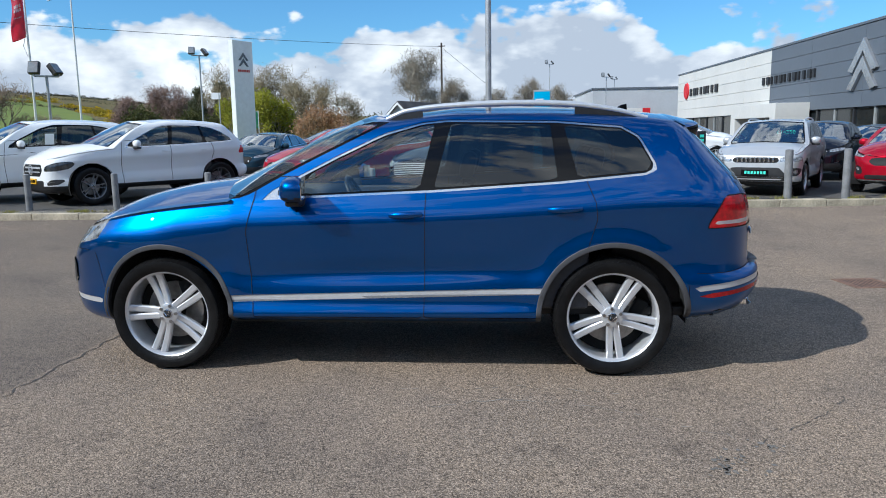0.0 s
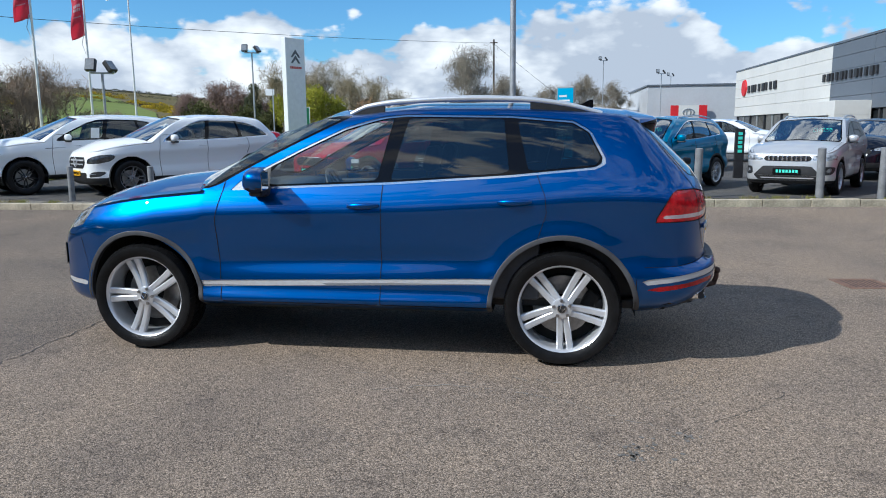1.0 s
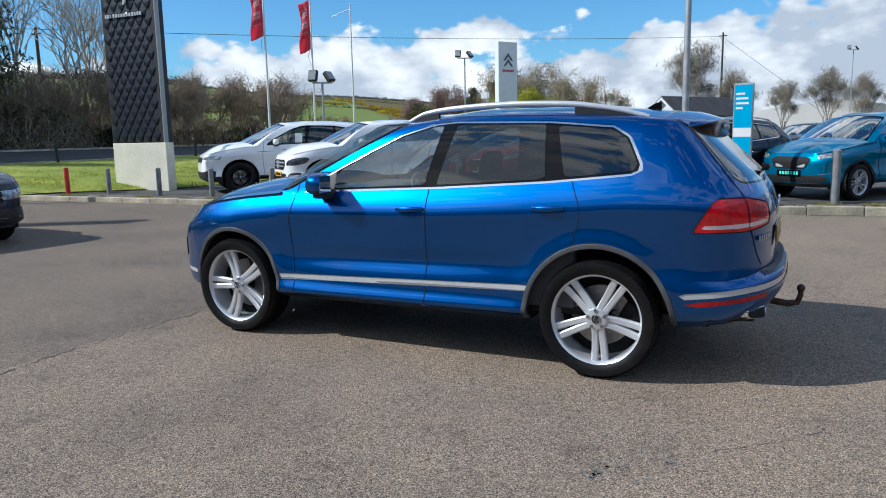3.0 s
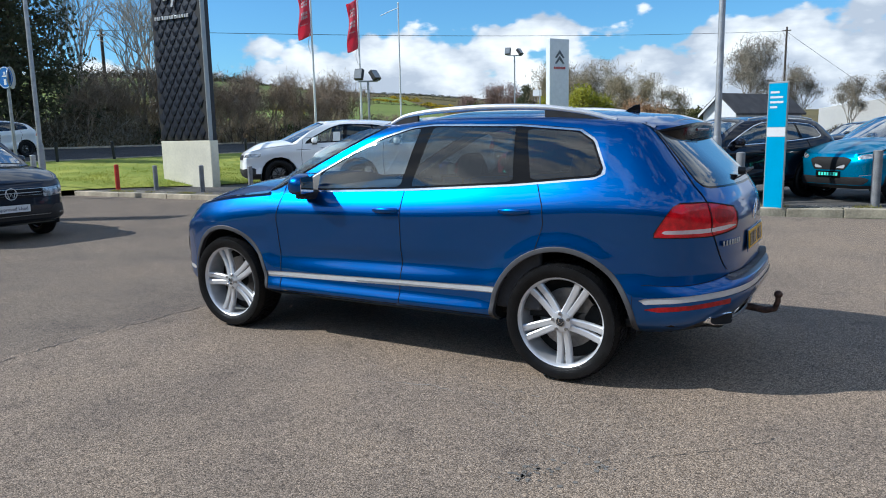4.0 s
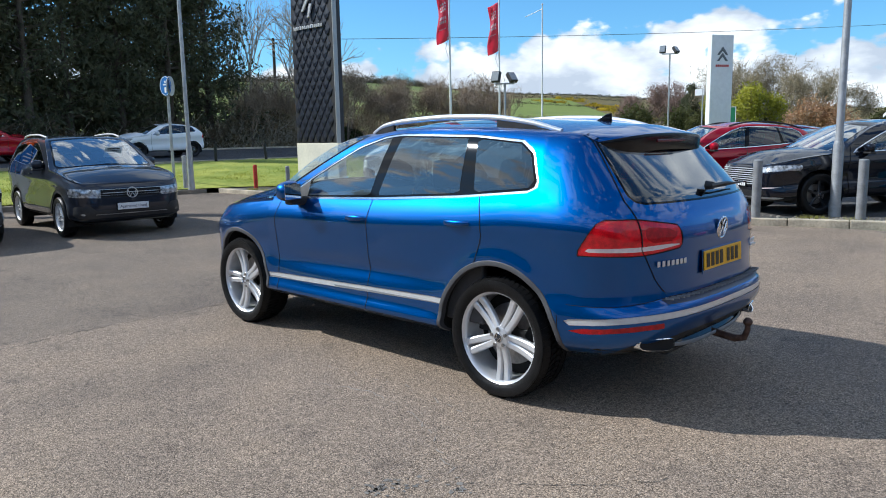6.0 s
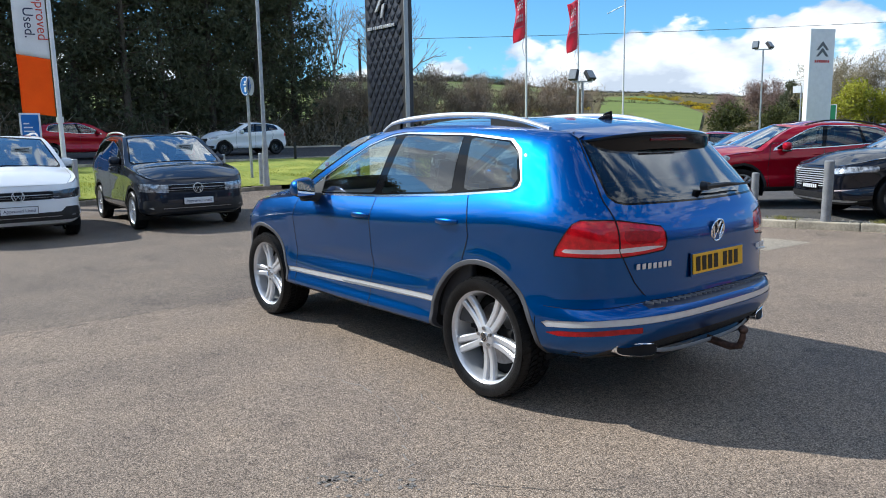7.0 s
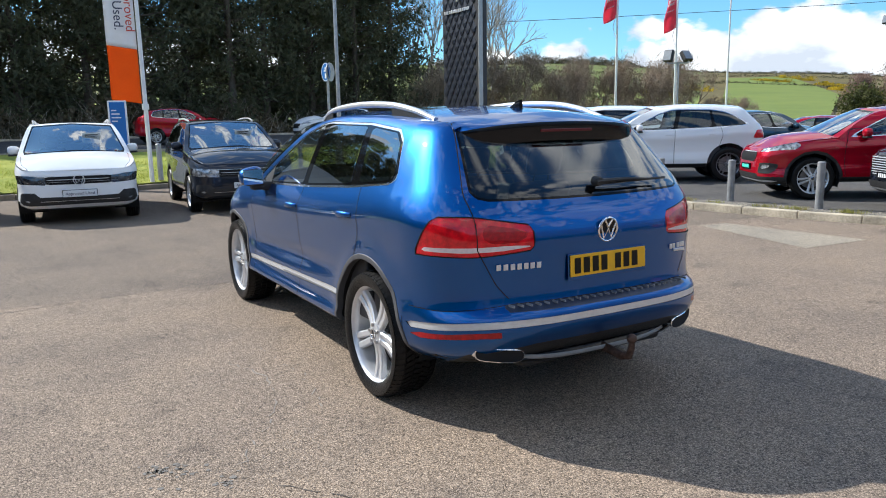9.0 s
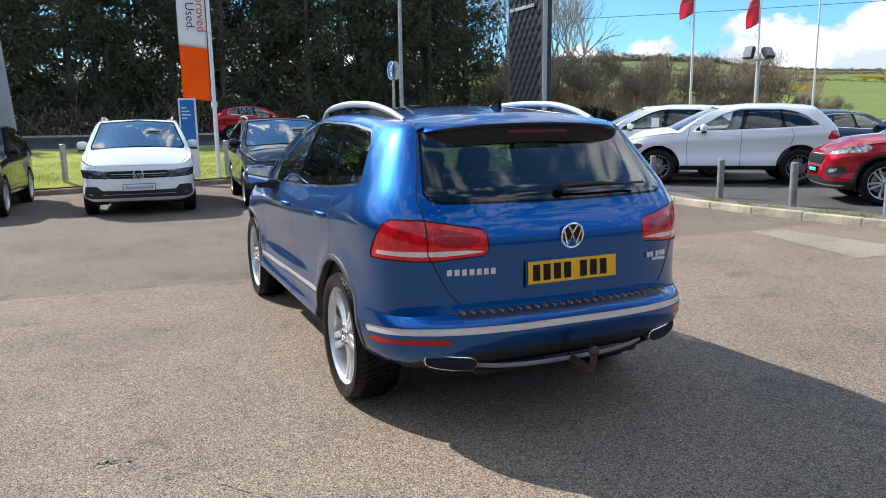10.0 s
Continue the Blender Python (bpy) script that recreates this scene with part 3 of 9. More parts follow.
def make_wheel(name, style, R, width, rim_r, parent, at, out, paint=None, turn=0.0, tread=False):
    """A wheel under its car: tyre, rim, disc, cap and bolts. out: -1 or 1, the side its face looks to."""
    w = new(name)
    w.parent = parent
    w.matrix_local = Matrix.Translation(at) @ Matrix.Diagonal((1, -out, 1, 1)) @ pose(0, 0, 0, 0, turn, 0)
    paint = paint or RIM
    hw = width / 2
    bm = bmesh.new()
    sh = R - rim_r
    prof = [(rim_r - 0.012, hw * 0.62), (rim_r - 0.006, -hw * 0.86), (rim_r + 0.010, -hw * 0.93), (rim_r + 0.45 * sh, -hw * 1.0), (rim_r + 0.75 * sh, -hw * 0.97), (R - 0.016, -hw * 0.90), (R - 0.005, -hw * 0.78),
            (R, -hw * 0.6)]
    for k in (-0.33, 0.0, 0.33):
        prof += [(R, hw * (k - 0.05)), (R - 0.010, hw * (k - 0.03)), (R - 0.010, hw * (k + 0.03)), (R, hw * (k + 0.05))]
    prof += [(R, hw * 0.6), (R - 0.012, hw * 0.86), (R - 0.05, hw * 0.97), (rim_r + 0.01, hw * 0.9)]
    if tread:
        prof = [(r - 0.006 if r > R - 0.02 else r, y) for r, y in prof]
    add_lathe(bm, prof, 72)
    if tread:
        # raised tread blocks, the outer rows slanted down the shoulder
        for j, (y0, y1, r0, r1, slant) in enumerate(((-0.93, -0.60, -0.019, -0.001, 0.2), (-0.54, -0.20, 0.0, 0.0, 0.5), (-0.14, 0.14, 0.0, 0.0, 0.0), (0.20, 0.54, 0.0, 0.0, -0.5), (0.60, 0.93, -0.001, -0.019, -0.2))):
            for k in range(64):
                vs = []
                for dep in (0.0, -0.010):
                    for y, r, sl in ((y0, r0, 0.0), (y1, r1, slant)):
                        for e in (0.08, 0.80):
                            a = (k + e + sl + 0.3 * (j % 2)) * math.tau / 64
                            vs.append(bm.verts.new(((R + r + dep) * math.cos(a), hw * y, (R + r + dep) * math.sin(a))))
                for f in ((0, 1, 3, 2), (0, 4, 5, 1), (1, 5, 7, 3), (3, 7, 6, 2), (2, 6, 4, 0)):
                    bm.faces.new([vs[i] for i in f])
        bmesh.ops.recalc_face_normals(bm, faces=bm.faces)
    part("tyre", bm, RUBBER, w, "black rubber tyre", sharp=30)
    bm = bmesh.new()
    yf = -hw * 0.80
    add_lathe(bm, [(rim_r - 0.018, hw * 0.8), (rim_r - 0.03, 0.02), (rim_r - 0.022, yf * 0.6), (rim_r - 0.022, yf + 0.012), (rim_r - 0.012, yf - 0.004), (rim_r - 0.002, yf - 0.010), (rim_r + 0.006, yf - 0.006), (rim_r + 0.006, yf + 0.01)], 72)
    part("rim", bm, paint, w)
    bm = bmesh.new()
    add_lathe(bm, [(0.07, 0.03), (rim_r * 0.66, 0.03), (rim_r * 0.66, 0.055), (0.07, 0.055)], 40, closed=True)
    part("brake_disc", bm, STEEL, w)
    bm = bmesh.new()
    add_lathe(bm, [(0.001, 0.06), (rim_r - 0.03, 0.06)], 32)
    add_box(bm, (rim_r * 0.30, 0.0, rim_r * 0.2), (rim_r * 0.62, 0.07, rim_r * 0.62), 0.02)
    part("hub_carrier", bm, WELL, w)
    bm = bmesh.new()
    n, rows = style
    for k in range(n):
        for off in rows:
            a0 = k * math.tau / n + math.pi / 2
            m = Matrix.Rotation(-a0, 4, "Y")
            o0, o1, w0, w1 = off
            steps = 7
            rings = []
            for i in range(steps + 1):
                t = i / steps
                r = 0.035 + t * (rim_r - 0.05)
                o = o0 + (o1 - o0) * t
                ww = w0 + (w1 - w0) * t
                y = yf + 0.016 + 0.022 * math.sin(math.pi * t) * 0.8 - 0.004 * t
                zc = [(-ww, y + 0.03), (-ww, y + 0.007), (-ww * 0.62, y), (ww * 0.62, y), (ww, y + 0.007), (ww, y + 0.03)]
                rings.append([bm.verts.new(m @ Vector((r, b, o + a))) for a, b in zc])
            for r, q in zip(rings, rings[1:]):
                for j in range(5):
                    bm.faces.new((r[j], r[j + 1], q[j + 1], q[j]))
    add_lathe(bm, [(0.001, yf + 0.010), (0.045, yf + 0.010), (0.066, yf + 0.017), (0.074, yf + 0.05)], 30)
    part("spokes", bm, paint, w, sharp=30)
    bm = bmesh.new()
    add_lathe(bm, [(0.0005, yf + 0.004), (0.026, yf + 0.005), (0.031, yf + 0.010), (0.031, yf + 0.02)], 24)
    cap = part("centre_cap", bm, SATIN_BLACK, w, "dark centre cap with a silver ring")
    bm = bmesh.new()
    add_lathe(bm, [(0.024, yf + 0.0045), (0.0255, yf + 0.002), (0.029, yf + 0.003), (0.0295, yf + 0.008)], 24)
    for s in (-1, 1):
        add_tube(bm, [(s * 0.017, yf + 0.003, 0.015), (s * 0.008, yf + 0.002, -0.015), (0, yf + 0.002, 0.002)], 0.0028, 5)
    part("cap_ring", bm, CHROME, cap)
    for k in range(5):
        a = k * math.tau / 5 + math.pi / 2 + math.pi / 5
        bm = bmesh.new()
        c = (0.054 * math.cos(a), yf + 0.03, 0.054 * math.sin(a))
        add_cyl(bm, c, (c[0], yf + 0.003, c[2]), 0.0125, 0.011, 6)
        part("wheel_bolt", bm, STEEL, w)
    return w


DOUBLE = (5, ((0.017, 0.033, 0.0200, 0.0225), (-0.017, -0.033, 0.0200, 0.0225)))
SINGLE = (5, ((0.0, 0.0, 0.022, 0.020),))
PETAL = (5, ((0.016, 0.048, 0.013, 0.022), (-0.016, -0.048, 0.013, 0.022)))
TWIN = (5, ((0.012, 0.045, 0.013, 0.012), (-0.012, -0.045, 0.013, 0.012)))


def seat(parent, x, y, z, head=True, mat=None):
    bm = bmesh.new()
    add_box(bm, (x - 0.26, y - 0.25, z), (x + 0.24, y + 0.25, z + 0.15), 0.05)
    tilt = pose(x + 0.22, y, z + 0.08, 0, 14, 0)
    add_box(bm, (-0.06, -0.24, 0.0), (0.07, 0.24, 0.60), 0.055, tilt)
    if head:
        add_box(bm, (-0.045, -0.13, 0.64), (0.055, 0.13, 0.83), 0.045, tilt)
        for s in (-0.06, 0.06):
            add_cyl(bm, tilt @ Vector((0, s, 0.56)), tilt @ Vector((0, s, 0.68)), 0.007, segs=6)
    return part("seat", bm, mat or LEATHER, parent)


def cabin(parent, sx=1.0, sy=1.0, sz=1.0, right=True):
    """Floor pan, dashboard, steering wheel and seats."""
    bm = bmesh.new()
    add_box(bm, (-1.05 * sx, -0.80 * sy, 0.36 * sz), (2.1 * sx, 0.80 * sy, 0.42 * sz), 0.01)
    add_box(bm, (-1.15 * sx, -0.80 * sy, 0.42 * sz), (-1.05 * sx, 0.80 * sy, 1.0 * sz), 0.01)
    add_box(bm, (1.45 * sx, -0.74 * sy, 0.42 * sz), (2.2 * sx, 0.74 * sy, 1.02 * sz), 0.02)
    part("cabin_floor", bm, SATIN_BLACK, parent)
    for s in (-1, 1):
        bm = bmesh.new()
        add_box(bm, (-0.75 * sx, s * 0.865 * sy - 0.03, 0.42 * sz), (1.3 * sx, s * 0.865 * sy + 0.03, 1.09 * sz), 0.02)
        part("door_lining", bm, TRIM_GREY, parent)
    bm = bmesh.new()
    add_box(bm, (-1.1 * sx, -0.80 * sy, 0.80 * sz), (-0.55 * sx, 0.80 * sy, 1.12 * sz), 0.07)
    add_box(bm, (-0.62 * sx, -0.12, 0.42 * sz), (0.25 * sx, 0.12, 0.70 * sz), 0.04)
    part("dashboard", bm, SATIN_BLACK, parent)
    ys = 0.38 * sy * (1 if right else -1)
    bm = bmesh.new()
    m = pose(-0.42 * sx, ys, 1.02 * sz, 0, 65, 0)
    pts = [m @ Vector((0.185 * math.cos(a), 0.185 * math.sin(a), 0)) for a in np.linspace(0, math.tau, 28)[:-1]]
    add_tube(bm, pts, 0.017, 8, closed=True, up=(0.4, 0.1, 0.9))
    for a in (0, math.pi, -math.pi / 2):
        add_tube(bm, [m @ Vector((0.05 * math.cos(a), 0.05 * math.sin(a), 0.01)), m @ Vector((0.18 * math.cos(a), 0.18 * math.sin(a), 0))], 0.015, 6)
    add_cyl(bm, m @ Vector((0, 0, -0.03)), m @ Vector((0, 0, 0.03)), 0.07, 0.06, 16)
    part("steering_wheel", bm, LEATHER, parent)
    for s in (-1, 1):
        seat(parent, 0.12 * sx, s * 0.38 * sy, 0.52 * sz)
        seat(parent, 0.98 * sx, s * 0.38 * sy, 0.54 * sz)


# ---- the blue car ----
STEP_DARK = material("dark blue grey step plate", (0.035, 0.045, 0.075), 0.35, vary=0.2, scale=20)
TRIM_MID = material("mid grey bumper trim", (0.22, 0.225, 0.23), 0.4, vary=0.1, scale=20)
WB, HUB_Z, TRACK = 2.893, 0.372, 0.825
FRONT_X, REAR_X = -WB / 2, WB / 2


def pieces(v, faces, n):
    """Splits a mesh into its connected pieces and leaves out crumbs."""
    up = list(range(len(v)))

    def find(i):
        while up[i] != i:
            up[i] = up[up[i]]
            i = up[i]
        return i
    for f in faces:
        for i in f[1:]:
            up[find(i)] = find(f[0])
    groups = {}
    for f in faces:
        groups.setdefault(find(f[0]), []).append(f)
    order = sorted(groups.values(), key=len, reverse=True)
    big = [g for g in order if len(g) >= 3] or order[:1]
    for g in big:
        used = sorted({i for f in g for i in f})
        at = {i: k for k, i in enumerate(used)}
        yield v[used], [[at[i] for i in f] for f in g], n[used]


def emit_panels(sk, root, spec):
    """spec: tag -> (part name, material, offset, split left and right, label)."""
    n = sk.normals()
    made = {}
    for tag, (name, mat, off, lr, label) in spec.items():
        for s in (((-1, -1), (-1, 1), (1, -1), (1, 1)) if lr == "quad" else (-1, 1) if lr else (0,)):
            got = sk.take(tag, n, off, s)
            if got and tag in ("gap", "sill", "bonnet"):
                for v_, f_, n_ in pieces(*got):
                    link_mesh(name, v_, f_, mat, root, True, label, n_)
            elif got:
                made[(tag, s)] = link_mesh(name, got[0], got[1], mat, root, True, label, got[2])
    return made


def line_side(x0, z0, x1, z1):
    """Negative in front of the line from (x0, z0) up to (x1, z1)."""
    k = 1 / math.hypot(x1 - x0, z1 - z0)
    return lambda x, z: ((x - x0) * (z1 - z0) - (z - z0) * (x1 - x0)) * k


def blue_car():
    root = thing("car", None, "metallic blue five-door SUV with silver roof rails, parked on the tarmac", "car")
    roof_w = [(-0.2, 0.58), (0.1, 0.60), (0.8, 0.645), (1.5, 0.642), (2.05, 0.61)]
    sk = car_skin(dict(SUV, nf=3.4, roof_w=roof_w, corner=4.5, crown=0.118, cowl_mid=-1.13, flank=flank, side=SUV["side"][:4] + [(0.30, 0.951), (0.42, 0.941), (0.55, 0.944), (0.68, 0.952), (0.775, 0.959), (0.805, 0.960), (0.84, 0.955), (0.88, 0.944), (0.92, 0.929), (0.96, 0.912), (1, 0.893)]))
    S = lambda f: in_view("side", f)
    both_arches = lambda r, dr=0.0: (lambda x, z: np.minimum(np.hypot(x - FRONT_X, z - HUB_Z - 0.005) - r, np.hypot(x - REAR_X, z - HUB_Z - 0.005) - r - dr))
    low = ("body", "under")
    whole = BVHTree.FromPolygons([Vector(p) for p in sk.v], [list(f) for f in sk.f])

    def body_y(x, z, inward=0.0):
        """The half width of the body at a place of its side."""
        hit = whole.ray_cast(Vector((x, -3, z)), Vector((0, 1, 0)))[0]
        return (-hit.y if hit else 0.90) - inward

    sk.cut("hole", S(both_arches(0.446, 0.009)), low)
    # side glass
    dlo = poly_sdf([(-0.80, 1.128), (0.34, 1.165), (1.11, 1.212), (1.64, 1.262), (1.715, 1.30), (1.61, 1.50), (1.50, 1.565), (1.09, 1.602), (0.41, 1.617), (0.25, 1.603), (0.0, 1.535), (-0.29, 1.40), (-0.55, 1.27)], 0.012)
    sk.cut("trim", S(dlo), ("body", "house"))
    sk.cut("pillar", S(lambda x, z: dlo(x, z) + 0.016), ("trim",))
    inner = lambda x, z: dlo(x, z) + 0.027
    mirror_post = line_side(-0.50, 1.12, -0.50, 1.5)
    f_b, r_f, r_b, q_f = line_side(0.235, 1.17, 0.335, 1.61), line_side(0.325, 1.17, 0.44, 1.61), line_side(1.105, 1.21, 1.055, 1.60), line_side(1.235, 1.21, 1.135, 1.60)
    sk.cut("glass_f", S(lambda x, z: np.maximum.reduce([inner(x, z), f_b(x, z), -mirror_post(x, z)])), ("pillar",))
    sk.cut("glass_r", S(lambda x, z: np.maximum.reduce([inner(x, z), -r_f(x, z), r_b(x, z)])), ("pillar",))
    sk.cut("glass_q", S(lambda x, z: np.maximum(inner(x, z), -q_f(x, z))), ("pillar",))
    sk.cut("sail", S(mirror_post), ("pillar",))
    sk.cut("strip", S(lambda x, z: np.maximum.reduce([inner(x, z), -r_b(x, z), r_b(x, z) - 0.012])), ("pillar",))
    # windscreen, rear window, glass roof
    ws = poly_sdf([(-0.1, 1.20), (0.95, 1.125), (0.74, 1.60), (0.0, 1.668), (-0.1, 1.668)], 0.02)
    pillar_x = lambda z: np.interp(z, [1.10, 1.128, 1.27, 1.40, 1.535, 1.66], [-0.99, -0.92, -0.66, -0.40, -0.12, 0.14])
    screen = lambda x, y, z, w: np.maximum.reduce([ws(np.abs(y), z) + w, (x - pillar_x(z)) * 0.45 + w, x - 0.2])
    sk.cut("ws_frame", lambda x, y, z: screen(x, y, z, 0.0), ("house",))
    sk.cut("windscreen", lambda x, y, z: screen(x, y, z, 0.016), ("ws_frame",))
    rw = poly_sdf([(-0.3, 1.195), (0.675, 1.205), (0.72, 1.24), (0.625, 1.555), (-0.3, 1.575)], 0.03)
    sk.cut("rw_frame", in_view("rear", rw, ahead=1.8), ("house", "body"))
    sk.cut("rear_window", in_view("rear", lambda y, z: rw(y, z) + 0.012, ahead=1.8), ("rw_frame",))
    rg = poly_sdf([(0.02, -0.5), (1.25, -0.5), (1.25, 0.5), (0.02, 0.5)], 0.08)
    sk.cut("glass_roof", in_view("top", rg), ("roof",))
    # bumper line, reflectors, tail lamps
    chrome_z = spline([(1.85, 0.553), (2.1, 0.577), (2.3, 0.60), (2.5, 0.618)])
    strip_d = lambda x, y, z: np.maximum(np.abs(z - chrome_z(x)) - 0.0185, 1.90 - x)
    refl = lambda x, y, z: np.maximum.reduce([np.abs(z - chrome_z(x) + 0.050) - 0.0155 * np.clip((x - 1.93) / 0.1, 0.35, 1), 1.955 - x, 0.655 - np.abs(y)])
    lamp = lambda x, y, z: np.maximum.reduce([0.935 + 0.10 * np.maximum(0, 0.74 - np.abs(y)) - z, z - 1.137 + 0.17 * np.maximum(0, 0.74 - np.abs(y)), 1.985 + (z - 0.93) * 0.62 - x, 0.455 + 0.25 * np.maximum(0, z - 1.06) - np.abs(y), 0.05 - np.abs(y)])
    sk.cut("lamp_edge", lamp, ("body",))
    sk.cut("lamp", lambda x, y, z: lamp(x, y, z) + 0.004, ("lamp_edge",))
    sk.cut("lamp_bar", lambda x, y, z: np.maximum(np.abs(z - 0.972 - 0.06 * np.maximum(0, 0.74 - np.abs(y))) - 0.013, lamp(x, y, z) + 0.02), ("lamp",))
    sk.cut("lamp_dark", lambda x, y, z: np.maximum.reduce([np.abs(z - 1.05) - 0.045, lamp(x, y, z) + 0.03, np.abs(np.abs(y) - 0.60) - 0.11]), ("lamp",))
    gate = poly_sdf([(-1, 0.70), (0.575, 0.70), (0.655, 0.80), (0.735, 0.97), (0.735, 1.12), (0.745, 1.24), (0.60, 1.64), (-1, 1.64)], 0.03)
    gate_d = in_view("rear", gate, ahead=1.86)
    gap_w = 0.0022
    lamp_tags = ("lamp", "lamp_bar", "lamp_dark")
    for t in lamp_tags:
        sk.panel(t + "_in", "gap", gate_d, gap_w, (t,))
    sk.panel("tailgate", "gap", gate_d, gap_w, ("body", "house"))
    sk.cut("chrome_line", strip_d, ("body",))
    sk.cut("reflector", refl, ("body",))
    sk.cut("tread", lambda x, y, z: np.maximum.reduce([0.667 - z, z - 0.699, np.abs(y) - 0.62, 2.3 - x]), ("body", "tailgate", "gap"))
    sk.cut("diffuser", lambda x, y, z: np.maximum.reduce([z - 0.498 + 0.05 * np.clip((np.abs(y) - 0.45) / 0.3, 0, 1), 2.05 - x, np.abs(y) - 0.80]), ("body", "under"))
    # side moulding, sill, doors, wings, bonnet, bumpers
    mould = lambda x, y, z: np.maximum.reduce([np.abs(z - (0.4915 + 0.0285 * (x + 0.95))) - 0.021, np.abs(x) - 1.2, 0.3 - np.abs(y)])
    sk.cut("moulding", mould, ("body",))
    sk.cut("moulding_lower", lambda x, y, z: np.maximum(mould(x, y, z), z - (0.4865 + 0.0285 * (x + 0.95))), ("moulding",))
    fd = poly_sdf([(-0.845, 0.375), (0.262, 0.375), (0.283, 1.27), (-0.80, 1.27), (-0.875, 0.92)], 0.02)
    rd = poly_sdf([(0.262, 0.375), (1.2, 0.375), (1.285, 0.82), (1.34, 0.99), (1.33, 1.10), (1.25, 1.29), (0.283, 1.29)], 0.02)
    for tag, d in (("front_door", fd), ("rear_door", rd)):
        sk.panel(tag, "gap", S(d), 0.0018, ("body", "house"))
    for m in ("moulding", "moulding_lower"):
        for ex in (-0.86, 0.262):
            sk.cut("gap", lambda x, y, z, e=ex: np.abs(x - e) - 0.0025, (m,))
    sk.cut("sill_black", lambda x, y, z: np.maximum(z - 0.335, np.abs(x) - 1.1), ("body",))
    bon = poly_sdf([(-2.4, -0.2), (-2.12, 0.60), (-1.85, 0.80), (-1.05, 0.845), (-1.05, -0.2)], 0.02)
    sk.panel("bonnet_panel", "gap", in_view("top", bon), 0.0007, ("bonnet",))
    hl = lambda x, y, z: np.maximum.reduce([0.79 + (x + 2.3) * 0.20 - z, z - 0.935 - (x + 2.3) * 0.20, x + 1.88 + 0.6 * (0.95 - z), 0.42 - np.abs(y)])
    sk.cut("headlamp", hl, ("body", "bonnet", "gap"))
    grille = poly_sdf([(-0.5, 0.74), (0.44, 0.74), (0.42, 0.86), (-0.5, 0.86)], 0.02)
    sk.cut("grille", in_view("front", grille, ahead=-2.1), ("body",))
    intake = poly_sdf([(-0.9, 0.54), (0.74, 0.54), (0.84, 0.60), (0.82, 0.70), (0.60, 0.70), (-0.9, 0.68)], 0.02)
    sk.cut("intake", in_view("front", intake, ahead=-2.18), ("body",))
    sk.cut("front_strip", lambda x, y, z: np.maximum.reduce([np.abs(z - 0.452) - 0.019, x + 1.90, 0.5 - np.abs(y)]), ("body",))
    sk.panel("front_bumper", "gap", lambda x, y, z: np.maximum(x + 1.93 + 0.25 * (z - 0.7), z - 0.79), 0.0010, ("body",))
    sk.panel("rear_bumper", "gap", lambda x, y, z: np.maximum(1.90 - x, z - 0.70 + 0.04 * np.clip((np.abs(y) - 0.58) / 0.3, 0, 1)), 0.0014, ("body",))
    sk.cut("front_wing", lambda x, y, z: x + 0.868, ("body",))
    spec = {
        "body": ("body_side", BLUE, 0, True, ""), "house": ("pillar", BLUE, 0, True, ""), "roof": ("roof", BLUE, 0, False, ""), "bonnet": ("wing_top", BLUE, 0, True, ""),
        "bonnet_panel": ("bonnet", BLUE, 0, False, ""), "front_wing": ("front_wing", BLUE, 0, True, ""), "front_door": ("front_door", BLUE, 0, True, ""), "rear_door": ("rear_door", BLUE, 0, True, ""),
        "tailgate": ("tailgate", BLUE, 0, False, ""), "front_bumper": ("front_bumper", BLUE, 0, False, ""), "rear_bumper": ("rear_bumper", BLUE, 0, False, ""),
        "gap": ("panel_gap", GAP, -0.004, False, "dark shut line"), "under": ("underbody", WELL, 0, False, ""), 
        "trim": ("window_trim", CHROME, 0.004, True, "chrome window surround"), "pillar": ("door_frame", GLOSS_BLACK, -0.001, True, "gloss black window frame"),
        "sail": ("mirror_sail", SATIN_BLACK, 0.001, True, "black mirror base panel"),
        "strip": ("window_strip", CHROME, 0.002, True, ""), "glass_f": ("front_window", GLASS_CLEAR, -0.003, True, "clear front side window"),
        "glass_r": ("rear_side_window", GLASS_DARK, -0.003, True, "dark privacy glass"), "glass_q": ("quarter_window", GLASS_DARK, -0.003, True, "dark privacy glass"),
        "ws_frame": ("windscreen_surround", GLOSS_BLACK, -0.001, False, ""), "windscreen": ("windscreen", GLASS_CLEAR, -0.002, False, "clear windscreen"),
        "rw_frame": ("rear_window_surround", GLOSS_BLACK, 0, False, ""), "rear_window": ("rear_window", GLASS_REAR, -0.001, False, "dark rear window"),
        "glass_roof": ("glass_roof", GLOSS_BLACK, 0.001, False, "dark glass roof panel"), "chrome_line": ("bumper_trim", SATIN, 0.005, False, "satin silver bumper line"),
        "front_strip": ("front_bumper_trim", SATIN, 0.005, True, "satin silver bumper line"), "reflector": ("reflector", RED_DARK, 0.001, True, "red bumper reflector"), "lamp_edge": ("lamp_seal", GAP, -0.003, True, ""), "tread": ("bumper_sill_plate", STEP_DARK, 0.0, False, "ribbed dark bumper step"),
        "diffuser": ("diffuser", SATIN_BLACK, 0.0, False, "black lower bumper"), "moulding": ("side_moulding", SATIN, 0.006, True, "chrome strip along the sill"), "moulding_lower": ("side_moulding_base", TRIM_MID, 0.006, True, ""),
        "sill_black": ("sill", SATIN_BLACK, 0, True, ""), "headlamp": ("headlamp", HEAD_IN, 0.0, True, "clear headlamp"), "grille": ("grille", SATIN_BLACK, -0.01, False, ""), "intake": ("lower_intake", SATIN_BLACK, -0.01, False, ""),
    }
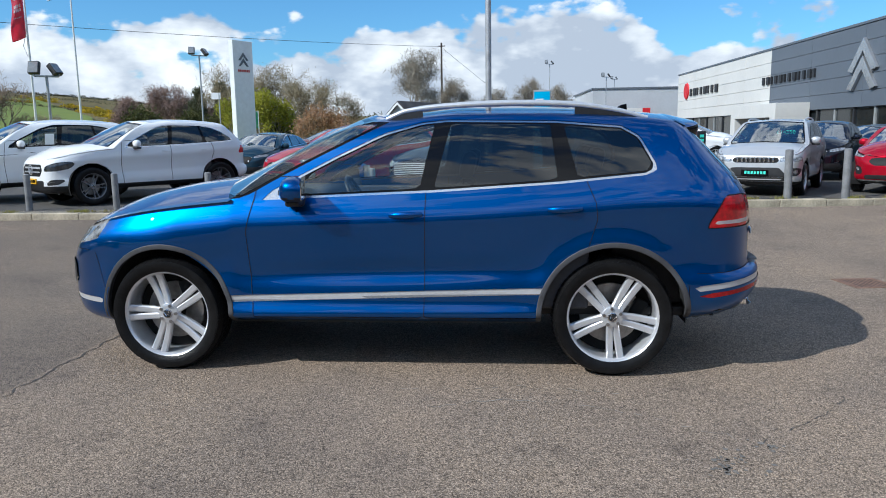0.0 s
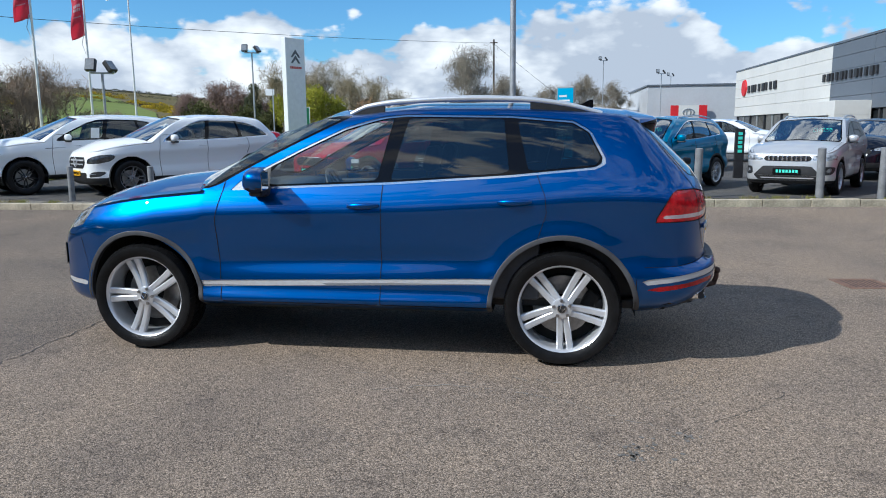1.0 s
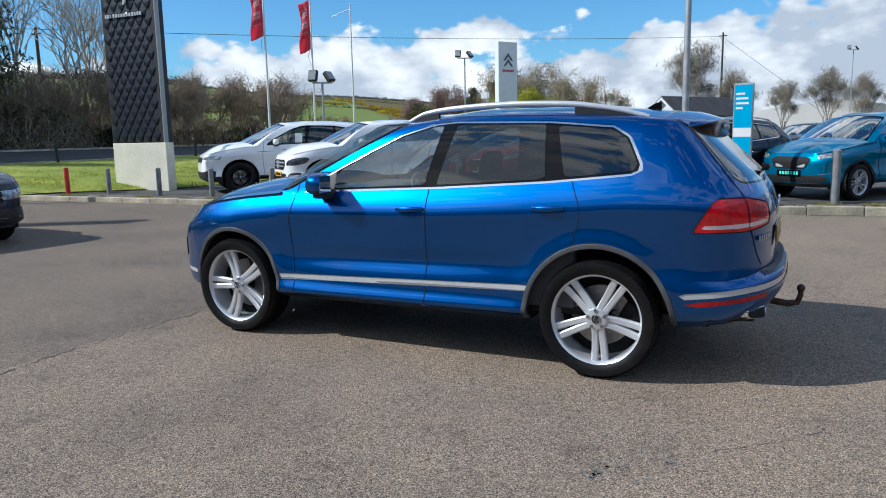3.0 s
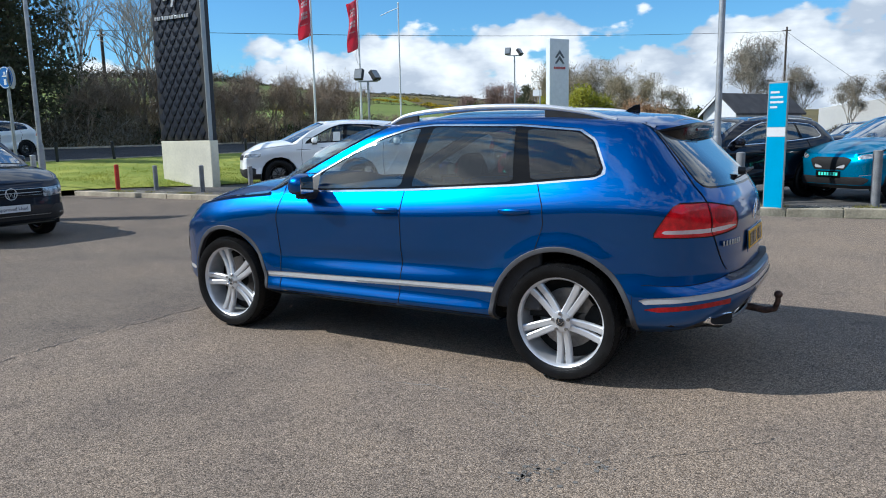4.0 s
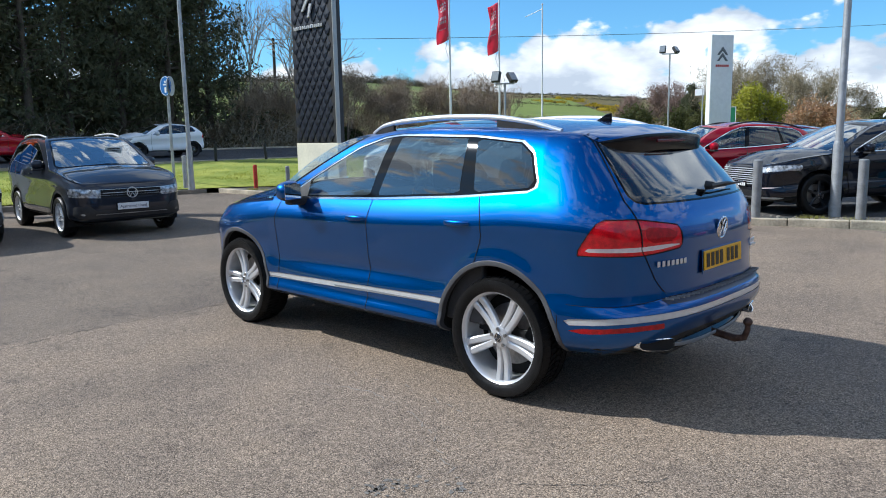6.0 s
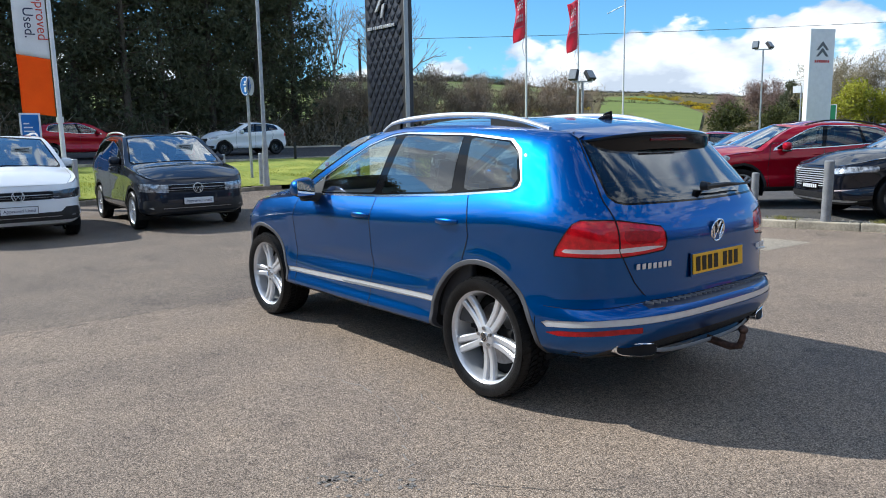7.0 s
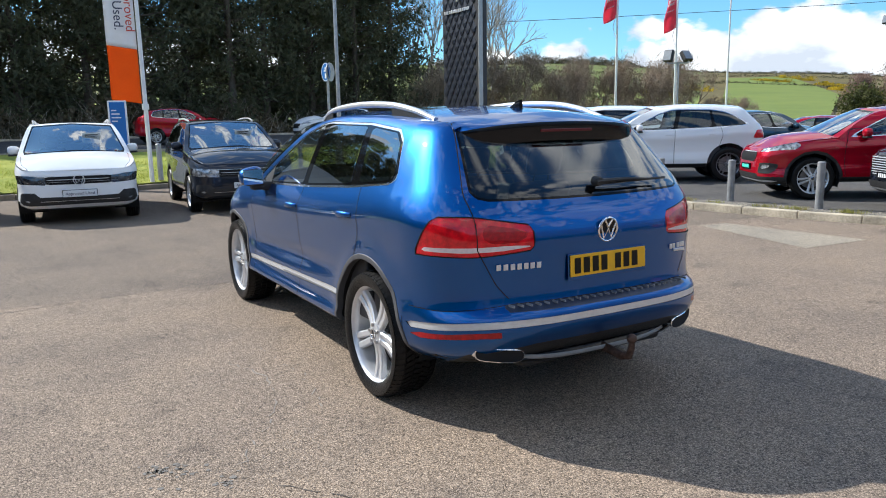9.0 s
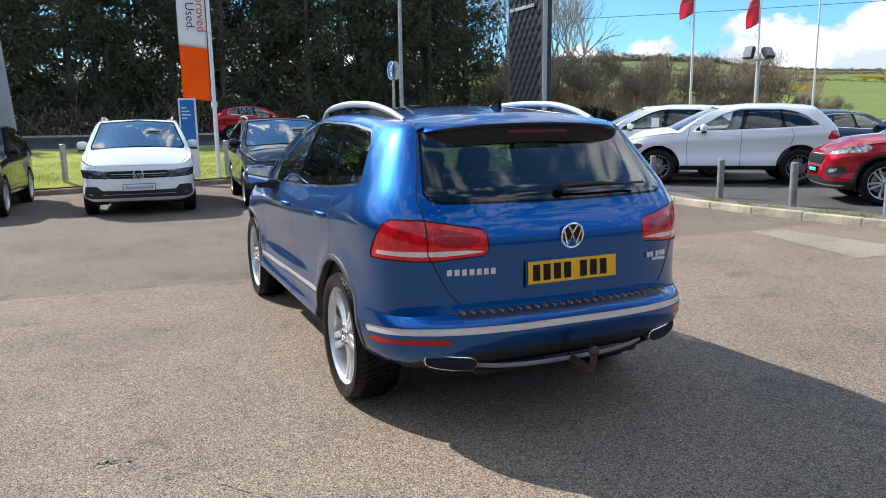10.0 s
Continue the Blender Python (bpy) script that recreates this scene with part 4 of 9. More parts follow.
    for t, mat, lab in (("lamp", RED_LENS, "red tail lamp"), ("lamp_bar", CLEAR_LENS, "pale lamp bar"), ("lamp_dark", RED_DARK, "darker red lamp chamber")):
        nm = {"lamp": "tail_lamp", "lamp_bar": "lamp_bar", "lamp_dark": "lamp_chamber"}[t]
        spec[t] = (nm, mat, 0.003, True, lab)
        spec[t + "_in"] = (nm, mat, 0.003, True, lab)
    emit_panels(sk, root, spec)
    # wheel arch mouldings that follow the body, and the wells behind them
    for cx in (FRONT_X, REAR_X):
        grow_r = 0.009 if cx > 0 else 0.0
        for s in (-1, 1):
            bm = bmesh.new()
            rings = []
            for a in np.linspace(math.radians(-1 if cx > 0 else -7), math.radians(185 if cx > 0 else 188), 60):
                c, d = math.cos(a), math.sin(a)
                r1, r0 = 0.470 + grow_r, 0.437 + grow_r
                z1 = max(HUB_Z + 0.005 + r1 * d, 0.30)
                y = body_y(cx + r1 * c, z1)
                yi = min(y, body_y(cx + (r1 - 0.012) * c, max(HUB_Z + 0.005 + (r1 - 0.012) * d, 0.30)))
                prof = ((r1, y - 0.006), (r1, y + 0.002), (r1 - 0.004, y + 0.006), (r0 + 0.004, yi + 0.007), (r0, yi + 0.003), (r0 + 0.002, yi - 0.035))
                rings.append([bm.verts.new((cx + r * c, s * yy, HUB_Z + 0.005 + r * d)) for r, yy in prof])
            for r, q in zip(rings, rings[1:]):
                for k in range(len(r) - 1):
                    bm.faces.new((r[k], r[k + 1], q[k + 1], q[k]))
            bmesh.ops.recalc_face_normals(bm, faces=bm.faces)
            part("arch_moulding", bm, ARCH_GREY, root, "dark grey plastic wheel arch moulding")
            bm = bmesh.new()
            r = 0.452 + grow_r
            arcs = [(r * math.cos(a), r * math.sin(a)) for a in np.linspace(math.radians(-6), math.radians(186), 30)]
            edge_y = lambda a, b: body_y(cx + a, HUB_Z + 0.005 + b, 0.025)
            for (a0, b0), (a1, b1) in zip(arcs, arcs[1:]):
                v = [bm.verts.new((cx + a, s * y, HUB_Z + 0.005 + b)) for a, b, y in ((a0, b0, edge_y(a0, b0)), (a1, b1, edge_y(a1, b1)), (a1, b1, 0.5), (a0, b0, 0.5))]
                bm.faces.new(v)
            bmesh.ops.remove_doubles(bm, verts=bm.verts, dist=1e-4)
            vs = [bm.verts.new((cx + a, s * 0.5, HUB_Z + 0.005 + b)) for a, b in arcs]
            bm.faces.new(vs)
            part("wheel_well", bm, WELL, root)
            make_wheel("wheel", DOUBLE, 0.377, 0.275, 0.291, root, (cx, s * TRACK, 0.377), s, turn=(31 if cx > 0 else -18) if s < 0 else 12, tread=True)
    cabin(root)
    # door handles
    for s in (-1, 1):
        for x0, z0 in ((0.055, 1.028), (1.04, 1.058)):
            bm = bmesh.new()
            pts = [(x0 + 0.205 * t, s * (0.958 + 0.030 * math.sin(math.pi * t) ** 0.5), z0 + 0.006 * t) for t in np.linspace(0, 1, 12)]
            add_tube(bm, pts, [0.008 + 0.011 * math.sin(math.pi * min(max(t, 0.04), 0.96)) ** 0.5 for t in np.linspace(0, 1, 12)], 8, flat=0.6)
            h = part("door_handle", bm, BLUE, root)
            # flat dark disc on the door, painted shade for the hollow behind the handle
            bm = bmesh.new()
            add_lathe(bm, [(0.001, 0), (0.03, 0.0), (0.034, 0.003)], 20, m=Matrix.Translation((x0 + 0.10, s * 0.9575, z0 - 0.012)) @ Matrix.Diagonal((1.7, 1, 0.9, 1)))
            part("handle_recess_shade", bm, GAP, h)
    # mirrors
    for s in (-1, 1):
        bm = bmesh.new()
        bmesh.ops.create_uvsphere(bm, u_segments=24, v_segments=16, radius=1.0)
        for v in bm.verts:
            x, y, z = v.co
            q = 2.8
            k = (abs(x) ** q + abs(y) ** q + abs(z) ** q) ** (-1 / q)
            v.co = Vector((x * k * 0.080 * (1 - 0.12 * z), y * k * 0.098, z * k * 0.078 * (1 - 0.18 * s * y)))
            v.co.x = min(v.co.x, 0.062)
            v.co = v.co + Vector((-0.53 + 0.15 * v.co.y * s, s * 1.045, 1.198))
        bmesh.ops.recalc_face_normals(bm, faces=bm.faces)
        bmf = bm.copy()
        flat = lambda f: f.normal.x > 0.8
        low_side = lambda f: f.calc_center_median().z < 1.150
        bmesh.ops.delete(bm, geom=[f for f in bm.faces if flat(f) or low_side(f)], context="FACES")
        bmesh.ops.delete(bmf, geom=[f for f in bmf.faces if not (flat(f) or low_side(f))], context="FACES")
        mir = part("mirror", bm, BLUE, root, "blue door mirror with a black base")
        part("mirror_frame", bmf, SATIN_BLACK, mir)
        bm = bmesh.new()
        add_box(bm, (-0.585, min(s * 0.92, s * 1.05), 1.092), (-0.49, max(s * 0.92, s * 1.05), 1.135), 0.018)
        add_box(bm, (-0.60, min(s * 0.88, s * 0.97), 1.085), (-0.49, max(s * 0.88, s * 0.97), 1.155), 0.016)
        part("mirror_base", bm, SATIN_BLACK, mir)
        bm = bmesh.new()
        add_box(bm, (-0.002, -0.080, -0.058), (0.002, 0.080, 0.058), 0.0, pose(-0.4665, s * 1.045, 1.198, 0, 0, -8.5 * s))
        part("mirror_glass", bm, material("mirror", (0.85, 0.87, 0.88), 0.02, 1.0), mir)
    # roof rails
    rz = spline([(0.0, 1.635), (0.12, 1.685), (0.4, 1.716), (0.8, 1.728), (1.15, 1.718), (1.45, 1.68), (1.68, 1.622)])
    for s in (-1, 1):
        bm = bmesh.new()
        xs = np.linspace(0.0, 1.68, 30)
        add_tube(bm, [(x, s * (0.60 + 0.045 * math.sin(math.pi * (x + 0.1) / 1.9)), float(rz(x)) - 0.012) for x in xs], [0.012 + 0.009 * math.sin(math.pi * min(max(t, 0.03), 0.97)) ** 0.4 for t in np.linspace(0, 1, 30)], 10, flat=1.1)
        rail = part("roof_rail", bm, SATIN, root, "satin silver roof rail")
        for x0, x1 in ((0.02, 0.24), (1.22, 1.62)):
            bm = bmesh.new()
            xs = np.linspace(x0, x1, 8)
            top = [(x, s * (0.602 + 0.045 * math.sin(math.pi * (x + 0.1) / 1.9)), float(rz(x)) - 0.022) for x in xs]
            for y_off in (-0.012, 0.012):
                vs = [bm.verts.new((x, y + y_off, z)) for x, y, z in top] + [bm.verts.new((x, y + y_off, 1.60)) for x, y, z in top[::-1]]
                bm.faces.new(vs)
            part("rail_foot", bm, SATIN_BLACK, rail)
    # roof spoiler with the high brake lamp
    bm = bmesh.new()
    rows = []

    def over_roof(x, y, lift):
        hit = whole.ray_cast(Vector((x, y, 3)), Vector((0, 0, -1)))[0]
        return hit.z + lift

    for y in np.linspace(-1, 1, 33):
        e = 1 - abs(y) ** 6
        w = 0.635 * y
        tip = 2.07 - 0.05 * abs(y) ** 2.5 - 0.13 * abs(y) ** 9
        k_ = 1 - 0.55 * abs(y) ** 9
        zt = 1.617 - 0.035 * abs(y) ** 2.2 - 0.03 * abs(y) ** 8
        rows.append([(1.80, w, over_roof(1.80, w, -0.006)), (1.85, w, over_roof(1.85, w, 0.004)), (1.92, w, over_roof(1.90, w, 0.001)), (tip - 0.03, w, zt - 0.012 * e - 0.003), (tip - 0.006, w, zt - 0.024 * k_ - 0.003),
                     (tip, w, zt - 0.048 * k_ - 0.004), (tip - 0.012, w, zt - 0.122 * k_ - 0.006), (tip - 0.05, w, zt - 0.131 * k_ - 0.006), (1.93, w, zt - 0.10 * k_ - 0.01), (1.85, w, zt - 0.055)])
    bmt = bmesh.new()
    for target, cols in ((bm, range(0, 5)), (bmt, range(4, 10))):
        vs = [[target.verts.new(r[j]) for j in cols] for r in rows]
        for r, q in zip(vs, vs[1:]):
            for j in range(len(r) - 1):
                target.faces.new((r[j], r[j + 1], q[j + 1], q[j]))
    for target in (bm, bmt):
        bmesh.ops.recalc_face_normals(target, faces=target.faces)
    sp = part("spoiler", bm, BLUE, root, "roof spoiler with a gloss black underside")
    part("spoiler_underside", bmt, material("spoiler black", (0.006, 0.006, 0.007), 0.16, spec=0.3), sp)
    bm = bmesh.new()
    add_box(bm, (2.050, -0.18, 1.535), (2.0715, 0.18, 1.552), 0.003)
    part("brake_lamp", bm, material("unlit brake lamp", (0.10, 0.004, 0.006), 0.2, coat=0.5), sp)
    # aerial
    bm = bmesh.new()
    add_prism(bm, [(1.50, 1.66), (1.65, 1.645), (1.645, 1.722), (1.605, 1.714), (1.55, 1.68)], -0.012, 0.012, "xz", 0.006)
    part("shark_fin_aerial", bm, GLOSS_BLACK, root)
    # rear wiper
    bm = bmesh.new()
    add_tube(bm, [(2.335, -0.02, 1.275), (2.345, 0.18, 1.282), (2.335, 0.36, 1.272)], [0.014, 0.009, 0.005], 6)
    add_tube(bm, [(2.335, -0.02, 1.262), (2.335, 0.2, 1.268), (2.315, 0.50, 1.270)], 0.007, 6)
    add_cyl(bm, (2.30, 0, 1.275), (2.345, 0, 1.275), 0.028, 0.022, 14)
    part("wiper", bm, SATIN_BLACK, root, "black rear wiper")
    # round badge
    bm = bmesh.new()
    m = pose(2.408, 0, 1.03, 0, 0, -90) @ pose(0, 0, 0, -6, 0, 0)
    ring = [m @ Vector((0.062 * math.cos(a), 0, 0.062 * math.sin(a))) for a in np.linspace(0, math.tau, 37)[:-1]]
    add_tube(bm, ring, 0.006, 8, closed=True, up=(1, 0, 0))
    for s in (-1, 1):
        add_tube(bm, [m @ Vector((s * 0.050, 0, 0.030)), m @ Vector((s * 0.024, 0, -0.046)), m @ Vector((0, 0, 0.006))], 0.0055, 6, up=(1, 0, 0))
        add_tube(bm, [m @ Vector((s * 0.026, 0, 0.052)), m @ Vector((0, 0, 0.012))], 0.0055, 6, up=(1, 0, 0))
    bd = part("badge", bm, CHROME, root, "round chrome badge")
    bm = bmesh.new()
    add_lathe(bm, [(0.001, -0.002), (0.06, -0.002)], 30, m=m)
    part("badge_field", bm, GLOSS_BLACK, bd)
    # number plate with plain bars for its characters
    mp = pose(2.418, 0, 0.862, 0, 0, 90) @ pose(0, 0, 0, -3, 0, 0)
    bm = bmesh.new()
    add_box(bm, (-0.27, 0.002, -0.075), (0.27, 0.008, 0.062), 0.003, mp)
    part("plate_recess", bm, BLUE, root)
    bm = bmesh.new()
    add_box(bm, (-0.26, -0.006, -0.0555), (0.26, 0.002, 0.0555), 0.003, mp)
    plate = part("number_plate", bm, PLATE_YELLOW, root, "yellow number plate with plain dark bars")
    for k, x in enumerate((-0.215, -0.155, -0.095, -0.035, 0.06, 0.12, 0.18)):
        bm = bmesh.new()
        add_box(bm, (x - 0.020, -0.0085, -0.040), (x + 0.020, -0.0055, 0.040), 0.0, mp)
        part("plate_bar", bm, GLOSS_BLACK, plate)
    # name letters as plain bars
    for y0, n_, z0, wd, ht in ((-0.66, 7, 0.872, 0.026, 0.030), (0.49, 2, 0.872, 0.018, 0.028), (0.56, 3, 0.872, 0.018, 0.028)):
        for k in range(n_):
            bm = bmesh.new()
            y = y0 + k * (wd + 0.009)
            xx = 2.407 - 0.09 * (abs(y) / 0.72) ** 3.2
            add_box(bm, (xx, y, z0), (xx + 0.006, y + wd, z0 + ht), 0.002)
            part("letter_bar", bm, SATIN, root)
    bm = bmesh.new()
    add_box(bm, (2.352, 0.535, 0.852), (2.374, 0.62, 0.866), 0.002)
    part("letter_bar", bm, SATIN, root)
    # step ribs, exhausts, tow bar
    for k in range(26):
        y = -0.60 + k * 0.048
        xx = 2.462 - 0.045 * (abs(y) / 0.6) ** 3
        bm = bmesh.new()
        add_box(bm, (xx - 0.055, y - 0.004, 0.690), (xx - 0.008, y + 0.004, 0.7015), 0.001)
        part("step_rib", bm, TRIM_MID, root)
    for s in (-1, 1):
        bm = bmesh.new()
        outer = [(0.122 * math.copysign(abs(math.cos(a)) ** 0.45, math.cos(a)), 0.036 * math.copysign(abs(math.sin(a)) ** 0.7, math.sin(a))) for a in np.linspace(0, math.tau, 33)[:-1]]
        skew = lambda a, b: (s * (0.645 + a), 0.443 + b + 0.10 * a)
        ring0 = [bm.verts.new((2.385 - 0.55 * max(0, a + 0.03), *skew(a, b))) for a, b in outer]
        ring1 = [bm.verts.new((2.388 - 0.55 * max(0, a + 0.03), *skew(a * 0.97, b * 0.88))) for a, b in outer]
        ring2 = [bm.verts.new((2.15, *skew(a * 0.95, b * 0.84))) for a, b in outer]
        ring3 = [bm.verts.new((2.08, *skew(a, b))) for a, b in outer]
        for r, q in ((ring3, ring0), (ring0, ring1), (ring1, ring2)):
            for k in range(32):
                bm.faces.new((r[k], r[(k + 1) % 32], q[(k + 1) % 32], q[k]))
        tip_ = part("exhaust_tip", bm, CHROME, root, "flat chrome exhaust tip")
        bm = bmesh.new()
        bm.faces.new([bm.verts.new((2.382 - 0.55 * max(0, a + 0.03), *skew(a * 0.965, b * 0.87))) for a, b in outer])
        part("exhaust_mouth", bm, GAP, tip_)
    bm = bmesh.new()
    pts = [(2.385 - 0.05 * (abs(y) / 0.5) ** 3, y, 0.385 + 0.02 * (abs(y) / 0.5) ** 3) for y in np.linspace(-0.5, 0.5, 15)]
    add_tube(bm, pts, 0.012, 8, flat=0.5)
    part("lower_trim", bm, TRIM_MID, root, "grey lower bumper trim")
    bm = bmesh.new()
    add_box(bm, (2.15, -0.50, 0.335), (2.33, 0.50, 0.40), 0.03)
    part("bumper_beam", bm, SATIN_BLACK, root)
    # dark lower valance round the exhaust tips, swept forward at its ends
    bm = bmesh.new()
    rings = []
    for y in np.linspace(-0.88, 0.88, 45):
        xo = 2.358 - 0.26 * (abs(y) / 0.88) ** 4
        lift = 0.045 * (abs(y) / 0.88) ** 3
        rings.append([bm.verts.new((xo + dx, y, z + lift)) for dx, z in ((-0.12, 0.365), (-0.03, 0.365), (0.004, 0.370), (0.012, 0.380), (0.010, 0.390), (-0.012, 0.408), (-0.03, 0.46), (-0.12, 0.46))])
    for r, q in zip(rings, rings[1:]):
        for k in range(8):
            bm.faces.new((r[k], r[(k + 1) % 8], q[(k + 1) % 8], q[k]))
    bm.faces.new(rings[0])
    bm.faces.new(rings[-1])
    bmesh.ops.recalc_face_normals(bm, faces=bm.faces)
    part("rear_valance", bm, GLOSS_BLACK, root, "dark lower rear valance")
    bm = bmesh.new()
    add_tube(bm, [(2.20, 0.03, 0.40), (2.38, 0.03, 0.375), (2.50, 0.03, 0.36), (2.555, 0.03, 0.375), (2.572, 0.03, 0.425), (2.572, 0.03, 0.45)], [0.026, 0.024, 0.023, 0.021, 0.018, 0.016], 10, up=(0, 1, 0))
    bmesh.ops.create_uvsphere(bm, u_segments=16, v_segments=10, radius=0.027, matrix=Matrix.Translation((2.572, 0.03, 0.472)))
    part("tow_bar", bm, RUST, root, "rusty black tow bar with a ball")
    return root


blue_car()


# ---- ground, kerbs, road and bank ----
ASPHALT = asphalt_material("worn tarmac", (0.525, 0.415, 0.315), (0.084, 0.066, 0.051))
ASPHALT_WEST = asphalt_material("darker yard tarmac", (0.40, 0.325, 0.255), (0.064, 0.052, 0.042))
ASPHALT_OLD = asphalt_material("parking tarmac", (0.20, 0.19, 0.175), (0.055, 0.053, 0.052))
ROAD = asphalt_material("road tarmac", (0.13, 0.13, 0.13), (0.05, 0.05, 0.052))
PATCH = asphalt_material("pale concrete patch", (0.50, 0.44, 0.345), (0.22, 0.19, 0.15))
GRASS = material("mown grass", (0.37, 0.38, 0.08), 0.95, color2=(0.19, 0.25, 0.045), scale=0.9, bump=1.0, bump_scale=55, spec=0.2)
FIELD = material("rough land", (0.10, 0.14, 0.03), 0.95, color2=(0.06, 0.075, 0.03), scale=0.03, bump=0.3, bump_scale=3, spec=0.2)
KERB = material("concrete kerb", (0.41, 0.355, 0.265), 0.9, vary=0.35, scale=3, bump=0.6, bump_scale=40, obj_random=0.12)
KERB_DARK = material("dark stained kerb", (0.24, 0.205, 0.16), 0.9, vary=0.4, scale=3, bump=0.6, bump_scale=40, obj_random=0.15)
GRAVEL = material("gravel strip", (0.30, 0.27, 0.22), 0.95, color2=(0.10, 0.09, 0.075), scale=22, bump=1.0, bump_scale=90)

# front line of the kerb before the parked cars
KERB_LINE = [(-16.4, 7.15), (-12.0, 7.40), (-7.0, 7.55), (-4.0, 7.60), (-2.0, 7.85), (0.0, 8.45), (1.5, 8.95), (3.0, 9.30), (6.0, 9.55), (9.0, 9.75), (34.0, 11.2)]
kerb_y = spline(KERB_LINE)
PLAT = 0.12


def bank_x(y):
    """Where the tarmac ends and the grass bank begins."""
    pts = [(-70, -1.0), (-12, -11.9), (-3.8, -14.1), (6.4, -16.9), (7.6, -16.5), (10.4, -13.3), (40, -15.5), (90, -30)]
    return float(np.interp(y, [p[0] for p in pts], [p[1] for p in pts]))


def bank_z(x, y):
    """Height of the grass bank, which climbs to the road."""
    d = bank_x(y) - x
    return 0.13 + 0.17 * min(1, d / 1.5) + 0.46 * min(1, max(0, d / 9.5)) if d > 0 else 0.12


def strip_mesh(name, rows, mat, label, category="", kind="structure"):
    bm = bmesh.new()
    vs = [[bm.verts.new(p) for p in r] for r in rows]
    for r, q in zip(vs, vs[1:]):
        for i in range(len(r) - 1):
            bm.faces.new((r[i], r[i + 1], q[i + 1], q[i]))
    ob = part(name, bm, mat)
    if ob.data.polygons[0].normal.z < 0:
        ob.data.flip_normals()
    return tagged(ob, label, category or name.replace("_", " "), "", kind)


ground = strip_mesh("ground", [[(x, y, -0.06) for x in (-2500, -300, 300, 2500)] for y in (-2500, -300, 300, 2500)], FIELD, "rough green land reaching to the horizon", "ground")
SEAM_X = -2.28
ys_yard = (-70, -40, -12, -3.8, 0, 4, 6.4)
strip_mesh("yard", [[(x, y, 0) for x in (SEAM_X, 0, 12, 70)] for y in ys_yard] + [[(SEAM_X, float(kerb_y(SEAM_X)) + 0.1, 0), (0, float(kerb_y(0)) + 0.1, 0), (12, float(kerb_y(12)) + 0.1, 0), (70, 11.3, 0)]],
           ASPHALT, "worn grey tarmac yard with pale chippings", "tarmac")
# everything west of the seam takes the darker tarmac
strip_mesh("west_yard", [[(bank_x(y) - 0.2, y, 0), (-8, y, 0), (SEAM_X, y, 0)] for y in ys_yard] + [[(bank_x(7.0) - 0.3, float(kerb_y(-16)) + 0.1, 0), (-8, float(kerb_y(-8)) + 0.1, 0), (SEAM_X, float(kerb_y(SEAM_X)) + 0.1, 0)]],
           ASPHALT_WEST, "darker tarmac beyond the seam", "tarmac")
xs = np.linspace(-16.6, 34, 60)
strip_mesh("parking_area", [[(max(x, bank_x(float(kerb_y(x)) + 0.28 + (45 - 7) * t ** 2) - 0.3), float(kerb_y(x)) + 0.28 + (130 - 7) * t ** 2, PLAT - 0.006) for t in np.linspace(0, 1, 14)] for x in xs],
           ASPHALT_OLD, "darker tarmac where cars are parked", "tarmac")
strip_mesh("gravel_edge", [[(x, float(kerb_y(x)) + 0.13, PLAT + 0.004), (x, float(kerb_y(x)) + 0.55 + 0.12 * math.sin(x * 1.7) + 0.06 * math.sin(x * 5.1), PLAT + 0.002)] for x in np.linspace(-16.2, -0.6, 90)],
           GRAVEL, "loose gravel along the kerb", "gravel")

# kerb stones, one by one
kerb = thing("kerb", None, "pale concrete kerb before the parked cars", "kerb", "", "structure")


def stone_mesh(name, length, mat, width=0.14, height=0.125):
    bm = bmesh.new()
    add_box(bm, (0.004, 0, -0.05), (length - 0.004, width, height), 0.016)
    me = bpy.data.meshes.new(name)
    bm.to_mesh(me)
    bm.free()
    me.materials.append(mat)
    return me


def lay_stones(parent, line, length, mat):
    me = stone_mesh("kerb_stone", length, mat)
    pts = [Vector(p) for p in line]
    seg, at = 0, pts[0].copy()
    while seg < len(pts) - 1:
        d = pts[seg + 1] - at
        if d.length < length * 0.5:
            seg += 1
            continue
        nxt = at + d.normalized() * length
        ob = new("kerb_stone", me)
        ob.parent = parent
        ob.matrix_local = Matrix.Translation((at.x, at.y, random.uniform(-0.008, 0.006))) @ Matrix.Rotation(math.atan2(d.y, d.x) + random.uniform(-0.008, 0.008), 4, "Z")
        at = nxt


lay_stones(kerb, [(x, float(kerb_y(x))) for x in np.linspace(-16.4, 33, 120)], 0.915, KERB)
kerb2 = thing("bank_kerb", None, "dark stained kerb along the grass bank", "kerb", "", "structure")
lay_stones(kerb2, [(bank_x(y), y) for y in np.linspace(6.9, -30, 60)], 0.915, KERB_DARK)

strip_mesh("grass_bank", [[(bank_x(y) - 0.13 - s, y, bank_z(bank_x(y) - 0.13 - s, y)) for s in np.linspace(0, 1, 10) ** 1.3 * (24.1 + bank_x(y))] for y in np.linspace(-50, 80, 66)], GRASS, "mown grass bank between the yard and the road", "grass")
strip_mesh("road", [[(x, y, z_) for x, z_ in ((-24.05, 0.76), (-28, 0.93), (-32.6, 1.10))] for y in np.linspace(-90, 130, 12)], ROAD, "dark tarmac road behind the grass bank", "road")
strip_mesh("roadside", [[(-32.6, y, 1.12), (-36, y, 1.2), (-45, y, 1.4), (-80, y, 0.9)] for y in np.linspace(-90, 130, 23)], FIELD, "rough verge under the trees beyond the road", "verge")
far_kerb = thing("road_kerb", None, "pale kerb along the road", "kerb", "", "structure")
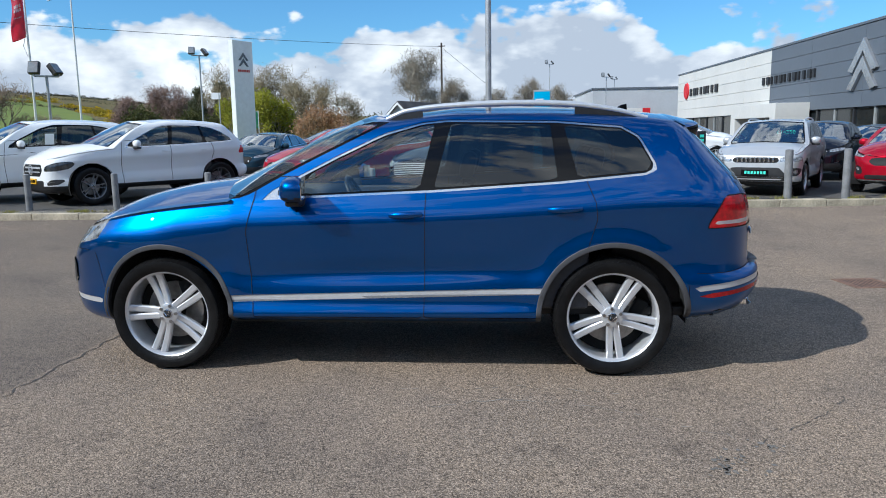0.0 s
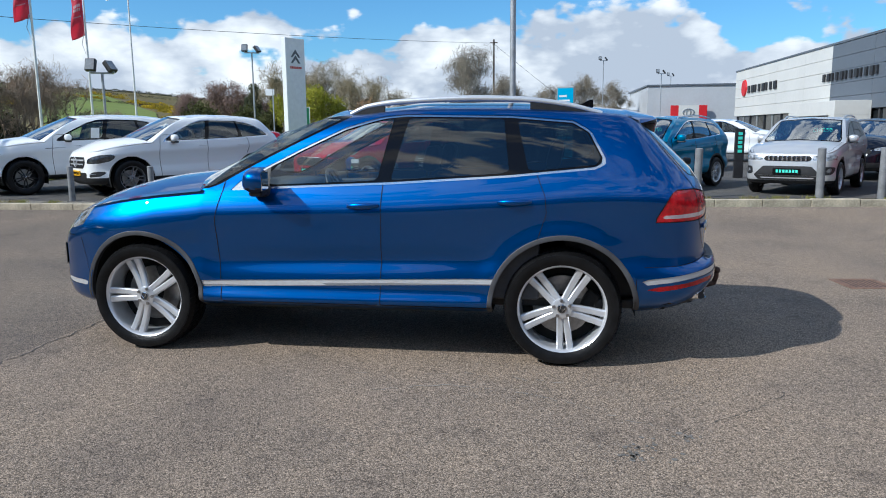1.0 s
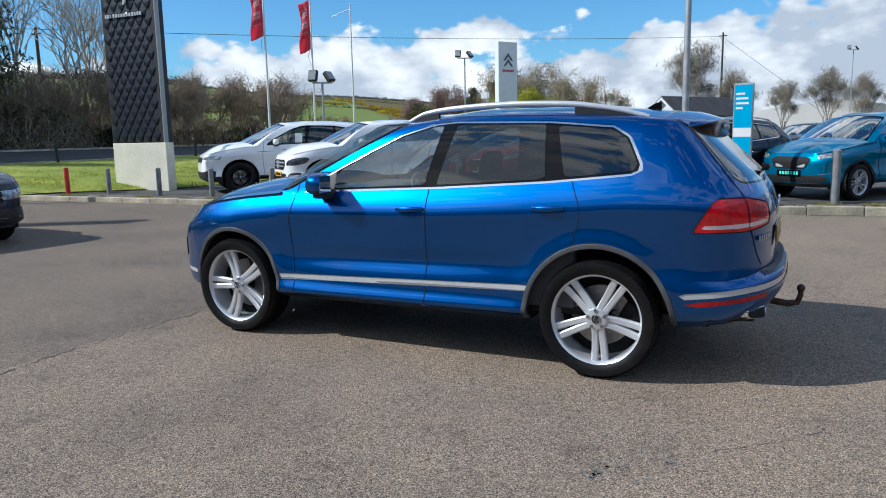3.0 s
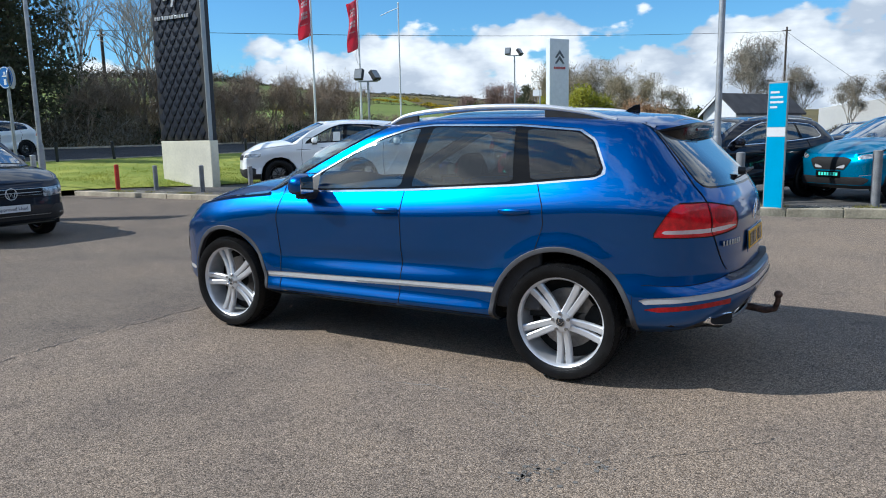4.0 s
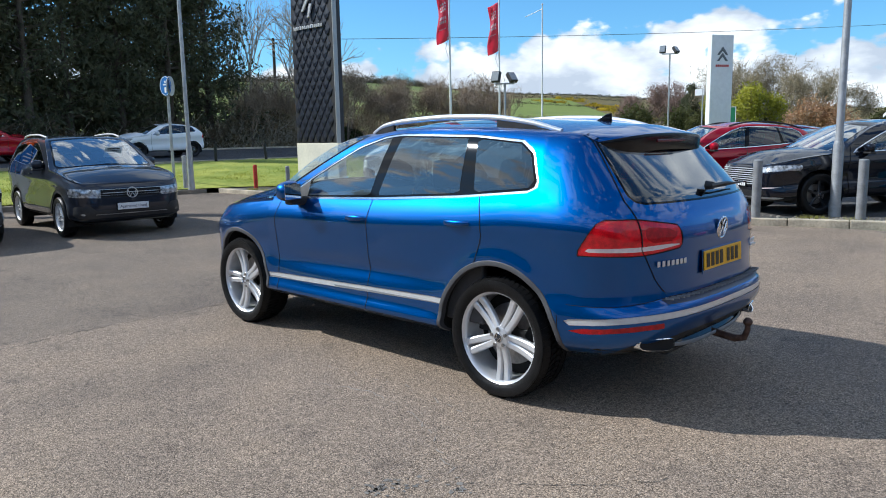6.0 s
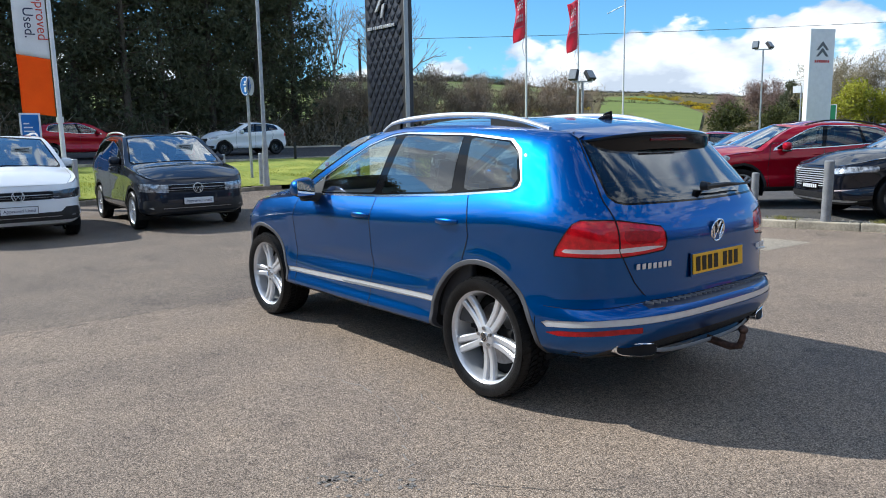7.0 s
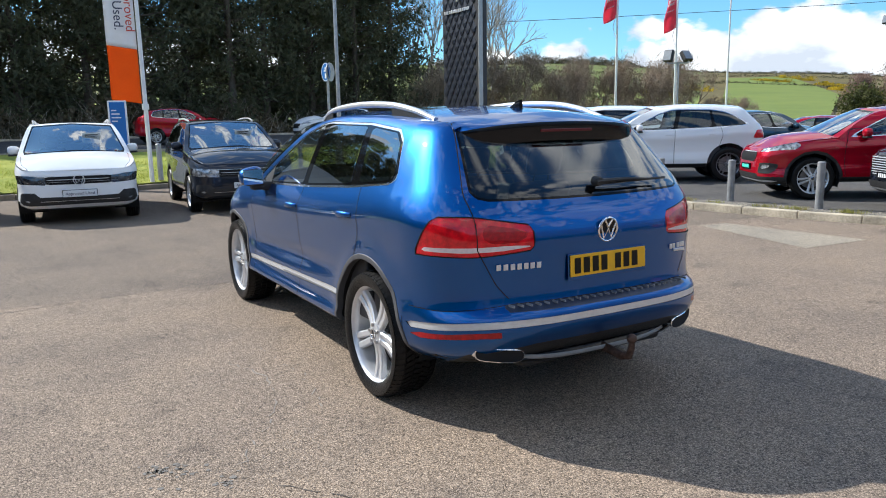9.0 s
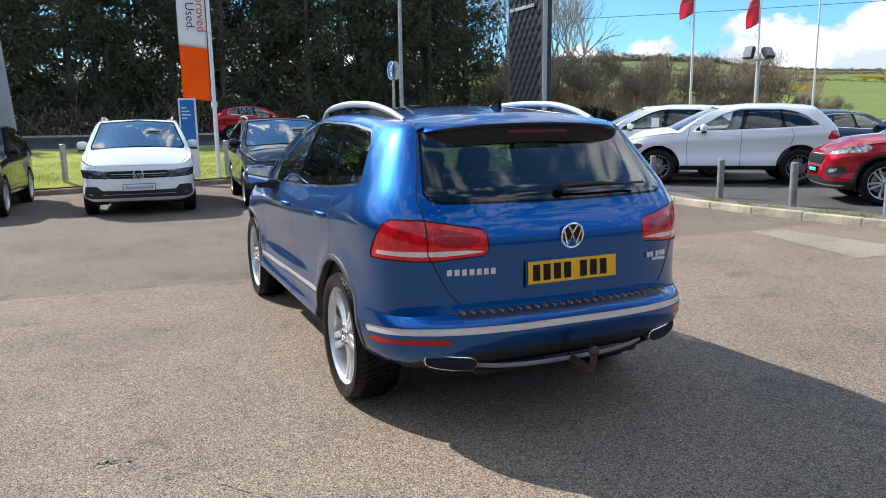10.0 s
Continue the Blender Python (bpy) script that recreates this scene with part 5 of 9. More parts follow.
for xx, zz in ((-24.05, 0.80), (-32.6, 1.19)):
    bm = bmesh.new()
    add_box(bm, (xx - 0.06, -90, zz - 0.3), (xx + 0.06, 130, zz), 0.02)
    part("kerb_line", bm, KERB, far_kerb)

# a pale repair in the tarmac, and a drain grate
strip_mesh("concrete_patch", [[(-2.17, 6.12, 0.004), (-0.12, 5.60, 0.004)], [(-2.12, 6.63, 0.004), (-0.05, 6.78, 0.004)]], PATCH, "pale concrete repair in the tarmac", "patch")
grate = thing("drain_grate", pose(4.33, 1.98, 0, 0, 0, 8), "rusty iron drain grate set in the tarmac", "drain", "", "structure")
RUSTY = material("rusty iron", (0.20, 0.115, 0.08), 0.85, 0.0, vary=0.5, scale=30)
bm = bmesh.new()
for a, b in (((-0.22, -0.22), (0.22, -0.18)), ((-0.22, 0.18), (0.22, 0.22)), ((-0.22, -0.18), (-0.18, 0.18)), ((0.18, -0.18), (0.22, 0.18))):
    add_box(bm, (*a, -0.02), (*b, 0.007), 0.002)
part("grate_frame", bm, RUSTY, grate)
for k in range(8):
    bm = bmesh.new()
    add_box(bm, (-0.165 + k * 0.045, -0.18, -0.02), (-0.147 + k * 0.045, 0.18, 0.006), 0.0)
    part("grate_bar", bm, RUSTY, grate)
# flat dark brown sheet under the bars in place of an open pit
bm = bmesh.new()
add_box(bm, (-0.18, -0.18, 0.001), (0.18, 0.18, 0.003))
part("grate_pit", bm, material("dark brown drain sheet", (0.055, 0.04, 0.032), 0.95, vary=0.3), grate)

# ---- bollards and posts ----
GALV = material("galvanised steel", (0.42, 0.43, 0.44), 0.5, 0.6, vary=0.2, scale=6, bump=0.1, bump_scale=60)
BOLLARD = material("grey bollard paint", (0.21, 0.215, 0.22), 0.6, vary=0.25, scale=5, bump=0.2, bump_scale=60)
RED_PAINT = material("red post paint", (0.50, 0.035, 0.02), 0.6, vary=0.2, scale=6)
WHITE_PAINT = material("white paint", (0.74, 0.75, 0.75), 0.45, vary=0.06, scale=3)
BLACK_PAINT = material("black paint", (0.02, 0.02, 0.022), 0.5, vary=0.3, scale=6)


def bollard(x, y, z, h, r, mat, label, lean=0.0, group="bollards along the kerb"):
    ob = thing("bollard", pose(x, y, z - 0.05, lean, 0, random.uniform(0, 90)), label, "bollard", group)
    bm = bmesh.new()
    add_cyl(bm, (0, 0, 0), (0, 0, h + 0.05), r, segs=20)
    part("post", bm, mat, ob)
    bm = bmesh.new()
    add_lathe(bm, [(r, h + 0.045), (r * 1.02, h + 0.05), (r * 0.8, h + 0.066), (0.001, h + 0.072)], 20, axis="Z")
    part("cap", bm, mat, ob)
    return ob


for x, y, h in ((-14.4, 8.35, 0.66), (-12.45, 8.30, 0.68), (-10.6, 8.25, 0.68), (-8.70, 8.25, 0.70), (-6.88, 8.25, 0.70), (-5.0, 8.28, 0.70), (-3.36, 8.28, 0.72), (-1.80, 8.45, 0.74)):
    bollard(x, y, PLAT, h, 0.062, BOLLARD, "short grey steel bollard behind the kerb", random.uniform(-1.5, 1.5))
for x, y in ((-0.57, 8.42), (0.90, 9.0), (3.02, 9.88), (4.12, 9.86), (6.43, 9.80), (7.62, 9.96), (9.4, 10.1), (11.0, 10.2)):
    bollard(x, y, PLAT, 0.97, 0.076, BOLLARD, "tall grey steel bollard behind the kerb", random.uniform(-1, 1))
bollard(-15.55, 7.95, 0.14, 0.68, 0.062, RED_PAINT, "short red bollard beside the grass", 0.0, "")
for x, y in ((-16.3, 4.86), (-14.9, -3.31), (-15.6, 0.68), (-16.6, 6.2)):
    bollard(x, y, 0.25, 0.9, 0.07, GALV, "short galvanised bollard on the grass")
for x, y in ((-23.4, 20.5), (-23.2, 23.0), (-23.4, 13.4), (-23.4, 11.0)):
    b = bollard(x, y, 0.6, 0.85, 0.06, BLACK_PAINT, "black and white road bollard", 6, "road bollards")


def lamp_post(x, y, z, h, name, label, heads, base_r=0.085, top_r=0.05, base_h=1.2):
    ob = thing(name, pose(x, y, z, 0, 0, -55 if heads else 0), label, "lamp post")
    bm = bmesh.new()
    add_lathe(bm, [(base_r * 1.15, 0.0), (base_r * 1.15, 0.25), (base_r, 0.27), (base_r, base_h), (base_r * 0.8, base_h + 0.08)], 20, axis="Z")
    part("base", bm, GALV, ob)
    bm = bmesh.new()
    add_cyl(bm, (0, 0, base_h), (0, 0, h), base_r * 0.72, top_r, 18)
    part("pole", bm, GALV, ob)
    if heads:
        bm = bmesh.new()
        add_box(bm, (-0.04, -heads, h - 0.05), (0.04, heads, h + 0.02), 0.01)
        part("arm", bm, GALV, ob)
        for s in (-1, 1):
            head = new("floodlight")
            head.parent = ob
            head.matrix_local = pose(0.05, s * heads * 1.0, h + 0.02, 0, -28 - 10 * s, (-25 if s < 0 else 45))
            bm = bmesh.new()
            add_box(bm, (-0.09, -0.20, 0.03), (0.11, 0.20, 0.52), 0.03)
            part("housing", bm, BLACK_PAINT, head)
            bm = bmesh.new()
            add_box(bm, (0.108, -0.17, 0.07), (0.118, 0.17, 0.48), 0.004)
            part("lens", bm, material("flood lens", (0.26, 0.28, 0.30), 0.15, vary=0.15, scale=9, coat=0.5), head)
            bm = bmesh.new()
            add_box(bm, (-0.02, -0.03, -0.04), (0.03, 0.03, 0.06), 0.005)
            part("bracket", bm, GALV, head)
    return ob


lamp_post(0.42, 9.32, PLAT, 8.5, "lamp_post", "tall galvanised lamp post with a thick base beside the kerb", 0)
near_post = lamp_post(-15.85, 6.0, 0.18, 5.7, "lamp_post", "galvanised lamp post with a cross arm on the grass edge", 0.0)
bm = bmesh.new()
add_box(bm, (-0.04, -0.62, 5.64), (0.04, 0.62, 5.72), 0.015)
part("arm", bm, GALV, near_post)
lamp_post(-16.65, 21.48, PLAT, 3.75, "floodlight_post", "grey post with two black floodlights", 0.42, 0.07, 0.05, 0.5)
lamp_post(-19.6, 42.7, PLAT, 6.7, "floodlight_post", "far grey post with two floodlights", 0.5, 0.08, 0.05, 0.8)
for x, y, h in ((6.6, 98, 10.5), (13.5, 92, 8.2), (18.2, 118, 9.6), (10.2, 125, 7.2)):
    lamp_post(x, y, PLAT, h, "floodlight_post", "distant grey post with two floodlights", 0.6, 0.09, 0.05, 1)

# round blue sign
sign = thing("round_sign", pose(-18.05, 6.55, 0.38), "round blue cycle and foot path sign on a grey post", "road sign")
bm = bmesh.new()
add_cyl(bm, (0, 0, -0.3), (0, 0, 3.2), 0.045, segs=14)
part("post", bm, GALV, sign)
BLUE_SIGN = material("blue sign sheeting", (0.005, 0.14, 0.46), 0.5, vary=0.06, scale=5)
for k, yaw in enumerate((6, -48)):
    face = new("disc")
    face.parent = sign
    face.matrix_local = pose(0, 0, 2.92, 0, 0, yaw) @ Matrix.Translation((0, -0.06 if k == 0 else 0.10, 0))
    bm = bmesh.new()
    add_lathe(bm, [(0.001, -0.012), (0.30, -0.012), (0.305, 0.0), (0.30, 0.012), (0.001, 0.012)], 36)
    part("sign_plate", bm, BLUE_SIGN if k == 0 else GALV, face)
    if k == 0:
        bm = bmesh.new()
        add_lathe(bm, [(0.272, -0.0145), (0.29, -0.0145), (0.29, -0.012), (0.272, -0.012)], 36, closed=True)
        part("sign_border", bm, WHITE_PAINT, face)
        bm = bmesh.new()
        add_box(bm, (-0.05, -0.015, -0.20), (0.05, -0.0125, -0.04), 0)
        add_box(bm, (-0.11, -0.015, 0.02), (0.11, -0.0125, 0.06), 0)
        add_box(bm, (-0.04, -0.015, 0.08), (0.04, -0.0125, 0.16), 0)
        part("sign_symbol", bm, WHITE_PAINT, face)


# ---- totems, flags and boards ----
DARK_PANEL = material("dark quilted panel", (0.011, 0.014, 0.023), 0.34, vary=0.2, scale=10, spec=0.5)
CREAM = material("cream render", (0.74, 0.70, 0.56), 0.8, vary=0.10, scale=1.5, bump=0.2, bump_scale=50)
LIGHT_METAL = material("pale metal edge", (0.36, 0.37, 0.36), 0.4, 0.3, vary=0.08, scale=4)
TEAL = material("bright blue board", (0.0, 0.35, 0.62), 0.4, vary=0.05, scale=4)
FLAG_RED = foliage("red flag cloth", (0.86, 0.18, 0.25), (0.78, 0.13, 0.20), 4, 0.66)
FLAG_ORANGE = foliage("orange flag cloth", (0.85, 0.17, 0.01), (0.80, 0.15, 0.01), 3, 0.4)
FLAG_WHITE = foliage("white flag cloth", (0.74, 0.75, 0.78), (0.68, 0.69, 0.72), 3, 0.4)
INK = material("dark lettering", (0.02, 0.03, 0.08), 0.6)


def text_mesh(name, text, size, mat, parent, m, label=""):
    cu = bpy.data.curves.new(name, "FONT")
    cu.body, cu.size, cu.extrude, cu.align_x = text, size, 0.0015, "CENTER"
    tmp = new(name, cu)
    dg = bpy.context.evaluated_depsgraph_get()
    me = bpy.data.meshes.new_from_object(tmp.evaluated_get(dg))
    bpy.data.objects.remove(tmp)
    me.materials.clear()
    me.materials.append(mat)
    ob = new(name, me)
    ob.parent = parent
    ob.matrix_local = m
    if label:
        ob["label"] = label
    return ob


# dark quilted totem on a cream plinth; its front face looks along local -y
tot = thing("totem_sign", pose(-15.56, 9.55, PLAT, 0, 0, 1.5), "tall dark quilted sign totem on a cream plinth beside the grass", "sign")
W_T, D_T, Z0, Z1 = 2.03, 0.28, 1.36, 7.6
bm = bmesh.new()
add_box(bm, (-0.02, 0.0, -0.05), (W_T + 0.02, D_T + 0.02, Z0 - 0.02), 0.02)
part("plinth", bm, CREAM, tot)
bm = bmesh.new()
add_box(bm, (0.03, 0.05, Z0 - 0.02), (W_T - 0.04, D_T - 0.05, Z1), 0.01)
add_box(bm, (W_T - 0.06, 0.135, Z0 - 0.02), (W_T + 0.005, D_T, Z1), 0.01)
part("core", bm, BLACK_PAINT, tot)
bm = bmesh.new()
add_box(bm, (W_T - 0.03, -0.015, Z0 - 0.02), (W_T + 0.015, 0.13, Z1), 0.012)
part("edge_strip", bm, LIGHT_METAL, tot)
# quilted scales as raised pieces
bm = bmesh.new()
ring = [bm.verts.new(p) for p in ((0.0, 0.0, 0.210), (0.150, -0.010, 0.0), (0.06, -0.028, -0.165), (0.0, -0.032, -0.200), (-0.06, -0.028, -0.165), (-0.150, -0.010, 0.0))]
back = [bm.verts.new((v.co.x, 0.004, v.co.z)) for v in ring]
peak = bm.verts.new((0.0, -0.040, -0.08))
for k in range(6):
    bm.faces.new((ring[k], ring[(k + 1) % 6], peak))
    bm.faces.new((ring[k], back[k], back[(k + 1) % 6], ring[(k + 1) % 6]))
bmesh.ops.recalc_face_normals(bm, faces=bm.faces)
scale_me = bpy.data.meshes.new("quilt_piece")
bm.to_mesh(scale_me)
bm.free()
scale_me.materials.append(DARK_PANEL)
bm = bmesh.new()
add_box(bm, (0.0, 0.006, Z0), (W_T - 0.05, 0.05, Z1), 0.0)
front = part("front_panel", bm, BLACK_PAINT, tot)
row = 0
z = Z0 + 0.225
while z < Z1 - 0.2:
    x = 0.158 if row % 2 == 0 else 0.316
    while x < W_T - 0.2:
        q = new("quilt_piece", scale_me)
        q.parent = front
        q.matrix_local = Matrix.Translation((x, 0.006, z))
        x += 0.316
    z += 0.225
    row += 1
for k in range(14):
    bm = bmesh.new()
    wd = 0.066 if k not in (2,) else 0.03
    add_box(bm, (0.20 + k * 0.102, -0.075, 4.80), (0.20 + k * 0.102 + wd, -0.045, 4.895), 0.004)
    part("letter_bar", bm, SATIN, tot)
bm = bmesh.new()
for poly in ([(0.62, 5.32), (0.72, 5.32), (1.02, 5.68), (0.92, 5.72)], [(0.92, 5.12), (1.0, 5.12), (1.16, 5.52), (1.02, 5.50)]):
    add_prism(bm, poly, -0.09, -0.04, "xz", 0.006)
part("emblem", bm, SATIN, tot)

# white totem far off
wt = thing("totem_sign", pose(-20.5, 50.8, PLAT, 0, 0, 62), "tall white sign totem with a grey emblem", "sign")
bm = bmesh.new()
add_box(bm, (0, -0.25, 0), (2.0, 0.25, 8.7), 0.04)
part("body", bm, WHITE_PAINT, wt)
bm = bmesh.new()
for z in (7.2, 6.75):
    add_prism(bm, [(0.5, z), (1.0, z + 0.62), (1.5, z), (1.32, z), (1.0, z + 0.36), (0.68, z)], -0.30, -0.251, "xz", 0.01)
part("emblem", bm, material("grey emblem", (0.12, 0.125, 0.13), 0.4, 0.5), wt)
for k in range(7):
    bm = bmesh.new()
    add_box(bm, (0.42 + k * 0.175, -0.27, 6.32), (0.42 + k * 0.175 + 0.125, -0.251, 6.50), 0)
    part("letter_bar", bm, RED_PAINT, wt)

# bright blue board with pale bars of writing
tb = thing("board_sign", pose(1.29, 9.05, PLAT - 0.02, 0, 0, -12), "bright blue and white notice board standing on the kerb", "sign")
bm = bmesh.new()
add_box(bm, (0, 0, 0.0), (0.345, 0.05, 2.22), 0.012)
part("frame", bm, LIGHT_METAL, tb)
bm = bmesh.new()
add_box(bm, (0.02, -0.006, 0.03), (0.325, 0.004, 1.27), 0.0)
part("lower_panel", bm, TEAL, tb)
bm = bmesh.new()
add_box(bm, (0.02, -0.006, 1.275), (0.325, 0.004, 1.435), 0.0)
part("white_band", bm, WHITE_PAINT, tb)
bm = bmesh.new()
add_box(bm, (0.02, -0.006, 1.44), (0.325, 0.004, 2.19), 0.0)
up = part("upper_panel", bm, TEAL, tb)
for k, wdt in enumerate((0.15, 0.21, 0.22, 0.12)):
    bm = bmesh.new()
    add_box(bm, (0.05, -0.009, 2.02 - k * 0.085), (0.05 + wdt, -0.006, 2.055 - k * 0.085), 0)
    part("writing_bar", bm, WHITE_PAINT, up)

bb = thing("board_sign", pose(-15.12, -0.53, 0.2, 0, 0, 78), "blue and white notice board on the grass", "sign")
bm = bmesh.new()
add_box(bm, (0, 0, 0), (0.44, 0.10, 2.08), 0.01)
part("frame", bm, WHITE_PAINT, bb)
bm = bmesh.new()
add_box(bm, (0.04, -0.006, 0.85), (0.40, 0.002, 2.04), 0)
pnl = part("blue_panel", bm, BLUE_SIGN, bb)
for k, wdt in enumerate((0.12, 0.19, 0.22, 0.13)):
    bm = bmesh.new()
    add_box(bm, (0.08, -0.009, 1.82 - k * 0.09), (0.08 + wdt, -0.006, 1.85 - k * 0.09), 0)
    part("writing_bar", bm, WHITE_PAINT, pnl)


def flag_cloth(name, w, z0, z1, mat, parent, m, wave=0.10, slant=0.0, nz=26, nx=8, two=True):
    bm = bmesh.new()
    vs = []
    for j in range(nz + 1):
        t = j / nz
        z = z0 + (z1 - z0) * t
        r = []
        for i in range(nx + 1):
            s = i / nx
            y = wave * s * math.sin(5.0 * s + 3.1 * t + z) + 0.5 * wave * s * math.sin(9 * t + 2 * s)
            r.append(bm.verts.new((-s * w * (0.94 + 0.5 * wave * math.sin(6 * t + 1)), y, z - slant * s)))
        vs.append(r)
    for r, q in zip(vs, vs[1:]):
        for i in range(nx):
            bm.faces.new((r[i], r[i + 1], q[i + 1], q[i]))
    ob = part(name, bm, mat, parent)
    ob.matrix_local = m
    sol = ob.modifiers.new("thickness", "SOLIDIFY")
    sol.thickness = 0.004
    return ob


def flagpole(x, y, z, h, label, cloth=None, lean=(0, 0), r=0.055):
    ob = thing("flagpole", pose(x, y, z, lean[0], lean[1], 0), label, "flagpole")
    bm = bmesh.new()
    add_cyl(bm, (0, 0, 0), (0, 0, h), r, r * 0.6, 16)
    bmesh.ops.create_uvsphere(bm, u_segments=10, v_segments=8, radius=r, matrix=Matrix.Translation((0, 0, h + 0.03)))
    part("pole", bm, WHITE_PAINT, ob)
    if cloth:
        z0, z1, yaw = cloth
        f = flag_cloth("flag", 0.50, z0, z1, FLAG_RED, ob, pose(-0.06, 0, 0, 0, 0, yaw), 0.13, 0.22)
        for row, (drop_, cells, high) in enumerate(((0.42, 3, 0.085), (0.55, 4, 0.085), (0.68, 3, 0.085), (1.02, 4, 0.12), (1.18, 4, 0.12), (1.42, 5, 0.04))):
            for c_ in range(cells):
                t_ = 1 - drop_ / (z1 - z0)
                s_ = 0.22 + 0.6 * c_ / cells
                zz = z0 + (z1 - z0) * t_ - 0.22 * s_
                bm = bmesh.new()
                vs = []
                for ds, dz in ((0, 0), (0.40 / cells, 0), (0.40 / cells, high), (0, high)):
                    q = s_ + ds
                    tt = t_ + dz / (z1 - z0)
                    yy = 0.13 * q * math.sin(5.0 * q + 3.1 * tt + z0 + (z1 - z0) * tt) + 0.065 * q * math.sin(9 * tt + 2 * q)
                    vs.append((-q * 0.50 * (0.94 + 0.065 * math.sin(6 * tt + 1)), yy, zz + dz))
                for off in (-0.009, 0.009):
                    bm.faces.new([bm.verts.new((x_, y_ + off, z_)) for x_, y_, z_ in vs])
                part("writing_bar", bm, FLAG_WHITE, f)
        bm = bmesh.new()
        add_tube(bm, [(-0.05, -0.05, z0 + 0.1), (-0.16, -0.08, z0 - 0.35), (-0.04, -0.06, z0 - 0.75)], 0.012, 5)
        part("rope", bm, FLAG_WHITE, ob)
    return ob


flagpole(-17.45, 18.8, PLAT, 7.65, "white flagpole with a drooping red banner", (5.50, 7.42, 35))
flagpole(-18.5, 23.35, PLAT, 7.85, "white flagpole with a drooping red banner", (5.45, 7.68, 25))
fp = flagpole(-19.1, 27.6, PLAT, 8.1, "bare white flagpole with a short arm")
bm = bmesh.new()
add_tube(bm, [(0, 0, 7.90), (-0.58, 0.1, 7.80), (-1.2, 0.1, 7.64)], 0.018, 6)
part("banner_arm", bm, GALV, fp)

au = thing("flagpole", pose(-15.5, 0.44, 0.16, 0, -2.0, 0), "white flagpole with an orange and white upright banner", "flagpole")
bm = bmesh.new()
add_cyl(bm, (0, 0, 0), (0, 0, 6.4), 0.06, 0.045, 16)
add_cyl(bm, (0, 0, 1.9), (0, 0, 2.05), 0.085, segs=16)
part("pole", bm, WHITE_PAINT, au)
mflag = pose(-0.01, -0.08, 0, 0, 0, 82)
flag_cloth("banner_orange", 0.76, 2.06, 3.44, FLAG_ORANGE, au, mflag, 0.012, -0.10)
flag_cloth("banner_white", 0.76, 3.442, 6.5, FLAG_WHITE, au, mflag, 0.012, -0.10)
for word, off, mt, zz in (("Approved", -0.22, material("red lettering", (0.5, 0.05, 0.03), 0.6), 4.52), ("Used.", -0.49, INK, 4.28)):
    m = pose(-0.01, -0.08, 0, 0, 0, 82) @ pose(off, -0.05, zz, 90, 0, 0) @ pose(0, 0, 0, 0, 0, -90)
    text_mesh("lettering", word, 0.32, mt, au, m)

# pale leaning panel by the yard's edge
lp = thing("sign_panel", pose(-12.6, -4.85, 0.0, 0, 0, 0), "tall pale metal sign panel leaning beside parked cars", "sign")
bm = bmesh.new()
add_prism(bm, [(-0.9, 0.0), (0.95, 0.0), (0.72, 3.55), (-0.6, 3.55)], -0.06, 0.06, "yz", 0.01)
part("panel", bm, LIGHT_METAL, lp)
for k in range(12):
    bm = bmesh.new()
    t = k / 12
    add_box(bm, (0.06, 0.82 - 0.2 * t, 0.25 + t * 2.9), (0.075, 0.85 - 0.2 * t, 0.29 + t * 2.9), 0.004)
    part("bolt", bm, STEEL, lp)

# telegraph poles and their wire
WOOD_POLE = material("tarred timber pole", (0.06, 0.045, 0.035), 0.9, vary=0.4, scale=3, bump=0.4, bump_scale=30)
for x, y, h in ((-8.3, 98.0, 13.6), (-49.0, 31.0, 9.7)):
    tp = thing("telegraph_pole", pose(x, y, 0.2), "dark timber telegraph pole", "pole")
    bm = bmesh.new()
    add_cyl(bm, (0, 0, 0), (0, 0, h), 0.16, 0.11, 12)
    part("pole", bm, WOOD_POLE, tp)
    bm = bmesh.new()
    add_box(bm, (-0.5, -0.05, h - 0.5), (0.5, 0.05, h - 0.38), 0.01)
    part("cross_arm", bm, WOOD_POLE, tp)
wire = thing("overhead_wire", None, "thin black overhead wire between poles", "cable")


def sagging(a, b, sag, r=0.022):
    a, b = Vector(a), Vector(b)
    bm = bmesh.new()
    add_tube(bm, [a.lerp(b, t) - Vector((0, 0, 4 * sag * t * (1 - t))) for t in np.linspace(0, 1, 17)], r, 5)
    return part("wire", bm, BLACK_PAINT, wire)


sagging((-8.3, 98, 13.3), (-49, 31, 9.8), 0.5)
sagging((-49, 31, 9.8), (-75, -18, 10.5), 0.8)
sagging((-8.3, 98, 13.2), (4.5, 112, 3.5), 0.1)


# ---- the other parked cars ----
WHITE_CAR = car_paint("white car paint", (0.86, 0.87, 0.87), 0.0, 0.35)
GREY_CAR = car_paint("dark grey metallic paint", (0.022, 0.027, 0.040), 0.6, 0.33)
RED_CAR = car_paint("red car paint", (0.40, 0.004, 0.018), 0.35, 0.33)
BLACK_CAR = car_paint("black blue car paint", (0.010, 0.012, 0.02), 0.4, 0.3)
TEAL_CAR = car_paint("bright blue metallic paint", (0.0, 0.20, 0.37), 0.6, 0.32)
SILVER_CAR = car_paint("silver metallic paint", (0.62, 0.63, 0.64), 0.5, 0.35)
MAROON_CAR = car_paint("maroon metallic paint", (0.14, 0.008, 0.015), 0.5, 0.33)
SLATE_CAR = car_paint("slate blue metallic paint", (0.02, 0.055, 0.085), 0.5, 0.33)
PAPER = material("white paper sheet", (0.70, 0.74, 0.74), 0.7, vary=0.05, scale=20)
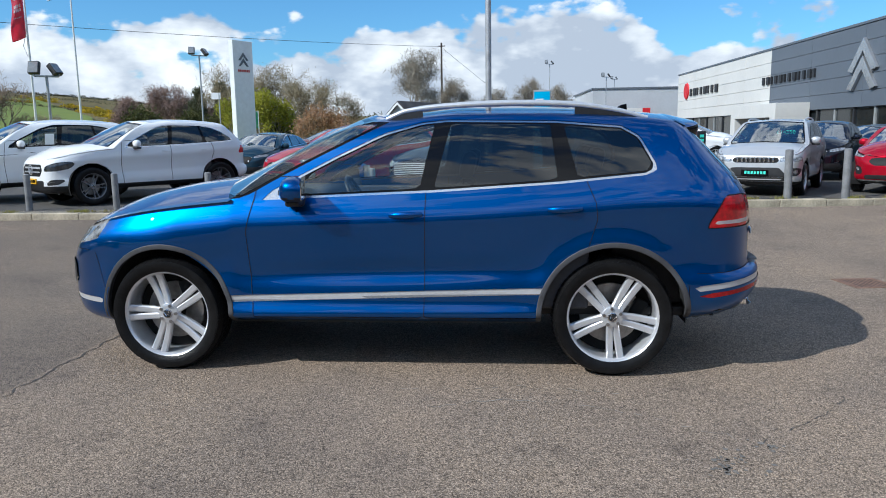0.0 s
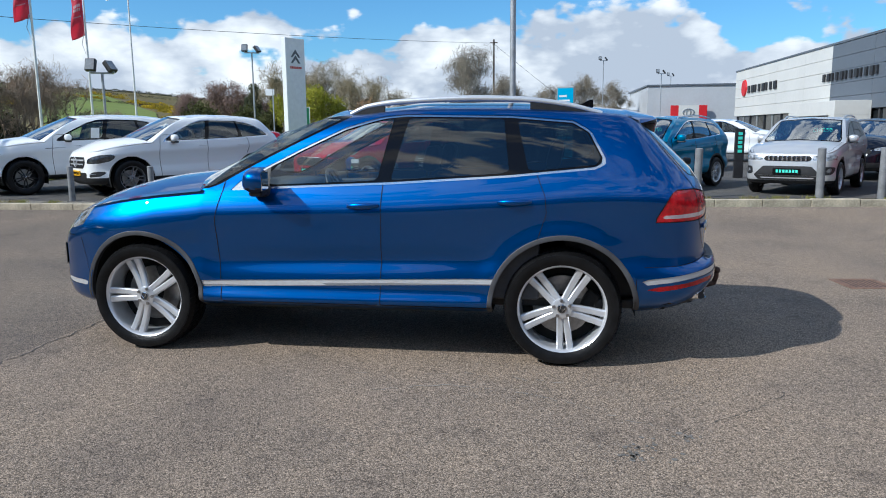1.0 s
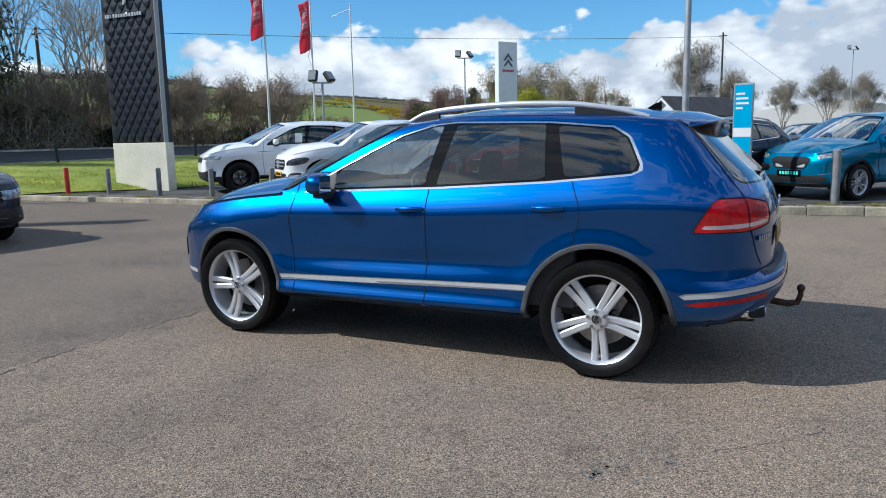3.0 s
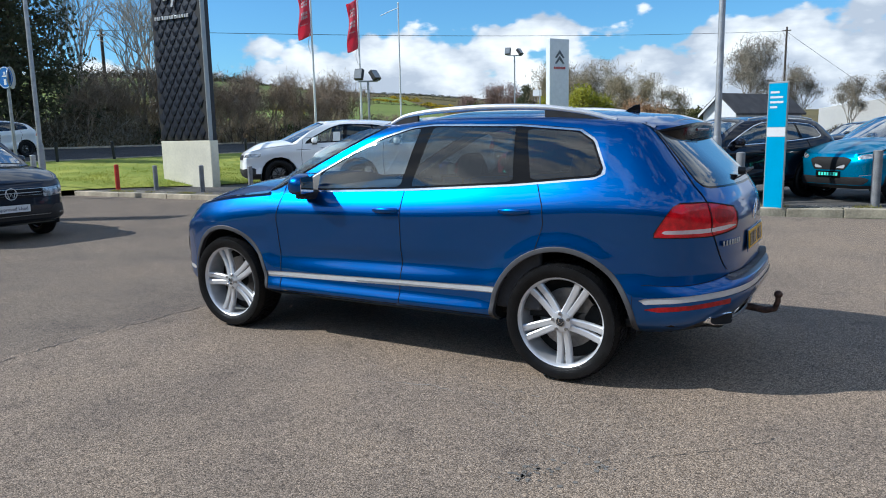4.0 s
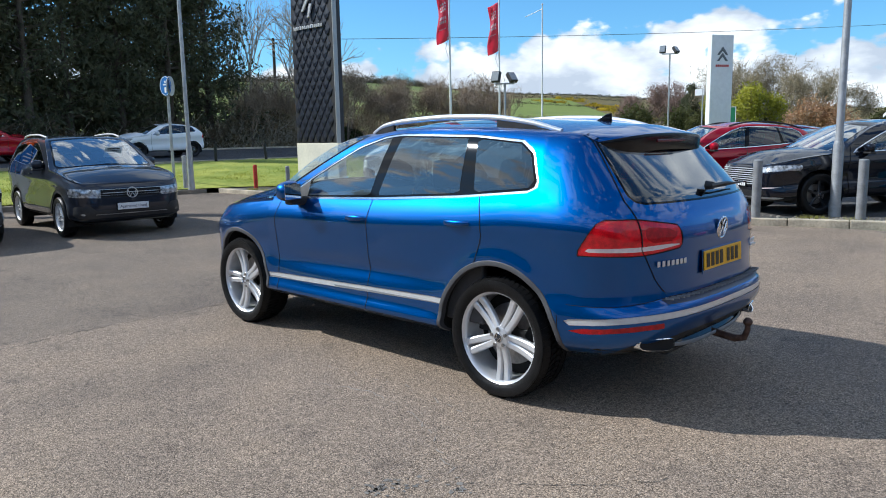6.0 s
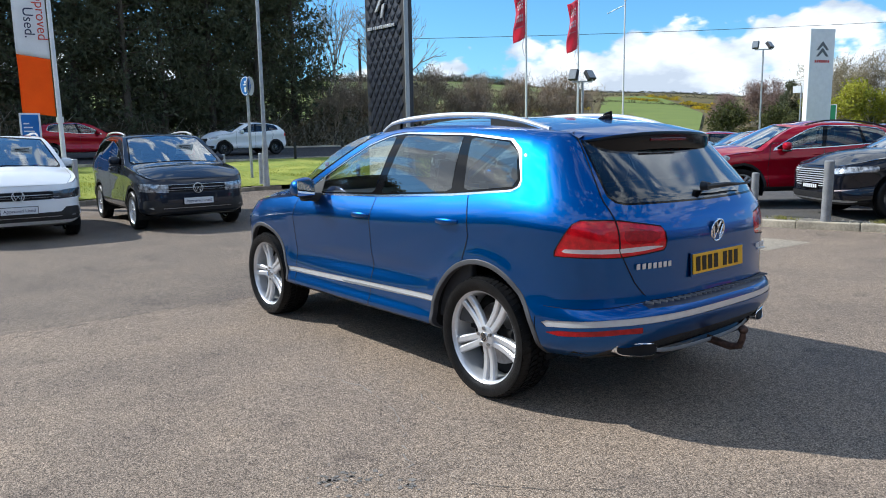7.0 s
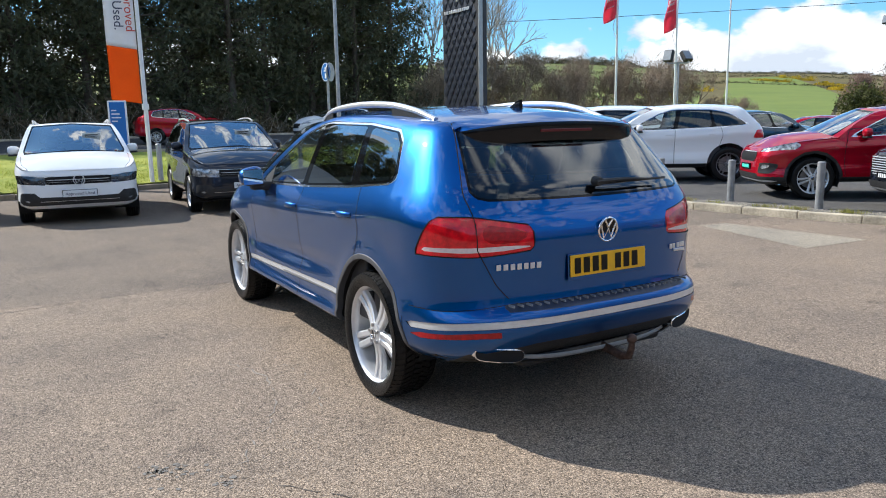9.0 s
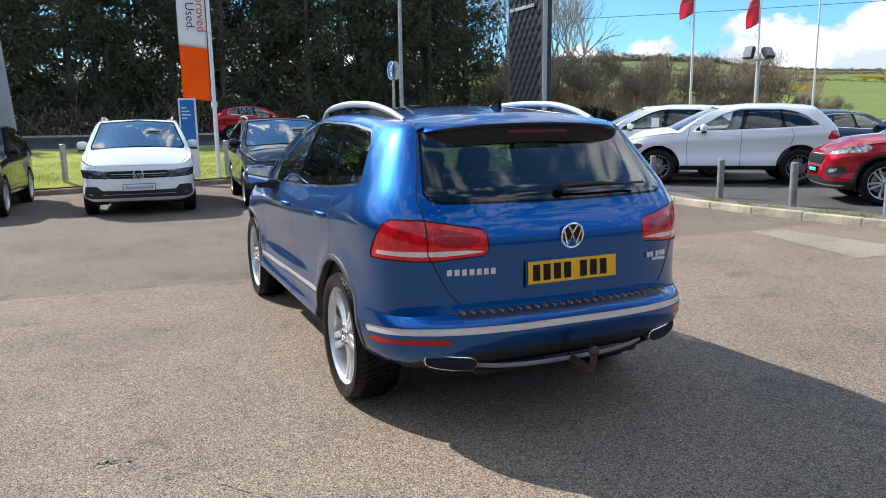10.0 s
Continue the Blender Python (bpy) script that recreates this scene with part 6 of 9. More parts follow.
GRILLE = material("dark grille mesh", (0.008, 0.008, 0.009), 0.6, vary=0.4, scale=60, spec=0.25)
RIM_MID = material("grey wheel paint", (0.22, 0.22, 0.23), 0.35, 0.4, coat=0.4)
MINT = material("mint lettering", (0.10, 0.80, 0.62), 0.5)


def shaped(**kw):
    p = dict(SUV)
    p.update(kw)
    return p


HATCH = shaped(
    roof=[(-0.2, 1.62), (0.1, 1.61), (0.5, 1.645), (1.0, 1.63), (1.5, 1.57), (1.9, 1.50), (2.05, 1.47)], roof_rear=1.95,
    tail=[(0, 2.26), (0.06, 2.34), (0.16, 2.385), (0.3, 2.38), (0.45, 2.36), (0.69, 2.36), (0.84, 2.33), (1, 2.25)])
SLEEK = shaped(
    roof=[(-0.3, 1.60), (0.0, 1.60), (0.5, 1.65), (1.0, 1.635), (1.5, 1.575), (1.9, 1.50), (2.05, 1.47)], cowl_mid=-1.22, a_top=0.0, roof_front=-0.26,
    tail=[(0, 2.3), (0.06, 2.38), (0.16, 2.43), (0.3, 2.43), (0.45, 2.42), (0.69, 2.42), (0.84, 2.38), (1, 2.29)])
HIGH_TOP = [(-2.35, 0.88), (-2.1, 0.965), (-1.75, 1.04), (-1.4, 1.085), (-1.0, 1.115), (0.34, 1.16), (1.11, 1.21), (1.7, 1.255), (2.35, 1.25)]
BLUNT = [(0, -2.2), (0.12, -2.31), (0.4, -2.35), (0.75, -2.335), (0.92, -2.30), (1, -2.25)]
SUV2 = shaped(nf=4.5, top=HIGH_TOP, nose=BLUNT, crown=0.11, roof=[(-0.2, 1.65), (0.1, 1.64), (0.5, 1.665), (1.0, 1.66), (1.5, 1.635), (1.9, 1.595), (2.05, 1.57)])
SLEEK2 = dict(SLEEK, nf=4.5, top=HIGH_TOP, nose=BLUNT, crown=0.11)
BLUFF = shaped(
    top=[(-2.35, 0.86), (-2.1, 0.945), (-1.75, 1.03), (-1.4, 1.075), (-1.0, 1.115), (0.34, 1.14), (1.11, 1.17), (1.7, 1.20), (2.35, 1.20)],
    nose=[(0, -2.22), (0.12, -2.31), (0.4, -2.335), (0.7, -2.325), (0.92, -2.305), (1, -2.27)], nf=6.5, crown=0.055, roof_crown=0.03, bend=0.30,
    side=[(0, 0.87), (0.04, 0.915), (0.10, 0.945), (0.20, 0.956), (0.30, 0.950), (0.42, 0.940), (0.55, 0.942), (0.68, 0.952), (0.775, 0.963), (0.805, 0.963), (0.84, 0.956), (0.92, 0.945), (1, 0.925)],
    roof=[(-0.2, 1.655), (0.1, 1.65), (0.5, 1.672), (1.0, 1.672), (1.5, 1.66), (1.9, 1.63), (2.05, 1.61)],
    roof_w=[(-0.2, 0.67), (0.1, 0.685), (0.8, 0.71), (1.5, 0.69), (2.05, 0.63)], roof_front=-0.06, screen=(0.85, 0.675))
DLO = [(-0.80, 1.128), (0.34, 1.165), (1.11, 1.212), (1.64, 1.262), (1.715, 1.30), (1.61, 1.48), (1.50, 1.545), (1.09, 1.59), (0.41, 1.61), (0.25, 1.597), (0.0, 1.53), (-0.29, 1.40), (-0.55, 1.27)]
DLO_LONG = [(-0.80, 1.128), (0.34, 1.155), (1.11, 1.185), (1.70, 1.215), (1.93, 1.245), (1.80, 1.335), (1.60, 1.455), (1.38, 1.54), (1.09, 1.585), (0.41, 1.60), (0.22, 1.59), (-0.05, 1.52), (-0.33, 1.39), (-0.58, 1.27)]
DLO_SLEEK = [(-0.80, 1.128), (0.34, 1.165), (1.11, 1.212), (1.64, 1.262), (1.80, 1.30), (1.60, 1.42), (1.42, 1.50), (1.09, 1.575), (0.41, 1.60), (0.22, 1.59), (-0.05, 1.52), (-0.33, 1.39), (-0.58, 1.27)]


def other_car(label, paint, H, heading, L, W, Ht, wb, P=SUV, dlo=DLO, wheel=(0.345, 0.225, 0.245), style=TWIN, rim=None, rails=None, trim=CHROME, arch=None, lower=None, face=(), dark_rear=True,
              left_hub=True, plate=None, card=None, badge=None, z=PLAT, name="car", group="cars parked behind the kerb", rough=1, inside=True, drop=0.0, clear=0.055, head=None, pano=False, sheet=False, strip=False, badge_r=0.062, slats=0, grille_bars=()):
    """H: the front hub on its near side, or the middle of the car; heading: where the nose points, in degrees."""
    f = Vector((math.cos(radians(heading)), math.sin(radians(heading)), 0))
    l = Vector((-f.y, f.x, 0))
    c = Vector((H[0], H[1], 0)) - (f * wb / 2 + l * W * 0.44 if left_hub else Vector((0, 0, 0)))
    root = thing(name, pose(c.x, c.y, z, 0, 0, heading + 180), label, "car", group)
    sx, sy, sz = L / 4.83, W / 1.932, Ht / 1.70
    sk = car_skin(P, coarse=2 if rough else 1)
    S = lambda g: in_view("side", g)
    dl = poly_sdf(dlo, 0.012)
    sk.cut("trim", S(dl), ("body", "house"))
    sk.cut("pillar", S(lambda x, z_: dl(x, z_) + 0.018), ("trim",))
    inner = lambda x, z_: dl(x, z_) + 0.028
    f_b, r_f, r_b, q_f = line_side(0.235, 1.17, 0.335, 1.61), line_side(0.325, 1.17, 0.44, 1.61), line_side(1.105, 1.21, 1.055, 1.60), line_side(1.19, 1.21, 1.10, 1.60)
    sk.cut("glass_f", S(lambda x, z_: np.maximum.reduce([inner(x, z_), f_b(x, z_), -line_side(-0.5, 1.1, -0.5, 1.5)(x, z_)])), ("pillar",))
    sk.cut("glass_r", S(lambda x, z_: np.maximum.reduce([inner(x, z_), -r_f(x, z_), r_b(x, z_)])), ("pillar",))
    sk.cut("glass_q", S(lambda x, z_: np.maximum(inner(x, z_), -q_f(x, z_))), ("pillar",))
    zr = float(spline(P["roof"])(P["a_top"]))
    w0, w1 = P.get("screen", (0.81, 0.59))
    ws = poly_sdf([(-0.1, 1.18), (w0, 1.13), (w1, zr - 0.03), (0.0, zr + 0.6 * P["roof_crown"]), (-0.1, zr + 0.6 * P["roof_crown"])], 0.02)
    sk.cut("ws_frame", in_view("front", ws, ahead=0.2), ("house",))
    sk.cut("windscreen", in_view("front", lambda y, z_: ws(y, z_) + 0.025, ahead=0.2), ("ws_frame",))
    zre = float(spline(P["roof"])(P["roof_rear"]))
    rw = poly_sdf([(-0.3, 1.265), (0.655, 1.275), (0.565, zre - 0.03), (-0.3, zre - 0.01)], 0.03)
    sk.cut("rear_window", in_view("rear", rw, ahead=1.8), ("house", "body"))
    lamp = lambda x, y, z_: np.maximum.reduce([0.95 - z_, z_ - 1.13, 2.0 + (z_ - 0.93) * 0.5 - x, 0.5 - np.abs(y)])
    sk.cut("tail_lamp", lamp, ("body",))
    for tag, view, poly, rd, ahead in face:
        poly = [(p[0], p[1] + drop) for p in poly]
        allow = ("body",) if tag in ("headlamp", "black", "grille") else ("body", "black", "grille", "headlamp")
        if view == "front":
            sk.cut(tag, in_view("front", poly_sdf(poly, rd), ahead=ahead), allow)
        else:
            sk.cut(tag, in_view(view, poly_sdf(poly, rd)), allow)
    fd = poly_sdf([(-0.845, 0.36), (0.262, 0.36), (0.283, 1.27), (-0.80, 1.27), (-0.875, 0.92)], 0.02)
    rd_ = poly_sdf([(0.262, 0.36), (1.2, 0.36), (1.285, 0.82), (1.34, 0.99), (1.33, 1.10), (1.25, 1.29), (0.283, 1.29)], 0.02)
    if pano:
        sk.cut("pano", in_view("top", poly_sdf([(0.12, -0.56), (1.5, -0.56), (1.5, 0.56), (0.12, 0.56)], 0.06)), ("roof",))
    if strip:
        sk.cut("door_strip", S(poly_sdf([(-1.12, 0.985), (-0.55, 1.005), (-0.15, 1.03), (-0.6, 0.985), (-1.1, 0.965)], 0.004)), ("body",))
    a = np.array(sk.v) * (sx, sy, sz)
    sk.v = [tuple(p) for p in a]
    R, tw, rr = wheel
    hub_f, hub_r = -wb / 2, wb / 2
    arches = lambda r: (lambda x, z_: np.minimum(np.hypot(x - hub_f, z_ - R) - r, np.hypot(x - hub_r, z_ - R) - r))
    sk.cut("hole", S(arches(R + clear)), ("body", "under", "black"))
    sk.cut("arch", S(arches(R + clear + (0.05 if arch else 0.008))), ("body",))
    sk.cut("sill", lambda x, y, z_: z_ - (0.41 if lower else 0.335) * sz, ("body",))
    tmpl = lambda d: (lambda x, y, z_: S(d)(x / sx, y / sy, z_ / sz))
    sk.panel("front_door", "gap", tmpl(fd), 0.004, ("body", "house"))
    sk.panel("rear_door", "gap", tmpl(rd_), 0.004, ("body", "house"))
    sk.panel("bonnet_panel", "gap", lambda x, y, z_: in_view("top", poly_sdf([(-2.4, -0.2), (-2.31, 0.70), (-1.95, 0.84), (-1.05, 0.868), (-1.05, -0.2)], 0.02))(x / sx, y / sy, z_ / sz), 0.003, ("bonnet",))
    emit_panels(sk, root, {
        "body": ("body", paint, 0, False, ""), "house": ("pillar", paint, 0, True, ""), "roof": ("roof", paint, 0, False, ""), "bonnet": ("wing_top", paint, 0, True, ""), "bonnet_panel": ("bonnet", paint, 0, False, ""),
        "front_door": ("front_door", paint, 0, True, ""), "rear_door": ("rear_door", paint, 0, True, ""), "gap": ("panel_gap", GAP, -0.006, False, ""), "under": ("underbody", WELL, 0, False, ""),
        "arch": ("arch_moulding", arch or paint, 0.008, "quad", ""), "sill": ("sill", lower or SATIN_BLACK, 0, False, ""), "trim": ("window_trim", trim, 0.003, True, ""), "pillar": ("door_frame", GLOSS_BLACK, 0, True, ""),
        "glass_f": ("front_window", GLASS_CLEAR, -0.003, True, ""), "glass_r": ("rear_side_window", GLASS_DARK if dark_rear else GLASS_CLEAR, -0.003, True, ""), "glass_q": ("quarter_window", GLASS_DARK, -0.003, True, ""),
        "ws_frame": ("windscreen_surround", GLOSS_BLACK, 0, False, ""), "windscreen": ("windscreen", GLASS_SCREEN, 0, False, ""), "pano": ("glass_roof", GLOSS_BLACK, 0.001, False, "dark glass roof panel"), "door_strip": ("door_strip", SATIN_BLACK, 0.004, True, "black strip on the door"), "rear_window": ("rear_window", GLASS_DARK, 0, False, ""),
        "tail_lamp": ("tail_lamp", RED_LENS, 0.002, True, "red tail lamp"), "headlamp": ("headlamp", head or HEAD_IN, 0.003, True, "clear headlamp"), "grille": ("grille", GRILLE, -0.006, False, "black grille"),
        "black": ("bumper_insert", SATIN_BLACK, -0.004, False, ""), "chrome": ("chrome_trim", SATIN, 0.006, False, "chrome front trim"), "paint": ("bumper_bar", paint, 0.012, False, ""), "fog": ("fog_lamp", HEAD_IN, 0.004, True, ""),
        "silver": ("skid_plate", SATIN, 0.004, False, ""), "drl": ("day_lamp", CLEAR_LENS, 0.005, True, "")})
    for cx in (hub_f, hub_r):
        for s in (-1, 1):
            bm = bmesh.new()
            r = R + clear + 0.005
            arcs = [(r * math.cos(t), r * math.sin(t)) for t in np.linspace(math.radians(-20), math.radians(200), 18)]
            y0, y1 = W * 0.485, W * 0.28
            for (a0, b0), (a1, b1) in zip(arcs, arcs[1:]):
                bm.faces.new([bm.verts.new((cx + p, s * y, R + q)) for p, q, y in ((a0, b0, y0), (a1, b1, y0), (a1, b1, y1), (a0, b0, y1))])
            bm.faces.new([bm.verts.new((cx + p, s * y1, R + q)) for p, q in arcs])
            part("wheel_well", bm, WELL, root)
            make_wheel("wheel", style, R, tw, rr, root, (cx, s * (W / 2 - tw / 2 - 0.01), R), s, rim, random.uniform(0, 70))
    if inside:
        cabin(root, sx, sy, sz)
    for s in (-1, 1):
        bm = bmesh.new()
        bmesh.ops.create_uvsphere(bm, u_segments=14, v_segments=10, radius=1.0)
        for v in bm.verts:
            x, y, zz = v.co
            k = (abs(x) ** 2.8 + abs(y) ** 2.8 + abs(zz) ** 2.8) ** (-1 / 2.8)
            v.co = Vector((x * k * 0.075 - 0.53 * sx, y * k * 0.10 + s * (W / 2 + 0.03), zz * k * 0.078 + 1.205 * sz))
        mir = part("mirror", bm, paint, root)
        bm = bmesh.new()
        add_box(bm, (-0.58 * sx, min(s * W * 0.46, s * (W / 2 + 0.12)), 1.10 * sz), (-0.47 * sx, max(s * W * 0.46, s * (W / 2 + 0.12)), 1.135 * sz), 0.012)
        part("mirror_base", bm, SATIN_BLACK, mir)
        for x0 in (0.06, 1.03):
            bm = bmesh.new()
            add_tube(bm, [((x0 + 0.2 * t) * sx, s * sy * (0.962 + 0.02 * math.sin(math.pi * t)), 1.04 * sz) for t in np.linspace(0, 1, 6)], 0.014, 6, flat=0.6)
            part("door_handle", bm, paint, root)
        if rails:
            bm = bmesh.new()
            zf = spline(P["roof"])
            xs_ = np.linspace(0.05, 1.75, 14)
            add_tube(bm, [(x * sx, s * 0.95 * float(spline(P["roof_w"])(x)) * sy, sz * (float(zf(x)) + 0.018 + 0.035 * math.sin(math.pi * (x - 0.05) / 1.7) ** 0.5)) for x in xs_], 0.018, 6)
            part("roof_rail", bm, rails, root)
    nose = -2.345 * sx
    if badge:
        bm = bmesh.new()
        ring = [(nose - 0.018, badge_r * math.cos(t), badge * sz + badge_r * math.sin(t)) for t in np.linspace(0, math.tau, 25)[:-1]]
        add_tube(bm, ring, 0.007, 6, closed=True, up=(1, 0, 0))
        for s in (-1, 1):
            add_tube(bm, [(nose - 0.018, s * 0.77 * badge_r, badge * sz + 0.48 * badge_r), (nose - 0.018, s * 0.39 * badge_r, badge * sz - 0.74 * badge_r), (nose - 0.018, 0, badge * sz + 0.01)], 0.006, 5, up=(1, 0, 0))
        part("badge", bm, SATIN, root, "round chrome badge")
    if plate:
        zp, mat, bars = plate
        bm = bmesh.new()
        add_box(bm, (nose - 0.03, -0.26, zp * sz - 0.056), (nose + 0.02, 0.26, zp * sz + 0.056), 0.004)
        pl = part("plate", bm, mat, root)
        if mat is PLATE_WHITE:
            bm = bmesh.new()
            add_box(bm, (nose - 0.027, -0.267, zp * sz - 0.063), (nose + 0.02, 0.267, zp * sz + 0.063), 0.004)
            part("plate_holder", bm, GLOSS_BLACK, pl)
        if isinstance(bars, str):
            text_mesh("lettering", bars, 0.07, INK, pl, pose(nose - 0.031, 0, zp * sz - 0.024, 90, 0, -90))
        elif bars is not None:
            for k in range(7):
                bm = bmesh.new()
                y = -0.20 + k * 0.062
                add_box(bm, (nose - 0.033, y - 0.021, zp * sz - 0.03), (nose - 0.0295, y + 0.021, zp * sz + 0.03), 0)
                part("plate_bar", bm, bars, pl)
    for k in range(slats):
        bm = bmesh.new()
        y = (k - (slats - 1) / 2) * 0.86 / slats * sy
        add_box(bm, (nose - 0.004, y - 0.019, 0.755 * sz), (nose + 0.03, y + 0.019, 0.845 * sz), 0.006)
        part("grille_slat", bm, CHROME, root)
    for zb in grille_bars:
        # a chrome bar that bends round the nose
        half = 0.44 if zb < 0.6 else 0.50
        add = lambda y: nose * (1 - (abs(y) / 0.93) ** P["nf"]) ** (1 / P["nf"]) - 0.016
        bm = bmesh.new()
        add_tube(bm, [(add(y), y * sy, zb * sz) for y in np.linspace(-half, half, 15)], 0.008, 6)
        part("grille_bar", bm, SATIN, root, "bright chrome grille bar")
    if sheet:
        bm = bmesh.new()
        add_box(bm, (-0.02, -0.905 * sy, 1.19 * sz), (0.17, -0.900 * sy, 1.42 * sz), 0, pose(0, 0, 0, 0, 0, 0))
        sh = part("price_sheet", bm, PAPER, root, "pale paper sheet in the side window")
        sh.matrix_local = pose(0, -0.895 * sy, 1.19 * sz, 14, 0, 0) @ pose(0, 0.86 * sy, -1.19 * sz)
    if card:
        # a price sheet behind the windscreen
        yc, words = card
        m = pose(-0.62 * sx, yc * sy, 1.40 * sz, 0, 0, -90) @ pose(0, 0, 0, 28, 0, 0)
        if words == "sheet":
            bm = bmesh.new()
            add_box(bm, (-0.16, -0.004, -0.12), (0.16, 0.0, 0.10), 0, m)
            sh = part("price_sheet", bm, PAPER, root)
            bm = bmesh.new()
            for k in range(3):
                add_box(bm, (-0.11, -0.007, 0.05 - k * 0.05), (0.11 - 0.04 * k, -0.0045, 0.07 - k * 0.05), 0, m)
            part("writing_bar", bm, TRIM_GREY, sh)
        else:
            text_mesh("price_lettering", words, 0.13, MINT, root, m @ pose(0, 0, -0.05, 90, 0, 0), "mint green price lettering")
    return root


TIG_FACE = (
    ("headlamp", "front", [(0.50, 0.665), (0.86, 0.685), (0.96, 0.70), (0.96, 0.83), (0.80, 0.825), (0.50, 0.80)], 0.012, -1.98),
    ("grille", "front", [(-0.5, 0.66), (0.505, 0.67), (0.505, 0.80), (-0.5, 0.80)], 0.008, -2.1),
    ("black", "front", [(-0.9, 0.22), (0.86, 0.22), (0.90, 0.40), (0.88, 0.545), (0.68, 0.545), (0.60, 0.47), (-0.9, 0.44)], 0.012, -1.95),
    ("chrome", "front", [(-0.5, 0.690), (0.84, 0.700), (0.84, 0.710), (-0.5, 0.704)], 0.0, -2.1),
    ("chrome", "front", [(-0.5, 0.736), (0.50, 0.738), (0.50, 0.752), (-0.5, 0.750)], 0.0, -2.1),
    ("chrome", "front", [(-0.5, 0.788), (0.80, 0.800), (0.80, 0.810), (-0.5, 0.798)], 0.0, -2.1),
    ("fog", "front", [(0.72, 0.385), (0.86, 0.395), (0.85, 0.43), (0.72, 0.42)], 0.005, -2.0),
    ("chrome", "front", [(-0.5, 0.392), (0.62, 0.392), (0.62, 0.402), (-0.5, 0.402)], 0.0, -2.0),
    ("paint", "front", [(-0.9, 0.265), (0.86, 0.265), (0.96, 0.315), (0.96, 0.40), (0.90, 0.40), (0.84, 0.335), (-0.9, 0.335)], 0.0, -1.95))
GLC_FACE = (
    ("headlamp", "front", [(0.56, 0.70), (0.80, 0.70), (0.97, 0.78), (0.97, 0.90), (0.80, 0.87), (0.58, 0.80)], 0.015, -1.80),
    ("grille", "front", [(-0.5, 0.60), (0.42, 0.60), (0.50, 0.72), (0.44, 0.83), (-0.5, 0.83)], 0.03, -2.1),
    ("chrome", "front", [(-0.5, 0.75), (0.46, 0.75), (0.46, 0.785), (-0.5, 0.785)], 0.0, -2.1),
    ("chrome", "front", [(-0.5, 0.67), (0.46, 0.67), (0.46, 0.70), (-0.5, 0.70)], 0.0, -2.1),
    ("black", "front", [(0.62, 0.42), (0.82, 0.44), (0.90, 0.56), (0.66, 0.52)], 0.015, -1.98),
    ("paint", "front", [(0.60, 0.47), (0.90, 0.50), (0.90, 0.512), (0.60, 0.482)], 0.0, -1.98),
    ("black", "front", [(-0.5, 0.36), (0.50, 0.36), (0.56, 0.52), (-0.5, 0.50)], 0.02, -2.1),
    ("black", "front", [(-0.9, 0.20), (0.95, 0.20), (0.95, 0.29), (-0.9, 0.29)], 0.0, -1.9))
VEL_FACE = (
    ("headlamp", "front", [(0.50, 0.80), (0.94, 0.82), (0.92, 0.91), (0.50, 0.87)], 0.015, -1.82),
    ("grille", "front", [(-0.5, 0.74), (0.46, 0.74), (0.48, 0.86), (-0.5, 0.86)], 0.02, -2.1),
    ("black", "front", [(-0.9, 0.36), (0.86, 0.36), (0.86, 0.58), (0.60, 0.52), (-0.9, 0.50)], 0.03, -2.0),
    ("chrome", "front", [(0.60, 0.555), (0.88, 0.60), (0.88, 0.615), (0.60, 0.57)], 0.0, -2.0))
KIA_FACE = (
    ("headlamp", "front", [(0.56, 0.86), (0.80, 0.88), (0.98, 0.92), (0.98, 1.06), (0.80, 1.02), (0.58, 0.94)], 0.015, -1.62),
    ("grille", "front", [(-0.5, 0.68), (0.40, 0.68), (0.50, 0.75), (0.48, 0.87), (0.30, 0.855), (-0.5, 0.845)], 0.02, -2.1),
    ("chrome", "front", [(-0.5, 0.845), (0.30, 0.855), (0.48, 0.87), (0.48, 0.882), (-0.5, 0.858)], 0.0, -2.1),
    ("black", "front", [(0.60, 0.47), (0.84, 0.47), (0.88, 0.66), (0.66, 0.68)], 0.03, -1.95),
    ("fog", "front", [(0.66, 0.55), (0.80, 0.55), (0.82, 0.64), (0.68, 0.64)], 0.02, -1.95),
    ("black", "front", [(-0.5, 0.36), (0.56, 0.36), (0.60, 0.46), (-0.5, 0.46)], 0.03, -2.0),
    ("silver", "front", [(-0.9, 0.30), (0.80, 0.30), (0.90, 0.345), (-0.9, 0.33)], 0.0, -1.95),
    ("black", "front", [(-0.9, 0.20), (0.95, 0.20), (0.95, 0.30), (-0.9, 0.30)], 0.0, -1.9))
DS_FACE = (
    ("headlamp", "front", [(0.55, 0.78), (0.98, 0.83), (0.98, 0.93), (0.80, 0.92), (0.55, 0.88)], 0.015, -1.72),
    ("grille", "front", [(-0.5, 0.52), (0.40, 0.54), (0.54, 0.72), (0.46, 0.88), (-0.5, 0.88)], 0.04, -2.0),
    ("chrome", "front", [(0.46, 0.56), (0.60, 0.74), (0.52, 0.90), (0.46, 0.90), (0.545, 0.74), (0.42, 0.56)], 0.0, -1.95),
    ("black", "front", [(-0.5, 0.34), (0.62, 0.34), (0.70, 0.46), (-0.5, 0.46)], 0.03, -2.0),
    ("drl", "front", [(0.62, 0.49), (0.90, 0.52), (0.90, 0.545), (0.62, 0.515)], 0.0, -1.9),
    ("silver", "front", [(-0.9, 0.30), (0.84, 0.30), (0.90, 0.345), (-0.9, 0.34)], 0.0, -1.9))
